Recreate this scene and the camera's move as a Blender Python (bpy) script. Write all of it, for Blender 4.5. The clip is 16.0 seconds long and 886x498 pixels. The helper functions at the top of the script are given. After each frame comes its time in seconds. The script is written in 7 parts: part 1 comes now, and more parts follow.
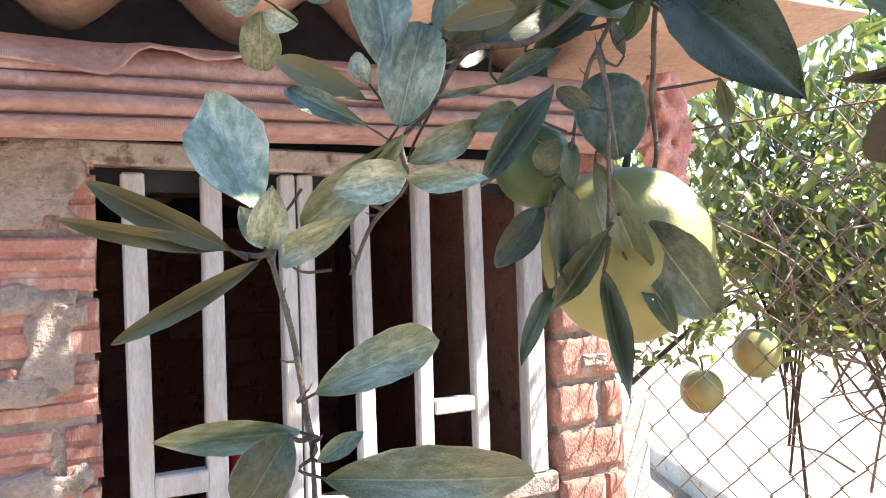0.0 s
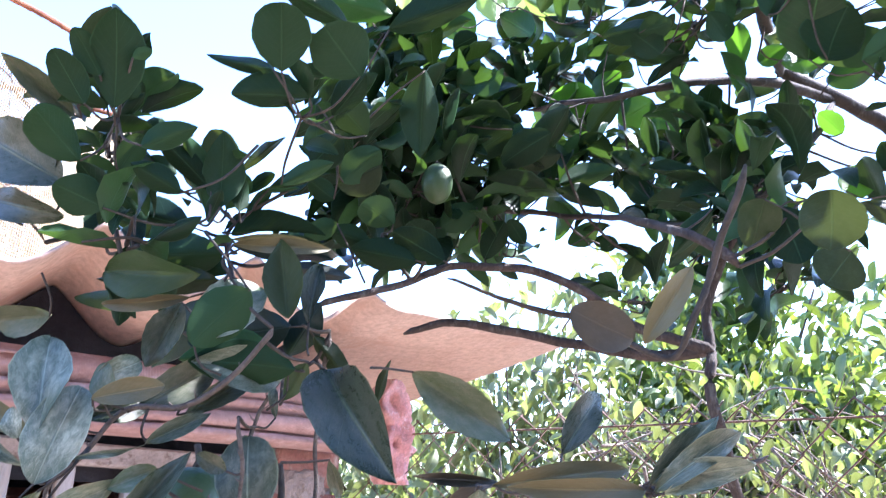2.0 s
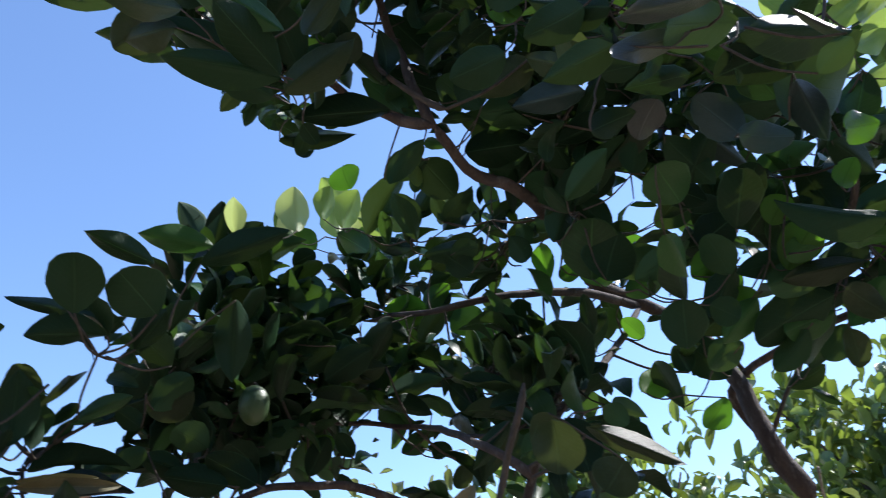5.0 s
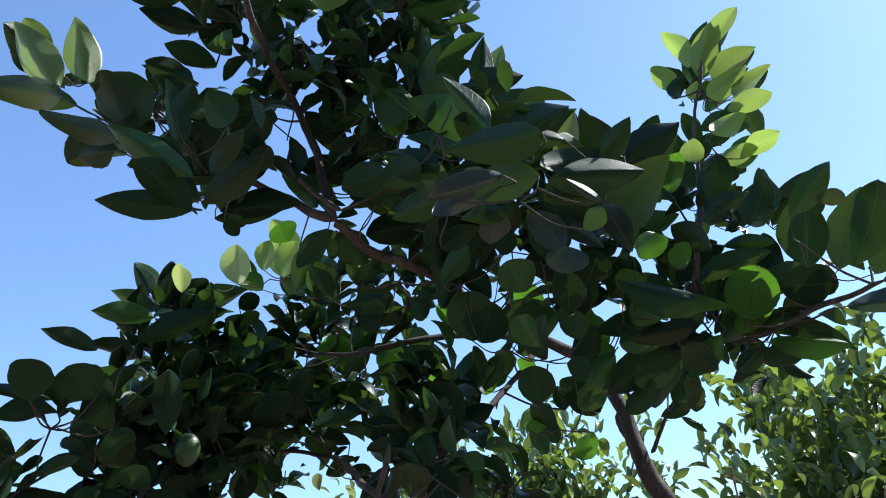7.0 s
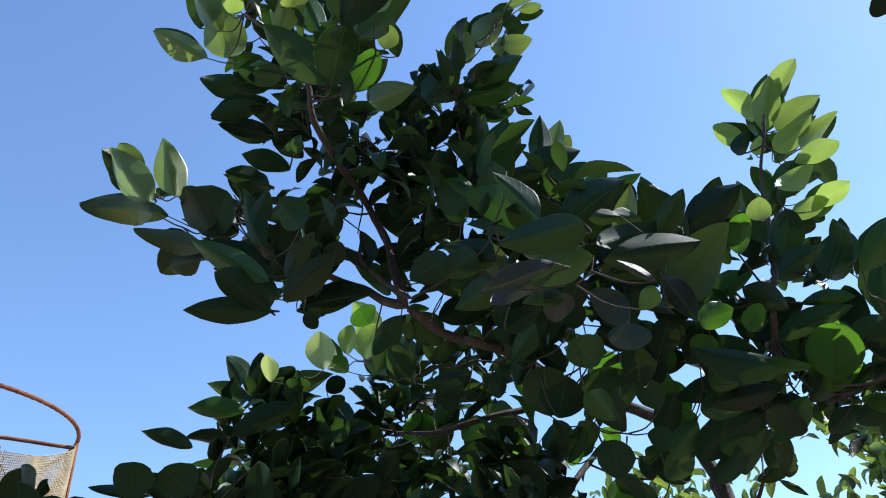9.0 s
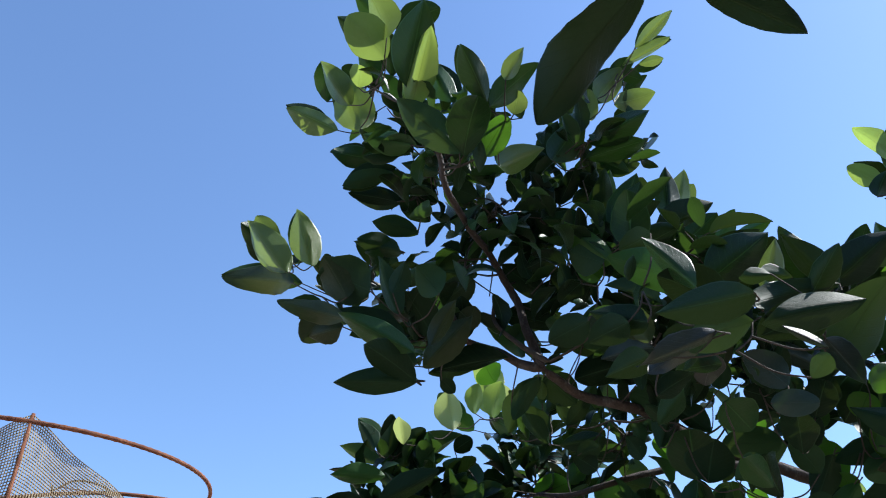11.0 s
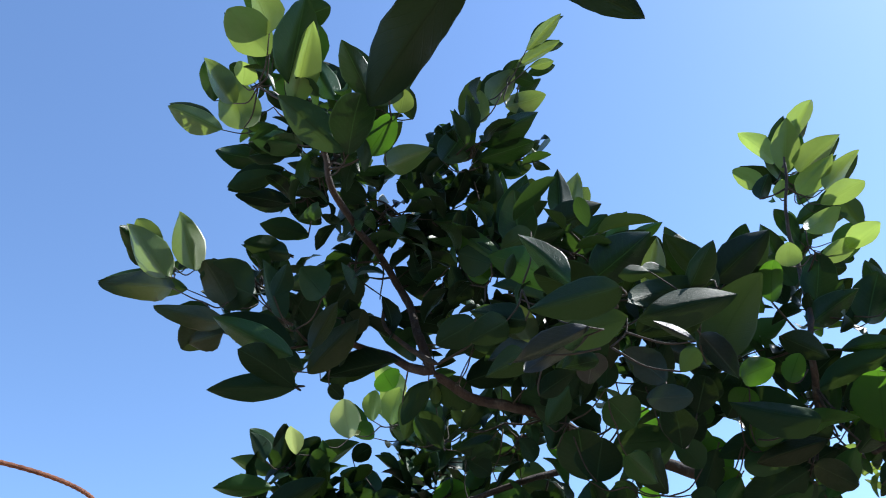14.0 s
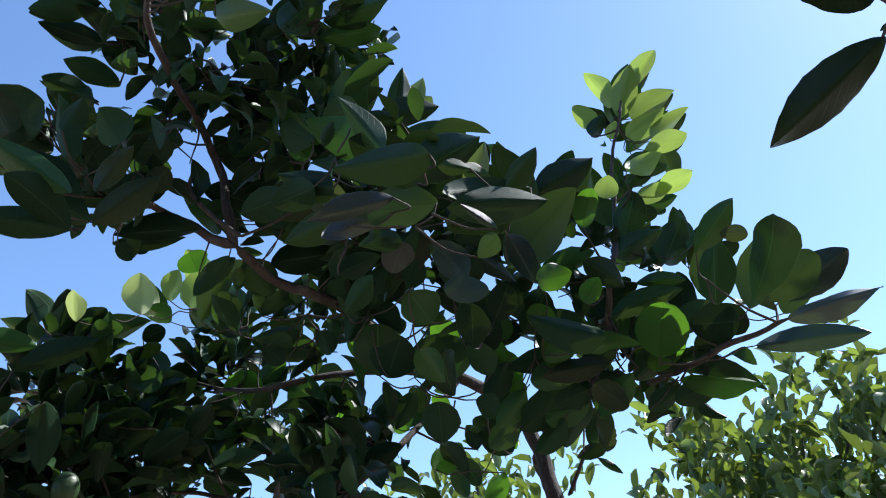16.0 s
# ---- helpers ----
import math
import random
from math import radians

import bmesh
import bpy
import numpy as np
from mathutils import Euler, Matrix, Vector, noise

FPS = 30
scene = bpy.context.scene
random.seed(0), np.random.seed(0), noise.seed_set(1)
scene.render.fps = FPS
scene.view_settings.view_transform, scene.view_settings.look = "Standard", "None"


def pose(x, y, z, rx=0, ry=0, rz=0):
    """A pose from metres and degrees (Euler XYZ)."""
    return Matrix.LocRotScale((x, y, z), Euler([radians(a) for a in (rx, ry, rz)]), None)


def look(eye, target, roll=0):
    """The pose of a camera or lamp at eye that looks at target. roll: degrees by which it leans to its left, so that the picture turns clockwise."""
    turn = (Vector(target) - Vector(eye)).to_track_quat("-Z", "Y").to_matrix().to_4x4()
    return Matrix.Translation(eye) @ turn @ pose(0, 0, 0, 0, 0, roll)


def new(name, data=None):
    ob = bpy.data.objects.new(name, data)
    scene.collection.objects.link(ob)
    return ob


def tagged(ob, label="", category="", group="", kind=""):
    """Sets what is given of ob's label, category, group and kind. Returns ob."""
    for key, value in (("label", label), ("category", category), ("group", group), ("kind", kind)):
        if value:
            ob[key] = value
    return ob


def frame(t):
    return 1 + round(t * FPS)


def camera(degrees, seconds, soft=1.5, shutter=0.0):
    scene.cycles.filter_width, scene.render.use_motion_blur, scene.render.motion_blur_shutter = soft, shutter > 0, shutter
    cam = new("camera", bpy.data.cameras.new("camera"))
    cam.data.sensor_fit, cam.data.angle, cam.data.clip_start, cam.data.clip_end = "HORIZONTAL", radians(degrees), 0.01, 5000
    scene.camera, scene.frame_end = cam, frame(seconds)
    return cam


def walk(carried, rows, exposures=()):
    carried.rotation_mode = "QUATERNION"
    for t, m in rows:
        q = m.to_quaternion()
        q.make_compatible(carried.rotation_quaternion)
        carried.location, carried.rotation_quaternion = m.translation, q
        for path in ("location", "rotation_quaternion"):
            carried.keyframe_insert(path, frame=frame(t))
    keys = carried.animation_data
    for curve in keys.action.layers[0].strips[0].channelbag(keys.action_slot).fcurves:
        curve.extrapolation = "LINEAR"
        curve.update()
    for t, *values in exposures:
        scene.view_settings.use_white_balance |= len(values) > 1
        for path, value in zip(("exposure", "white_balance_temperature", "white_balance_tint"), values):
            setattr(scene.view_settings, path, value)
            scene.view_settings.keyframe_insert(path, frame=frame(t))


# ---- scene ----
cam = camera(59.90, 16.0, soft=1.0, shutter=0.18)
PATH = [
    (0, (0.0822, -0.0072, 1.6110), (0.0387, 1.9923, 1.6241), -1.79),
    (0.5, (0.0767, -0.0008, 1.6114), (0.1072, 1.9985, 1.6509), -1.38),
    (1, (0.1047, -0.0076, 1.6452), (0.3501, 1.9677, 1.8397), 0.26),
    (1.5, (0.1670, -0.0821, 1.6851), (0.5185, 1.8485, 2.0713), 2.09),
    (2, (0.2017, -0.1476, 1.6956), (0.6471, 1.6966, 2.3282), 1.36),
    (2.5, (0.2203, -0.1700, 1.6914), (0.7369, 1.5743, 2.5223), -0.71),
    (2.6, (0.2262, -0.1717, 1.6813), (0.7358, 1.5513, 2.5598), -1.32),
    (3, (0.2192, -0.1905, 1.7051), (0.7693, 1.4860, 2.6467), -3.54),
    (3.5, (0.2239, -0.2074, 1.7103), (0.7801, 1.4234, 2.7257), -4.68),
    (4, (0.2208, -0.2228, 1.7160), (0.7500, 1.3832, 2.7841), -5.35),
    (4.5, (0.2270, -0.2291, 1.7169), (0.7543, 1.3604, 2.8104), -5.06),
    (5, (0.2829, -0.2462, 1.7070), (0.9385, 1.3148, 2.7717), -4.37),
    (5.2, (0.3020, -0.2638, 1.6998), (1.0385, 1.2762, 2.7419), -4.44),
    (7.3, (0.3645, -0.6081, 1.7207), (0.9943, 1.0051, 2.7211), -4.27),
    (7.5, (0.3841, -0.6197, 1.7204), (0.9823, 0.9977, 2.7334), -4.25),
    (8, (0.3960, -0.6375, 1.7235), (0.9316, 0.9736, 2.7806), -4.27),
    (8.2, (0.3844, -0.6422, 1.7220), (0.8910, 0.9636, 2.8011), -4.24),
    (10.3, (0.3499, -0.6487, 1.7451), (0.6646, 0.9195, 2.9459), -3.61),
    (10.5, (0.3285, -0.6530, 1.7461), (0.6129, 0.9131, 2.9571), -3.04),
    (11, (0.2884, -0.6560, 1.7642), (0.4778, 0.9035, 3.0020), -1.71),
    (11.5, (0.2769, -0.6613, 1.7604), (0.4060, 0.8846, 3.0228), -0.84),
    (12, (0.2943, -0.6618, 1.7664), (0.4282, 0.8678, 3.0481), -2.95),
    (12.5, (0.3195, -0.6520, 1.7654), (0.4962, 0.8718, 3.0487), -4.98),
    (13, (0.3259, -0.6454, 1.7589), (0.5527, 0.8850, 3.0263), -5.64),
    (13.5, (0.3385, -0.6346, 1.7509), (0.6218, 0.8987, 3.0034), -5.76),
    (14, (0.3551, -0.6344, 1.7646), (0.7391, 0.8806, 3.0125), -6.68),
    (14.5, (0.3772, -0.6143, 1.7515), (0.8757, 0.8780, 2.9862), -7.24),
    (15, (0.4101, -0.6058, 1.7486), (1.0256, 0.8760, 2.9426), -8.43),
    (15.5, (0.4170, -0.5794, 1.7318), (1.1171, 0.9095, 2.8688), -7.73),
    (16, (0.4219, -0.5620, 1.7163), (1.2002, 0.9270, 2.8012), -5.68),
]
EXPOSURES = [(0.0, 2.52, 6450, 10), (0.8, 2.52, 6350, 10), (1.4, 2.70, 5800, 15), (2.1, 2.70, 5420, 22), (2.5, 2.25, 5500, 22), (2.75, 1.65, 5700, 10), (3.0, 0.98, 5750, 10), (3.5, 0.82, 5800, 12), (5.0, 0.88, 5850, 13), (7.3, 0.78, 5800, 10), (8.0, 0.75, 5800, 10), (10.5, 0.70, 5800, 10), (16.0, 0.75, 5800, 10)]
walk(cam, [(t, look(eye, target, roll)) for t, eye, target, roll in PATH], EXPOSURES)

# ---- world, sun, light ----
SUN = Vector((0.643, 0.0, 0.766)).normalized()
world = bpy.data.worlds.new("world")
scene.world = world
world.use_nodes = True
wn = world.node_tree
sky = wn.nodes.new("ShaderNodeTexSky")
sky.sky_type = "NISHITA"
sky.sun_disc = False
sky.sun_elevation = math.asin(SUN.z)
sky.sun_rotation = math.atan2(SUN.x, SUN.y)
sky.air_density, sky.dust_density, sky.ozone_density = 1.0, 0.3, 2.8
wn.nodes["Background"].inputs["Strength"].default_value = 0.15
wn.links.new(sky.outputs[0], wn.nodes["Background"].inputs["Color"])
sun = new("sun", bpy.data.lights.new("sun", "SUN"))
sun.data.energy, sun.data.angle, sun.data.color = 4.5, radians(0.53), (1.0, 0.93, 0.82)
sun.matrix_world = look(SUN * 30, (0, 0, 0))


# ---- materials ----
def nodes_of(name):
    m = bpy.data.materials.new(name)
    m.use_nodes = True
    t = m.node_tree
    return m, t, t.nodes["Principled BSDF"], t.nodes["Material Output"]


def put(t, kind, **inputs):
    n = t.nodes.new(kind)
    for k, v in inputs.items():
        n.inputs[k.replace("_", " ")].default_value = v
    return n


def ramp(t, fac, *stops):
    r = t.nodes.new("ShaderNodeValToRGB")
    while len(r.color_ramp.elements) < len(stops):
        r.color_ramp.elements.new(0.5)
    for e, (p, c) in zip(r.color_ramp.elements, stops):
        e.position, e.color = p, (*c, 1)
    t.links.new(fac, r.inputs[0])
    return r.outputs[0]


def mixed(t, fac, a, b, blend="MIX"):
    n = t.nodes.new("ShaderNodeMix")
    n.data_type, n.blend_type = "RGBA", blend
    for sock, v in ((n.inputs[0], fac), (n.inputs[6], a), (n.inputs[7], b)):
        if isinstance(v, (int, float)):
            sock.default_value = v
        elif isinstance(v, tuple):
            sock.default_value = (*v, 1)
        else:
            t.links.new(v, sock)
    return n.outputs[2]


def surface(name, a, b, scale=8.0, fine=90.0, rough=0.85, bump=0.35, stain=None, stretch=(1, 1, 1), per_piece=0.0, metal=0.0, dist=0.01, ribs=0.0):
    """Two tones in broad patches, a fine grain, stains and relief, in object metres."""
    m, t, p, out = nodes_of(name)
    co = t.nodes.new("ShaderNodeTexCoord").outputs["Object"]
    mp = t.nodes.new("ShaderNodeMapping")
    mp.inputs["Scale"].default_value = stretch
    t.links.new(co, mp.inputs[0])
    broad = put(t, "ShaderNodeTexNoise", Scale=scale, Detail=5.0, Roughness=0.6)
    grain = put(t, "ShaderNodeTexNoise", Scale=fine, Detail=3.0, Roughness=0.7)
    for n in (broad, grain):
        t.links.new(mp.outputs[0], n.inputs["Vector"])
    col = ramp(t, broad.outputs[0], (0.32, a), (0.68, b))
    g = ramp(t, grain.outputs[0], (0.3, (0.72, 0.72, 0.72)), (0.7, (1.15, 1.15, 1.15)))
    col = mixed(t, 0.8, col, g, "MULTIPLY")
    if stain:
        sp = put(t, "ShaderNodeTexNoise", Scale=scale * 2.3, Detail=6.0, Roughness=0.7)
        t.links.new(mp.outputs[0], sp.inputs["Vector"])
        k = ramp(t, sp.outputs[0], (0.55, (0, 0, 0)), (0.66, (1, 1, 1)))
        col = mixed(t, k, col, stain)
    if per_piece:
        info = t.nodes.new("ShaderNodeObjectInfo")
        v = ramp(t, info.outputs["Random"], (0, (1 - per_piece,) * 3), (1, (1 + per_piece * 0.6,) * 3))
        col = mixed(t, 1.0, col, v, "MULTIPLY")
    rib = None
    if ribs:
        rib = put(t, "ShaderNodeTexWave", Scale=ribs, Distortion=0.8, Detail=2.0)
        t.links.new(co, rib.inputs["Vector"])
        worn = put(t, "ShaderNodeTexNoise", Scale=7.0, Detail=2.0)
        t.links.new(co, worn.inputs["Vector"])
        k = ramp(t, worn.outputs[0], (0.50, (0.08,) * 3), (0.62, (0.55,) * 3))
        col = mixed(t, k, col, mixed(t, 1.0, col, ramp(t, rib.outputs[0], (0.2, (0.65, 0.66, 0.66)), (0.8, (1.3, 1.32, 1.32))), "MULTIPLY"))
    t.links.new(col, p.inputs["Base Color"])
    p.inputs["Roughness"].default_value = rough
    p.inputs["Metallic"].default_value = metal
    bp = put(t, "ShaderNodeBump", Strength=bump, Distance=dist)
    add = t.nodes.new("ShaderNodeMath")
    t.links.new(broad.outputs[0], add.inputs[0])
    t.links.new(grain.outputs[0], add.inputs[1])
    t.links.new(add.outputs[0], bp.inputs["Height"])
    t.links.new(bp.outputs[0], p.inputs["Normal"])
    return m


def leaf_material(name, dark, light, glow, dust, dust_amount, island, rough, dull, bright, speck=0.55, gloss=0.40, rib_gain=1.6):
    """A waxy leaf: veins from the leaf's own coordinates, dust in patches, light passing through."""
    m, t, p, out = nodes_of(name)
    uv = t.nodes.new("ShaderNodeTexCoord").outputs["UV"]
    sep = t.nodes.new("ShaderNodeSeparateXYZ")
    t.links.new(uv, sep.inputs[0])
    if island:
        rnd = t.nodes.new("ShaderNodeNewGeometry").outputs["Random Per Island"]
    else:
        rnd = t.nodes.new("ShaderNodeObjectInfo").outputs["Random"]
    col = ramp(t, rnd, (0.0, tuple(c * 0.8 for c in dark)), (0.7, light), (1.0, tuple(c * 1.6 for c in light)))
    # midrib, side veins, and a pale margin that also paints edges catching light
    off = t.nodes.new("ShaderNodeMath"); off.operation = "SUBTRACT"; off.inputs[1].default_value = 0.5
    t.links.new(sep.outputs[0], off.inputs[0])
    ab = t.nodes.new("ShaderNodeMath"); ab.operation = "ABSOLUTE"
    t.links.new(off.outputs[0], ab.inputs[0])
    rib = ramp(t, ab.outputs[0], (0.006, (0.8, 0.8, 0.8)), (0.022, (0, 0, 0)))
    rim = ramp(t, ab.outputs[0], (0.470, (0, 0, 0)), (0.498, (0.75, 0.75, 0.75)))
    sl = t.nodes.new("ShaderNodeMath"); sl.operation = "MULTIPLY_ADD"; sl.inputs[1].default_value = -0.55
    t.links.new(ab.outputs[0], sl.inputs[0]); t.links.new(sep.outputs[1], sl.inputs[2])
    sn = t.nodes.new("ShaderNodeMath"); sn.operation = "MULTIPLY"; sn.inputs[1].default_value = 62.0
    t.links.new(sl.outputs[0], sn.inputs[0])
    sw = t.nodes.new("ShaderNodeMath"); sw.operation = "SINE"
    t.links.new(sn.outputs[0], sw.inputs[0])
    vein = ramp(t, sw.outputs[0], (0.88, (0, 0, 0)), (1.0, (0.14, 0.14, 0.14)))
    both = mixed(t, 1.0, mixed(t, 1.0, rib, vein, "ADD"), rim, "ADD")
    col = mixed(t, both, col, tuple(c * rib_gain + 0.009 * rib_gain - 0.009 for c in light))
    co = t.nodes.new("ShaderNodeTexCoord").outputs["Object"]
    ns = put(t, "ShaderNodeTexNoise", Scale=2.2 if not island else 30.0, Detail=3.0, Roughness=0.5)
    fine = put(t, "ShaderNodeTexNoise", Scale=55.0 if not island else 400.0, Detail=3.0, Roughness=0.8)
    for n in (ns, fine):
        t.links.new(co, n.inputs["Vector"])
    k = ramp(t, ns.outputs[0], (0.33, (dust_amount * 0.16,) * 3), (0.68, (dust_amount * 1.05,) * 3))
    sp = ramp(t, fine.outputs[0], (0.40, (speck,) * 3), (0.60, (1.0,) * 3))
    k = mixed(t, 1.0, k, sp, "MULTIPLY")
    mid = put(t, "ShaderNodeTexNoise", Scale=9.0 if not island else 90.0, Detail=4.0, Roughness=0.65, Distortion=0.6)
    t.links.new(co, mid.inputs["Vector"])
    k = mixed(t, 1.0, k, ramp(t, mid.outputs[0], (0.38, (0.42,) * 3), (0.62, (1.12,) * 3)), "MULTIPLY")
    k = mixed(t, 1.0, k, ramp(t, rnd, (0.0, (0.40,) * 3), (0.5, (0.85,) * 3), (1.0, (1.25,) * 3)), "MULTIPLY")
    dots = put(t, "ShaderNodeTexNoise", Scale=120.0 if not island else 600.0, Detail=1.0)
    t.links.new(co, dots.inputs["Vector"])
    k = mixed(t, 1.0, k, ramp(t, dots.outputs[0], (0.60, (0.0,) * 3), (0.70, (dust_amount * 0.42,) * 3)), "ADD")
    col = mixed(t, k, col, dust)
    if dust_amount > 0.4 and not island:
        col = mixed(t, mixed(t, 1.0, mixed(t, 1.0, rib, rim, "ADD"), (0.16, 0.16, 0.16), "MULTIPLY"), col, tuple(min(c * 1.25, 0.75) for c in dust))
    t.links.new(col, p.inputs["Base Color"])
    rr = ramp(t, k, (0.0, (rough,) * 3), (0.9, (0.68,) * 3))
    t.links.new(rr, p.inputs["Roughness"])
    p.inputs["Specular IOR Level"].default_value = gloss
    bp = put(t, "ShaderNodeBump", Strength=0.35, Distance=0.004)
    ht = mixed(t, 0.25, both, fine.outputs[0])
    t.links.new(ht, bp.inputs["Height"])
    t.links.new(bp.outputs[0], p.inputs["Normal"])
    tr = t.nodes.new("ShaderNodeBsdfTranslucent")
    t.links.new(mixed(t, both, glow, tuple(c * 0.7 for c in glow)), tr.inputs["Color"])
    mix = t.nodes.new("ShaderNodeMixShader")
    t.links.new(ramp(t, rnd, (0.62, (dull,) * 3), (0.76, (bright,) * 3)), mix.inputs[0])
    t.links.new(p.outputs[0], mix.inputs[1]); t.links.new(tr.outputs[0], mix.inputs[2])
    t.links.new(mix.outputs[0], out.inputs["Surface"])
    return m


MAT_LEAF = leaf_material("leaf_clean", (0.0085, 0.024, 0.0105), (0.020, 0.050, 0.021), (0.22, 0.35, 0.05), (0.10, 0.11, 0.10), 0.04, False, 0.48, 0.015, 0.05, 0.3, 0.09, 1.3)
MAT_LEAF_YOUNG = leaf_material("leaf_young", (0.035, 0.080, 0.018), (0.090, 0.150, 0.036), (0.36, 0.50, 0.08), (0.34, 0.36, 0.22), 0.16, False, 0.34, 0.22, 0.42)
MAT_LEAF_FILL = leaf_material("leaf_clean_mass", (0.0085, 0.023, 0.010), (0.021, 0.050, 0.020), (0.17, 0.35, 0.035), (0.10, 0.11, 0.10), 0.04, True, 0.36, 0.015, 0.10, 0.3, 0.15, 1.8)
MAT_LEAF_DUSTY = leaf_material("leaf_dusty", (0.022, 0.046, 0.020), (0.044, 0.078, 0.033), (0.18, 0.30, 0.04), (0.58, 0.57, 0.42), 0.54, False, 0.27, 0.03, 0.06, 0.70)
# Darker, less dusty copy of the dusty leaf; its shade is put into the colour.
MAT_LEAF_DULL = leaf_material("leaf_dull_shaded", (0.022, 0.038, 0.017), (0.046, 0.066, 0.028), (0.18, 0.28, 0.05), (0.46, 0.42, 0.33), 0.26, False, 0.26, 0.03, 0.06)
MAT_LEAF_YELLOW = leaf_material("leaf_yellowed", (0.45, 0.30, 0.03), (0.55, 0.40, 0.05), (0.60, 0.42, 0.03), (0.3, 0.25, 0.1), 0.1, False, 0.45, 0.25, 0.25)
MAT_LEAF_OLIVE = leaf_material("leaf_olive_underside", (0.075, 0.070, 0.026), (0.130, 0.115, 0.046), (0.20, 0.22, 0.04), (0.24, 0.21, 0.15), 0.35, False, 0.5, 0.05, 0.08)
MAT_BUSH = leaf_material("leaf_bush", (0.030, 0.062, 0.018), (0.115, 0.175, 0.050), (0.34, 0.46, 0.05), (0.36, 0.33, 0.25), 0.20, True, 0.34, 0.14, 0.34)
MAT_HEDGE = leaf_material("leaf_hedge", (0.030, 0.042, 0.017), (0.088, 0.106, 0.042), (0.30, 0.41, 0.05), (0.46, 0.41, 0.30), 0.45, True, 0.40, 0.15, 0.40)
# Brighter copy of the bush leaves, with sunlight put into colour and glow.
MAT_LIT = leaf_material("leaf_bush_sunlit", (0.0672, 0.0829, 0.0336), (0.1736, 0.2128, 0.0941), (0.36, 0.44, 0.09), (0.46, 0.41, 0.30), 0.35, True, 0.40, 0.16, 0.36)
MAT_BARK = surface("bark", (0.042, 0.030, 0.024), (0.092, 0.069, 0.055), 30, 260, 0.85, 0.6, (0.12, 0.11, 0.09), (1, 1, 0.35))
MAT_TWIG = surface("twig_bark", (0.035, 0.030, 0.022), (0.085, 0.066, 0.048), 60, 400, 0.8, 0.4)
MAT_STEM = surface("dusty_stem_bark", (0.085, 0.066, 0.052), (0.19, 0.155, 0.125), 60, 400, 0.85, 0.6)
MAT_DRYTWIG = surface("dry_twig_bark", (0.16, 0.115, 0.085), (0.34, 0.27, 0.21), 60, 400, 0.85, 0.4)
MAT_WIRE = surface("dusty_rusted_wire", (0.12, 0.066, 0.048), (0.23, 0.15, 0.115), 40, 300, 0.85, 0.3)
MAT_BRICK = surface("fired_brick", (0.34, 0.145, 0.110), (0.50, 0.265, 0.205), 9, 120, 0.9, 0.6, (0.50, 0.38, 0.31), per_piece=0.22)
MAT_MORTAR = surface("cement_mortar", (0.27, 0.215, 0.185), (0.43, 0.345, 0.295), 10, 130, 0.95, 0.7, (0.20, 0.165, 0.135), dist=0.012)
MAT_PAINT = surface("white_paint", (0.34, 0.325, 0.32), (0.50, 0.48, 0.475), 11, 140, 0.55, 0.25, (0.40, 0.34, 0.29), (1, 1, 0.25), per_piece=0.06)
MAT_CLOTH = surface("terracotta_cloth", (0.33, 0.19, 0.170), (0.48, 0.315, 0.285), 5, 60, 0.95, 0.3, (0.50, 0.36, 0.33), ribs=120.0)
MAT_STAINED = surface("stained_white_paint", (0.30, 0.25, 0.225), (0.44, 0.375, 0.34), 9, 160, 0.75, 0.4, (0.13, 0.085, 0.065), (1, 1, 1))
MAT_TILE = surface("terracotta_sheet", (0.56, 0.38, 0.29), (0.665, 0.495, 0.40), 4, 70, 0.85, 0.25, (0.55, 0.36, 0.27))
MAT_SOIL = surface("dry_soil", (0.31, 0.235, 0.17), (0.46, 0.365, 0.285), 1.6, 30, 0.95, 0.8, (0.26, 0.17, 0.115), dist=0.03)
MAT_CONCRETE = surface("old_concrete", (0.30, 0.285, 0.26), (0.48, 0.46, 0.42), 3, 80, 0.9, 0.5, (0.2, 0.18, 0.15))
MAT_PLASTER = surface("lime_plaster", (0.56, 0.50, 0.43), (0.72, 0.66, 0.58), 6, 90, 0.95, 0.7, (0.42, 0.34, 0.27))
MAT_RUST = surface("rusty_steel", (0.16, 0.055, 0.025), (0.32, 0.13, 0.06), 30, 300, 0.8, 0.5, metal=0.3)
MAT_NET = surface("nylon_net", (0.30, 0.235, 0.13), (0.46, 0.375, 0.23), 20, 100, 0.8, 0.2)
MAT_RENDER = surface("old_render", (0.26, 0.24, 0.215), (0.36, 0.335, 0.30), 1.5, 60, 0.95, 0.4, (0.20, 0.18, 0.15))
MAT_RED = surface("red_plastic", (0.24, 0.012, 0.018), (0.36, 0.025, 0.03), 5, 60, 0.4, 0.1)
MAT_RAG = surface("red_rag", (0.66, 0.27, 0.24), (0.82, 0.48, 0.44), 9, 160, 0.95, 0.5, (0.88, 0.74, 0.72))
# Near-black, for the added shade under the roof and for a loose wire.
MAT_SHADE_WIRE = surface("shade_and_wire_black", (0.018, 0.018, 0.024), (0.040, 0.038, 0.045), 8, 90, 0.9, 0.4)
MAT_DARK = surface("dark_inner_brick", (0.30, 0.145, 0.115), (0.44, 0.235, 0.19), 8, 90, 0.95, 0.5, (0.12, 0.08, 0.07), per_piece=0.2)


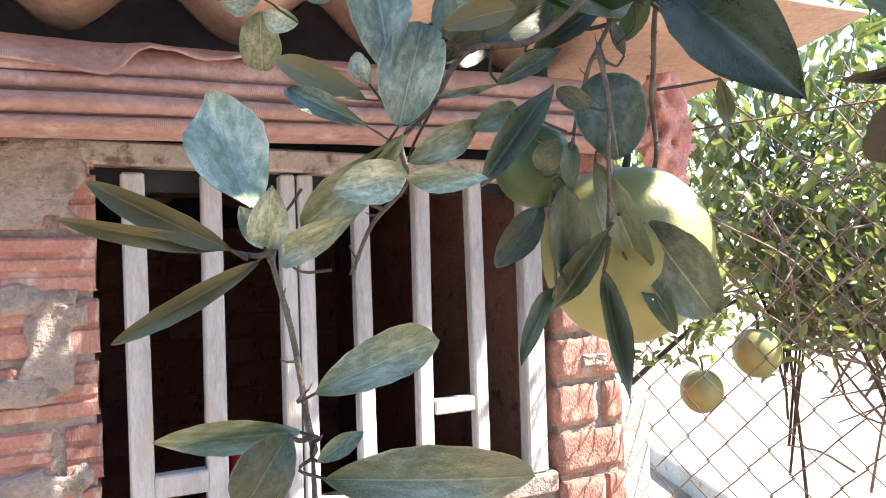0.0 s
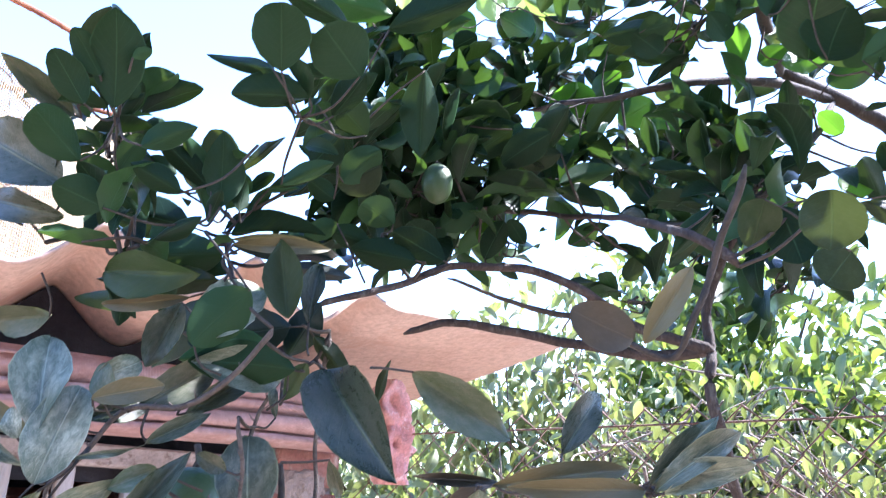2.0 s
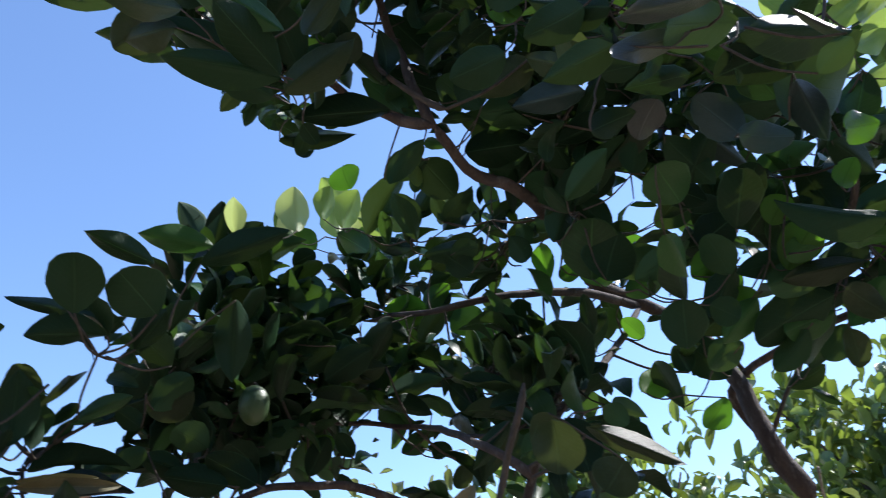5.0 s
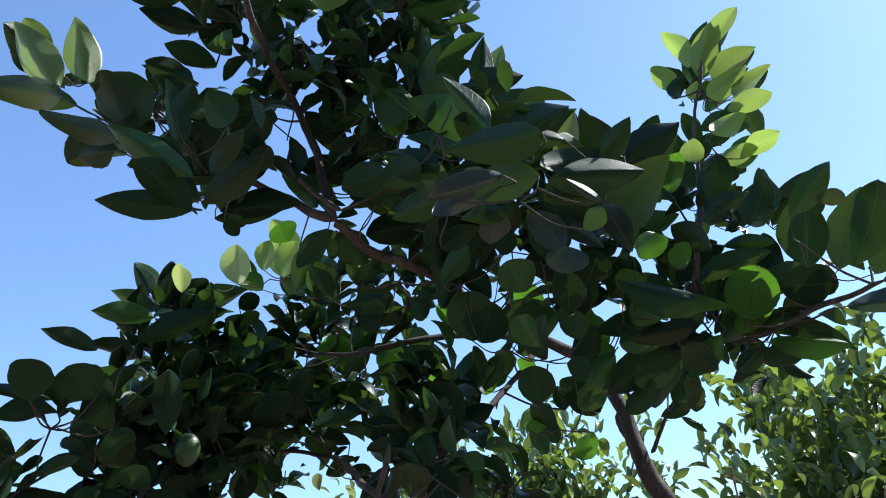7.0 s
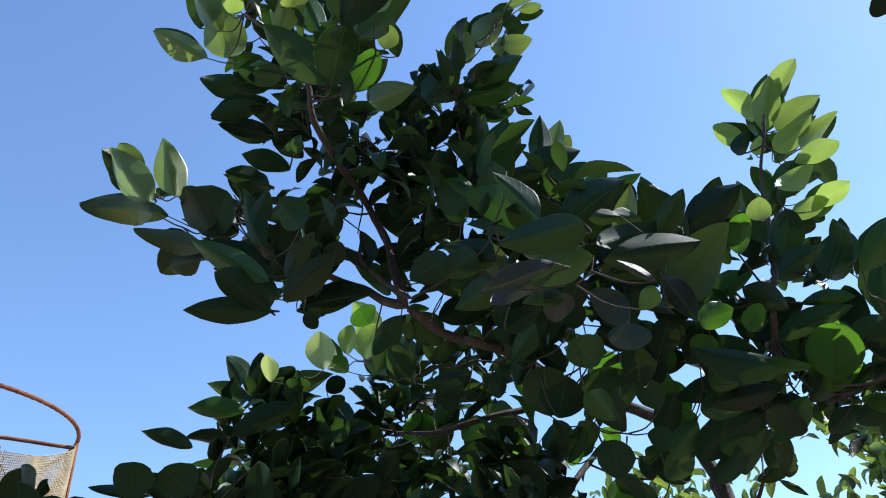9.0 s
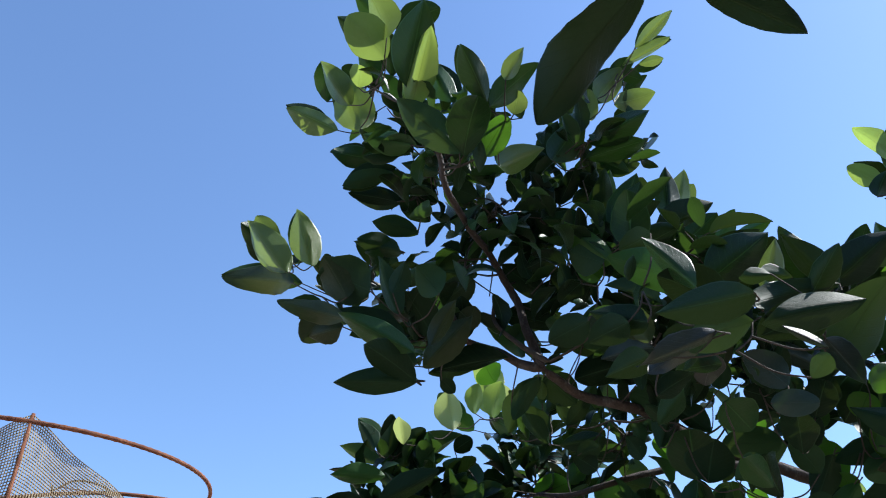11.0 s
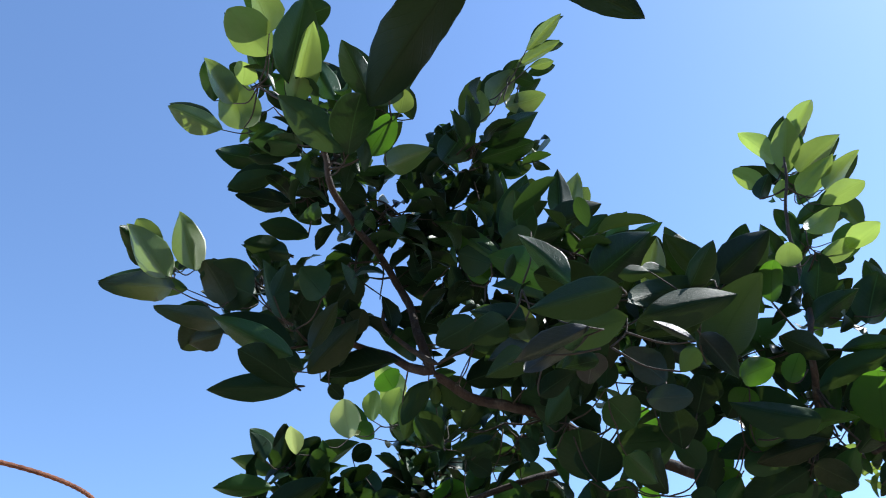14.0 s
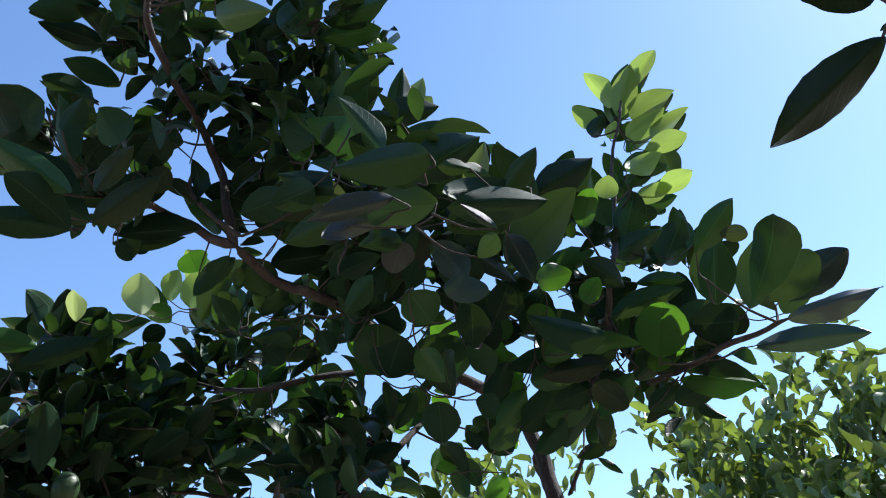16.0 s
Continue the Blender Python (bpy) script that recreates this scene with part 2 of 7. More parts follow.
def fruit_material(name, a, b, dots):
    m, t, p, out = nodes_of(name)
    co = t.nodes.new("ShaderNodeTexCoord").outputs["Object"]
    n = put(t, "ShaderNodeTexNoise", Scale=9.0, Detail=4.0)
    v = put(t, "ShaderNodeTexVoronoi", Scale=260.0)
    for q in (n, v):
        t.links.new(co, q.inputs["Vector"])
    col = ramp(t, n.outputs[0], (0.3, a), (0.7, b))
    k = ramp(t, v.outputs["Distance"], (0.12, (1, 1, 1)), (0.3, (0, 0, 0)))
    col = mixed(t, mixed(t, 1.0, k, (0.35, 0.35, 0.35), "MULTIPLY"), col, dots)
    t.links.new(col, p.inputs["Base Color"])
    p.inputs["Roughness"].default_value = 0.45
    p.inputs["Subsurface Weight"].default_value = 0.0
    bp = put(t, "ShaderNodeBump", Strength=0.25, Distance=0.001)
    t.links.new(v.outputs["Distance"], bp.inputs["Height"])
    t.links.new(bp.outputs[0], p.inputs["Normal"])
    return m


MAT_FRUIT = fruit_material("pomelo_yellow", (0.175, 0.155, 0.038), (0.29, 0.285, 0.11), (0.20, 0.20, 0.06))
MAT_FRUIT_GREEN = fruit_material("pomelo_green", (0.022, 0.050, 0.014), (0.042, 0.080, 0.022), (0.07, 0.10, 0.04))


# ---- building blocks ----
def part(name, data, mat, parent, label=""):
    """Links a bmesh or a mesh as one object under a thing or a part."""
    if isinstance(data, bmesh.types.BMesh):
        me = bpy.data.meshes.new(name)
        data.to_mesh(me)
        data.free()
    else:
        me = data
    if mat and not me.materials:
        me.materials.append(mat)
    ob = new(name, me)
    if parent:
        ob.parent = parent
    if label:
        ob["label"] = label
    return ob


def thing(name, label, category, at=(0, 0, 0), rz=0.0, group="", kind=""):
    e = new(name)
    e.empty_display_size = 0.1
    e.matrix_world = pose(*at, 0, 0, rz)
    return tagged(e, label, category, group, kind)


def smooth(me):
    me.polygons.foreach_set("use_smooth", [True] * len(me.polygons))
    return me


def box(bm, lo, hi, bevel=0.0, jitter=0.0, rnd=random):
    """An axis-aligned block with worn edges added to bm."""
    vs = bmesh.ops.create_cube(bm, size=1.0)["verts"]
    c = [(a + b) / 2 for a, b in zip(lo, hi)]
    s = [b - a for a, b in zip(lo, hi)]
    for v in vs:
        v.co = Vector([c[i] + v.co[i] * s[i] + rnd.uniform(-jitter, jitter) for i in range(3)])
    if bevel:
        es = list({e for v in vs for e in v.link_edges})
        bmesh.ops.bevel(bm, geom=es, offset=bevel, segments=1, affect="EDGES")
    return bm


def curve_points(pts, per=6):
    """Catmull-Rom through pts."""
    p = [Vector(q) for q in pts]
    p = [p[0] * 2 - p[1]] + p + [p[-1] * 2 - p[-2]]
    out = []
    for i in range(1, len(p) - 2):
        for k in range(per):
            u = k / per
            a, b, c, d = p[i - 1:i + 3]
            out.append(0.5 * (2 * b + (c - a) * u + (2 * a - 5 * b + 4 * c - d) * u * u + (3 * b - a - 3 * c + d) * u ** 3))
    out.append(p[-2])
    return out


def tube_mesh(name, pts, r0, r1, sides=8, wobble=0.0, rnd=random, taper=1.0, ribs=0.0):
    verts, faces = [], []
    n = len(pts)
    ref = Vector((0.3, 0.2, 0.93))
    for i, q in enumerate(pts):
        tan = (pts[min(i + 1, n - 1)] - pts[max(i - 1, 0)]).normalized()
        a = tan.cross(ref)
        if a.length < 1e-3:
            a = tan.cross(Vector((1, 0, 0)))
        a.normalize()
        b = tan.cross(a)
        r = (r0 + (r1 - r0) * i / (n - 1)) * (taper if i in (0, n - 1) else 1) * (1 + ribs * (i % 3 == 0))
        for s in range(sides):
            w = 2 * math.pi * s / sides
            verts.append(q + (a * math.cos(w) + b * math.sin(w)) * r * (1 + rnd.uniform(-wobble, wobble)))
    for i in range(n - 1):
        for s in range(sides):
            t = (s + 1) % sides
            faces.append((i * sides + s, i * sides + t, (i + 1) * sides + t, (i + 1) * sides + s))
    faces.append(tuple(range(sides - 1, -1, -1)))
    faces.append(tuple((n - 1) * sides + s for s in range(sides)))
    me = bpy.data.meshes.new(name)
    me.from_pydata(verts, [], faces)
    return smooth(me)


def leaf_outline(u, tip=0.62):
    """Half width of a pomelo leaf along its length, 0 to 1, as a share of its greatest width."""
    return 0.5 * math.sin(math.pi * u ** 0.96) ** (min(0.72, tip + 0.1) if u < 0.5 else tip)


def leaf_grid(rows, cols, curl, fold, wave, phase, bite=0.0, tip=0.62, twist=0.0):
    """Vertices, faces and uv of one leaf of unit length along y, unit width along x."""
    verts, uvs, faces = [], [], []
    for i in range(rows + 1):
        u = 0.5 - 0.5 * math.cos(math.pi * i / rows)
        h = leaf_outline(min(max(u, 0.003), 0.997), tip)
        for j in range(cols + 1):
            s = 2 * j / cols - 1
            hh = h * (1 - bite * math.exp(-((u - 0.66) / 0.05) ** 2) * (s > 0.9))
            x = s * hh * (1 + 0.022 * math.sin(38 * u + phase * 3) * abs(s))
            z = curl * u * (1 - u) + fold * abs(x) + wave * math.sin(9 * u + phase + (2 if s > 0 else 0)) * abs(s) ** 2 + twist * x * (u - 0.4)
            verts.append((x, u, z))
            uvs.append((0.5 + 0.5 * s, u))
    w = cols + 1
    for i in range(rows):
        for j in range(cols):
            faces.append((i * w + j, i * w + j + 1, (i + 1) * w + j + 1, (i + 1) * w + j))
    return verts, faces, uvs


def leaf_mesh(name, mat, *shape, below=None):
    """One leaf; below: the material of a separate paler lower side, a hair beneath the upper one."""
    verts, faces, uvs = leaf_grid(*shape)
    top = len(faces)
    if below:
        n = len(verts)
        verts = verts + [(x, y, z - 0.006) for x, y, z in verts]
        faces = faces + [tuple(n + i for i in f[::-1]) for f in faces]
        uvs = uvs + uvs
    me = bpy.data.meshes.new(name)
    me.from_pydata(verts, [], faces)
    layer = me.uv_layers.new(name="UVMap")
    flat = [c for p in me.polygons for v in p.vertices for c in uvs[v]]
    layer.data.foreach_set("uv", flat)
    me.materials.append(mat)
    if below:
        me.materials.append(below)
        me.polygons.foreach_set("material_index", [0] * top + [1] * top)
    return smooth(me)


LEAF_SHAPES = [(14, 6, 0.26, 0.26, 0.026, 0.0, 0.0, 0.52, 0.30), (14, 6, 0.40, 0.20, 0.036, 1.3, 0.0, 0.74, -0.4), (14, 6, -0.22, 0.34, 0.024, 2.6, 0.0, 0.86, 0.45),
               (14, 6, 0.44, 0.26, 0.028, 3.7, 0.15, 0.58, 0.25), (14, 6, 0.20, 0.38, 0.030, 4.4, 0.0, 0.80, -0.45), (14, 6, 0.32, 0.14, 0.034, 5.2, 0.1, 0.50, 0.4)]
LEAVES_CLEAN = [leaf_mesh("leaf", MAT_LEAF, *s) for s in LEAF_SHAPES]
# Near-black copy: the shade on the overhead leaves is put into the colour.
MAT_LEAF_SHADE = leaf_material("leaf_overhead_shade", (0.003, 0.008, 0.005), (0.006, 0.013, 0.008), (0.10, 0.20, 0.02), (0.10, 0.11, 0.10), 0.04, False, 0.35, 0.01, 0.02, 0.3, 0.12, 1.1)
MAT_LEAF_GREEN = leaf_material("leaf_mid_green", (0.0104, 0.0351, 0.0104), (0.0221, 0.0676, 0.0156), (0.13, 0.32, 0.03), (0.18, 0.20, 0.15), 0.06, False, 0.36, 0.02, 0.06, 0.3, 0.20, 1.7)
# Backlit copy of the crown leaf: sun from behind put into colour and glow.
MAT_LEAF_LIME = leaf_material("leaf_backlit_green", (0.022, 0.062, 0.014), (0.045, 0.105, 0.022), (0.17, 0.42, 0.02), (0.20, 0.22, 0.14), 0.06, False, 0.38, 0.28, 0.46, 0.3, 0.16, 0.6)
# Brightly lit copy: direct sun on the leaf is put into its pale colour.
MAT_LEAF_BRIGHT = leaf_material("leaf_sunlit_pale", (0.16, 0.20, 0.075), (0.26, 0.30, 0.12), (0.46, 0.56, 0.16), (0.50, 0.50, 0.36), 0.20, False, 0.36, 0.28, 0.42)
MAT_LEAF_MOSS = leaf_material("leaf_grey_green", (0.012, 0.025, 0.009), (0.026, 0.046, 0.016), (0.20, 0.27, 0.05), (0.22, 0.22, 0.16), 0.12, False, 0.42, 0.06, 0.12, 0.4, 0.16, 1.4)
MAT_LEAF_GREY = leaf_material("leaf_grey_underside", (0.022, 0.030, 0.026), (0.036, 0.046, 0.040), (0.12, 0.20, 0.05), (0.20, 0.22, 0.20), 0.15, False, 0.42, 0.03, 0.06)
MAT_LEAF_SLATE = leaf_material("leaf_slate", (0.010, 0.024, 0.022), (0.020, 0.041, 0.036), (0.10, 0.20, 0.04), (0.14, 0.16, 0.17), 0.10, False, 0.34, 0.02, 0.05, 0.3, 0.2)
# Real dust, thickened to paint in the sky's highlight on these leaves.
MAT_LEAF_PALE = leaf_material("leaf_dust_and_sheen", (0.042, 0.076, 0.044), (0.070, 0.114, 0.066), (0.18, 0.30, 0.08), (0.64, 0.66, 0.50), 0.86, False, 0.32, 0.03, 0.06, 0.78)
MAT_LEAF_FRESH = leaf_material("leaf_fresh_dusty", (0.045, 0.080, 0.034), (0.080, 0.125, 0.055), (0.24, 0.36, 0.07), (0.46, 0.47, 0.36), 0.50, False, 0.36, 0.08, 0.16)
# Young shoot leaf, brightened in colour and glow for the sun behind it.
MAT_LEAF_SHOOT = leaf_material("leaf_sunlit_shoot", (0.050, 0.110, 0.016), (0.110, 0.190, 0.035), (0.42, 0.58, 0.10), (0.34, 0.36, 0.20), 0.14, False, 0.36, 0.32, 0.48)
MAT_LEAF_BROWN = leaf_material("leaf_brownish_underside", (0.0310, 0.0273, 0.0161), (0.0546, 0.0471, 0.0285), (0.20, 0.17, 0.05), (0.16, 0.14, 0.11), 0.20, False, 0.5, 0.05, 0.10)
SHEET_SHAPES = [(20, 10, 0.28, 0.22, 0.030, 0.0, 0.0, 0.48, 0.30), (20, 10, 0.42, 0.16, 0.046, 1.3, 0.0, 0.66, -0.45), (20, 10, -0.24, 0.30, 0.038, 2.6, 0.0, 0.80, 0.50),
                (20, 10, 0.38, 0.18, 0.034, 3.7, 0.10, 0.50, 0.25), (20, 10, 0.22, 0.32, 0.040, 4.4, 0.0, 0.74, -0.45), (20, 10, 0.34, 0.12, 0.036, 5.2, 0.0, 0.46, 0.30)]
FOLDED = [(16, 10, 0.20, 0.16, 0.022, 0.7, 0.0, 0.62, 0.20), (16, 10, 0.26, 0.18, 0.026, 2.2, 0.0, 0.56, -0.2)]


def leaf_set(mat, shapes, below=None):
    return [leaf_mesh("leaf", mat, *s, below=below) for s in shapes]


NEAR_KINDS = {"npale": leaf_set(MAT_LEAF_PALE, SHEET_SHAPES, MAT_LEAF_OLIVE), "ndusty": leaf_set(MAT_LEAF_DUSTY, SHEET_SHAPES, MAT_LEAF_OLIVE),
              "ndull": leaf_set(MAT_LEAF_DULL, SHEET_SHAPES, MAT_LEAF_OLIVE), "nfresh": leaf_set(MAT_LEAF_FRESH, SHEET_SHAPES, MAT_LEAF_OLIVE),
              "nolive": leaf_set(MAT_LEAF_OLIVE, FOLDED * 3, MAT_LEAF_DUSTY), "nbrown": leaf_set(MAT_LEAF_BROWN, SHEET_SHAPES, MAT_LEAF_DULL)}
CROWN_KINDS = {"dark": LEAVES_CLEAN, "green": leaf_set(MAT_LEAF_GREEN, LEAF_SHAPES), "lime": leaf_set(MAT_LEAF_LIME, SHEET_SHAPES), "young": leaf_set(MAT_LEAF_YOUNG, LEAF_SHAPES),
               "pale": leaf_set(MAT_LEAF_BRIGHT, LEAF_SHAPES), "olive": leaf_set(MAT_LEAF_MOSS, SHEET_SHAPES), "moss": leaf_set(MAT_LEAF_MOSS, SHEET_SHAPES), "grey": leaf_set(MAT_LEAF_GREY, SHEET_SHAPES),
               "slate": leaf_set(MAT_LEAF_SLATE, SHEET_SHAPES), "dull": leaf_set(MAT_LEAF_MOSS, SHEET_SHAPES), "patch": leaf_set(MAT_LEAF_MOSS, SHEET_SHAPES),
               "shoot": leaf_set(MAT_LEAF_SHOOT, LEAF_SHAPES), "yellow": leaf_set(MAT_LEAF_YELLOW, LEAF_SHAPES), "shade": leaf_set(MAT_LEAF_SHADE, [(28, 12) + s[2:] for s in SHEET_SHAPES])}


def leaf_pose(base, tip, width, roll):
    b, t = Vector(base), Vector(tip)
    ax = t - b
    ln = ax.length
    ax.normalize()
    up = Vector((0, 0, 1))
    u = up - up.dot(ax) * ax
    u.normalize()
    n = Matrix.Rotation(radians(roll), 3, ax) @ u
    x = ax.cross(n)
    m = Matrix((x * width, ax * ln, n * ln)).transposed().to_4x4()
    m.translation = b
    return m


def leaf_mass(name, mat, placed, parent, label):
    """Many small leaves, joined: placed is a list of poses."""
    shapes = [leaf_grid(6, 2, 0.5, 0.32, 0.01, 0.0, 0.0, 0.55, 0.3), leaf_grid(6, 2, 0.8, 0.18, 0.02, 2.0, 0.0, 0.66, -0.5), leaf_grid(6, 2, -0.2, 0.45, 0.02, 4.0, 0.0, 0.78, 0.4)]
    arr = [(np.array(v), np.array(f), np.array(uv)) for v, f, uv in shapes]
    V, F, U, at = [], [], [], 0
    for i, m in enumerate(placed):
        v, f, uv = arr[i % 3]
        M = np.array(m)
        V.append(v @ M[:3, :3].T + M[:3, 3])
        F.append(f + at)
        U.append(uv[f].reshape(-1, 2))
        at += len(v)
    me = bpy.data.meshes.new(name)
    me.from_pydata(np.concatenate(V).tolist(), [], np.concatenate(F).tolist())
    me.uv_layers.new(name="UVMap").data.foreach_set("uv", np.concatenate(U).ravel())
    me.materials.append(mat)
    smooth(me)
    ob = part(name, me, None, parent, label)
    ob["kind"] = "stuff"
    return ob


def random_leaf(rnd, centre, out, size, spread=0.8):
    """A leaf near centre that grows outwards and up."""
    d = Vector((rnd.gauss(0, 1), rnd.gauss(0, 1), rnd.gauss(0, 0.8))).normalized()
    d = (d * spread + out).normalized()
    ln = size * rnd.uniform(0.65, 1.2)
    return leaf_pose(centre, centre + d * ln, ln * rnd.uniform(0.36, 0.50), rnd.gauss(0, 35))


# ---- ground ----
def ground_sheet():
    bm = bmesh.new()
    rings = [0.0, 0.6, 1.2, 2, 3, 4, 5.5, 7.5, 10, 14, 20, 30, 50, 90, 180, 400, 900]
    seg = 48
    prev = None
    for r in rings:
        if r == 0:
            row = [bm.verts.new((0.8, 1.0, 0))]
        else:
            row = []
            for s in range(seg):
                a = 2 * math.pi * s / seg
                x, y = 0.8 + r * math.cos(a), 1.0 + r * math.sin(a)
                z = 0.05 * noise.noise(Vector((x * 0.7, y * 0.7, 0))) if r < 60 else 0
                row.append(bm.verts.new((x, y, z - 0.03)))
        if prev:
            for s in range(seg):
                t = (s + 1) % seg
                if len(prev) == 1:
                    bm.faces.new((prev[0], row[s], row[t]))
                else:
                    bm.faces.new((prev[s], row[s], row[t], prev[t]))
        prev = row
    return tagged(part("ground", bm, MAT_SOIL, None), "dry sunlit bare soil of the garden", "ground", kind="structure")


ground_sheet()


# ---- unseen wall added behind the camera, blocking sky and bouncing light ----
tagged(part("wall_south", box(bmesh.new(), (-3.0, -2.6, -0.1), (4.5, -2.35, 4.4), 0.01), MAT_RENDER, None), "unseen pale wall added behind the camera to block sky and bounce light", "wall", kind="structure")

# ---- shed ----
SHED_AT, SHED_TURN = (-0.390, 1.104, 0.0), 27.2
shed = thing("shed", "small brick garden shed with a barred window and a tiled roof", "shed", SHED_AT, SHED_TURN)
rs = random.Random(11)


def brick_mesh(name, mat, lx, ly, lz, grooves=0):
    """A fired brick: worn edges and pressed grooves on its long face (towards -y)."""
    prof = [(0, -lz / 2)]
    for g in range(grooves):
        zc = -lz / 2 + lz * (g + 1) / (grooves + 1)
        prof += [(0, zc - 0.006), (0.005, zc - 0.003), (0.005, zc + 0.003), (0, zc + 0.006)]
    prof.append((0, lz / 2))
    e = 0.004
    prof[0], prof[-1] = (e, -lz / 2), (e, lz / 2)
    prof.insert(1, (0, -lz / 2 + e))
    prof.insert(-1, (0, lz / 2 - e))
    prof += [(ly, lz / 2), (ly, -lz / 2)]
    n = len(prof)
    verts = [(-lx / 2 + (e if 0 < i < n - 3 else 0), y, z) for i, (y, z) in enumerate(prof)] + [(lx / 2 - (e if 0 < i < n - 3 else 0), y, z) for i, (y, z) in enumerate(prof)]
    faces = [(i, (i + 1) % n, n + (i + 1) % n, n + i) for i in range(n)]
    faces += [tuple(range(n - 1, -1, -1)), tuple(range(n, 2 * n))]
    me = bpy.data.meshes.new(name)
    me.from_pydata(verts, [], faces)
    me.materials.append(mat)
    return me


def lump_mesh(rnd, lx, lz, depth):
    """A trowelled smear of mortar: a rough, ridged skin with a ragged rim and thickness."""
    n = 22
    ph = rnd.uniform(0, 50)
    bm = bmesh.new()
    grid, keep = {}, {}
    for i in range(n + 1):
        for k in range(n + 1):
            u, v = 2 * i / n - 1, 2 * k / n - 1
            edge = 1 - max(abs(u), abs(v)) ** 3 + 0.75 * noise.noise(Vector((u * lx * 16, v * lz * 16, ph))) + 0.35 * noise.noise(Vector((u * lx * 45, v * lz * 45, ph)))
            keep[i, k] = edge > 0.30
            rise = min(max((edge - 0.26) * 2.2, 0.0), 1.0)
            rough = noise.noise(Vector((u * lx * 22, v * lz * 40, ph + 9))) * 0.45 + noise.noise(Vector((u * lx * 90, v * lz * 120, ph + 5))) * 0.30
            grid[i, k] = (u * lx / 2, -depth * rise * (0.8 + rough), v * lz / 2)
    made = {}

    def vert(key, back):
        if (key, back) not in made:
            x, y, z = made[key, False].co if back else grid[key]
            made[key, back] = bm.verts.new((x, 0.012 if back else y, z))
        return made[key, back]

    edges = set()
    for i in range(n):
        for k in range(n):
            q = [(i, k), (i + 1, k), (i + 1, k + 1), (i, k + 1)]
            if sum(keep[c] for c in q) >= 3:
                bm.faces.new([vert(c, False) for c in q])
                for a, b in zip(q, q[1:] + q[:1]):
                    edges.add((a, b))
    for _ in range(3):
        bmesh.ops.smooth_vert(bm, verts=bm.verts[:], factor=0.5, use_axis_x=True, use_axis_y=False, use_axis_z=True)
    for a, b in sorted(edges):
        if (b, a) not in edges:
            bm.faces.new((vert(b, False), vert(a, False), vert(a, True), vert(b, True)))
    me = bpy.data.meshes.new("mortar_smear")
    bm.to_mesh(me)
    bm.free()
    return smooth(me)


def core(name, lo, hi, mat=None, label=""):
    return part(name, box(bmesh.new(), lo, hi, 0.003), mat or MAT_MORTAR, shed, label)


BRICK_L, BRICK_H, JOINT = 0.185, 0.076, 0.013


def lay_bricks(wall, x0, x1, z0, z1, y, meshes, rnd, start=0, rough=1.0):
    row, z = start, z0
    while z + BRICK_H <= z1:
        x = x0 - (BRICK_L / 2 if row % 2 else 0)
        while x < x1 - 0.01:
            a, b = max(x, x0), min(x + BRICK_L, x1)
            if b - a > 0.03:
                ob = part("brick", meshes[rnd.randrange(len(meshes))], None, wall)
                ob.matrix_basis = Matrix.Translation(((a + b) / 2 + rough * rnd.uniform(-.002, .002), y + rough * rnd.uniform(-.004, .003), z + BRICK_H / 2)) @ Euler((0, rough * rnd.uniform(-.012, .012), rough * rnd.uniform(-.01, .01))).to_matrix().to_4x4() @ Matrix.Diagonal(((b - a) / BRICK_L, 1, 1, 1))
            x += BRICK_L + JOINT
        z += BRICK_H + JOINT
        row += 1


# window opening: sill, head rail, two barred shutters
def shutter(name, x0, x1, stiles, bars, rail):
    s = new(name)
    s.parent = shed
    s["label"] = "white-painted wooden shutter of upright bars"
    for i, (xa, xb) in enumerate(stiles):
        part("stile", box(bmesh.new(), (xa, 0.0, 1.202), (xb, 0.032, 1.745), 0.003, 0.001, rs), MAT_PAINT, s)
    for xc, w in bars:
        lean = rs.uniform(-0.002, 0.002)
        bm = box(bmesh.new(), (xc - w / 2, 0.004, 1.202), (xc + w / 2, 0.029, 1.745), 0.003, 0.0012, rs)
        for v in bm.verts:
            v.co.x += lean * (v.co.z - 1.5) * 4
        part("bar", bm, MAT_PAINT, s)
    xa, xb, zc, h = rail
    part("cross_rail", box(bmesh.new(), (xa, 0.003, zc - h / 2), (xb, 0.028, zc + h / 2), 0.003, 0.001, rs), MAT_PAINT, s)
    return s


shutter("shutter", -0.02, 0.245, ((0.216, 0.2405),), ((0.0, 0.033), (0.110, 0.030)), (0.0170, 0.0945, 1.280, 0.034))
shutter("shutter", 0.245, 0.70, ((0.2435, 0.268), (0.663, 0.703)), ((0.353, 0.028), (0.462, 0.028), (0.569, 0.028)), (0.4765, 0.5550, 1.345, 0.026))
head = part("head_rail", box(bmesh.new(), (-0.10, -0.004, 1.7335), (0.735, 0.040, 1.770), 0.004, 0.001, rs), MAT_STAINED, shed, "stained white-painted wooden head rail")
for v in head.data.vertices:
    v.co.z += 0.021 - 0.024 * v.co.x
part("sill", box(bmesh.new(), (-0.048, -0.006, 1.160), (0.724, 0.10, 1.2005), 0.005, 0.002, rs), MAT_MORTAR, shed, "rough cement window sill")

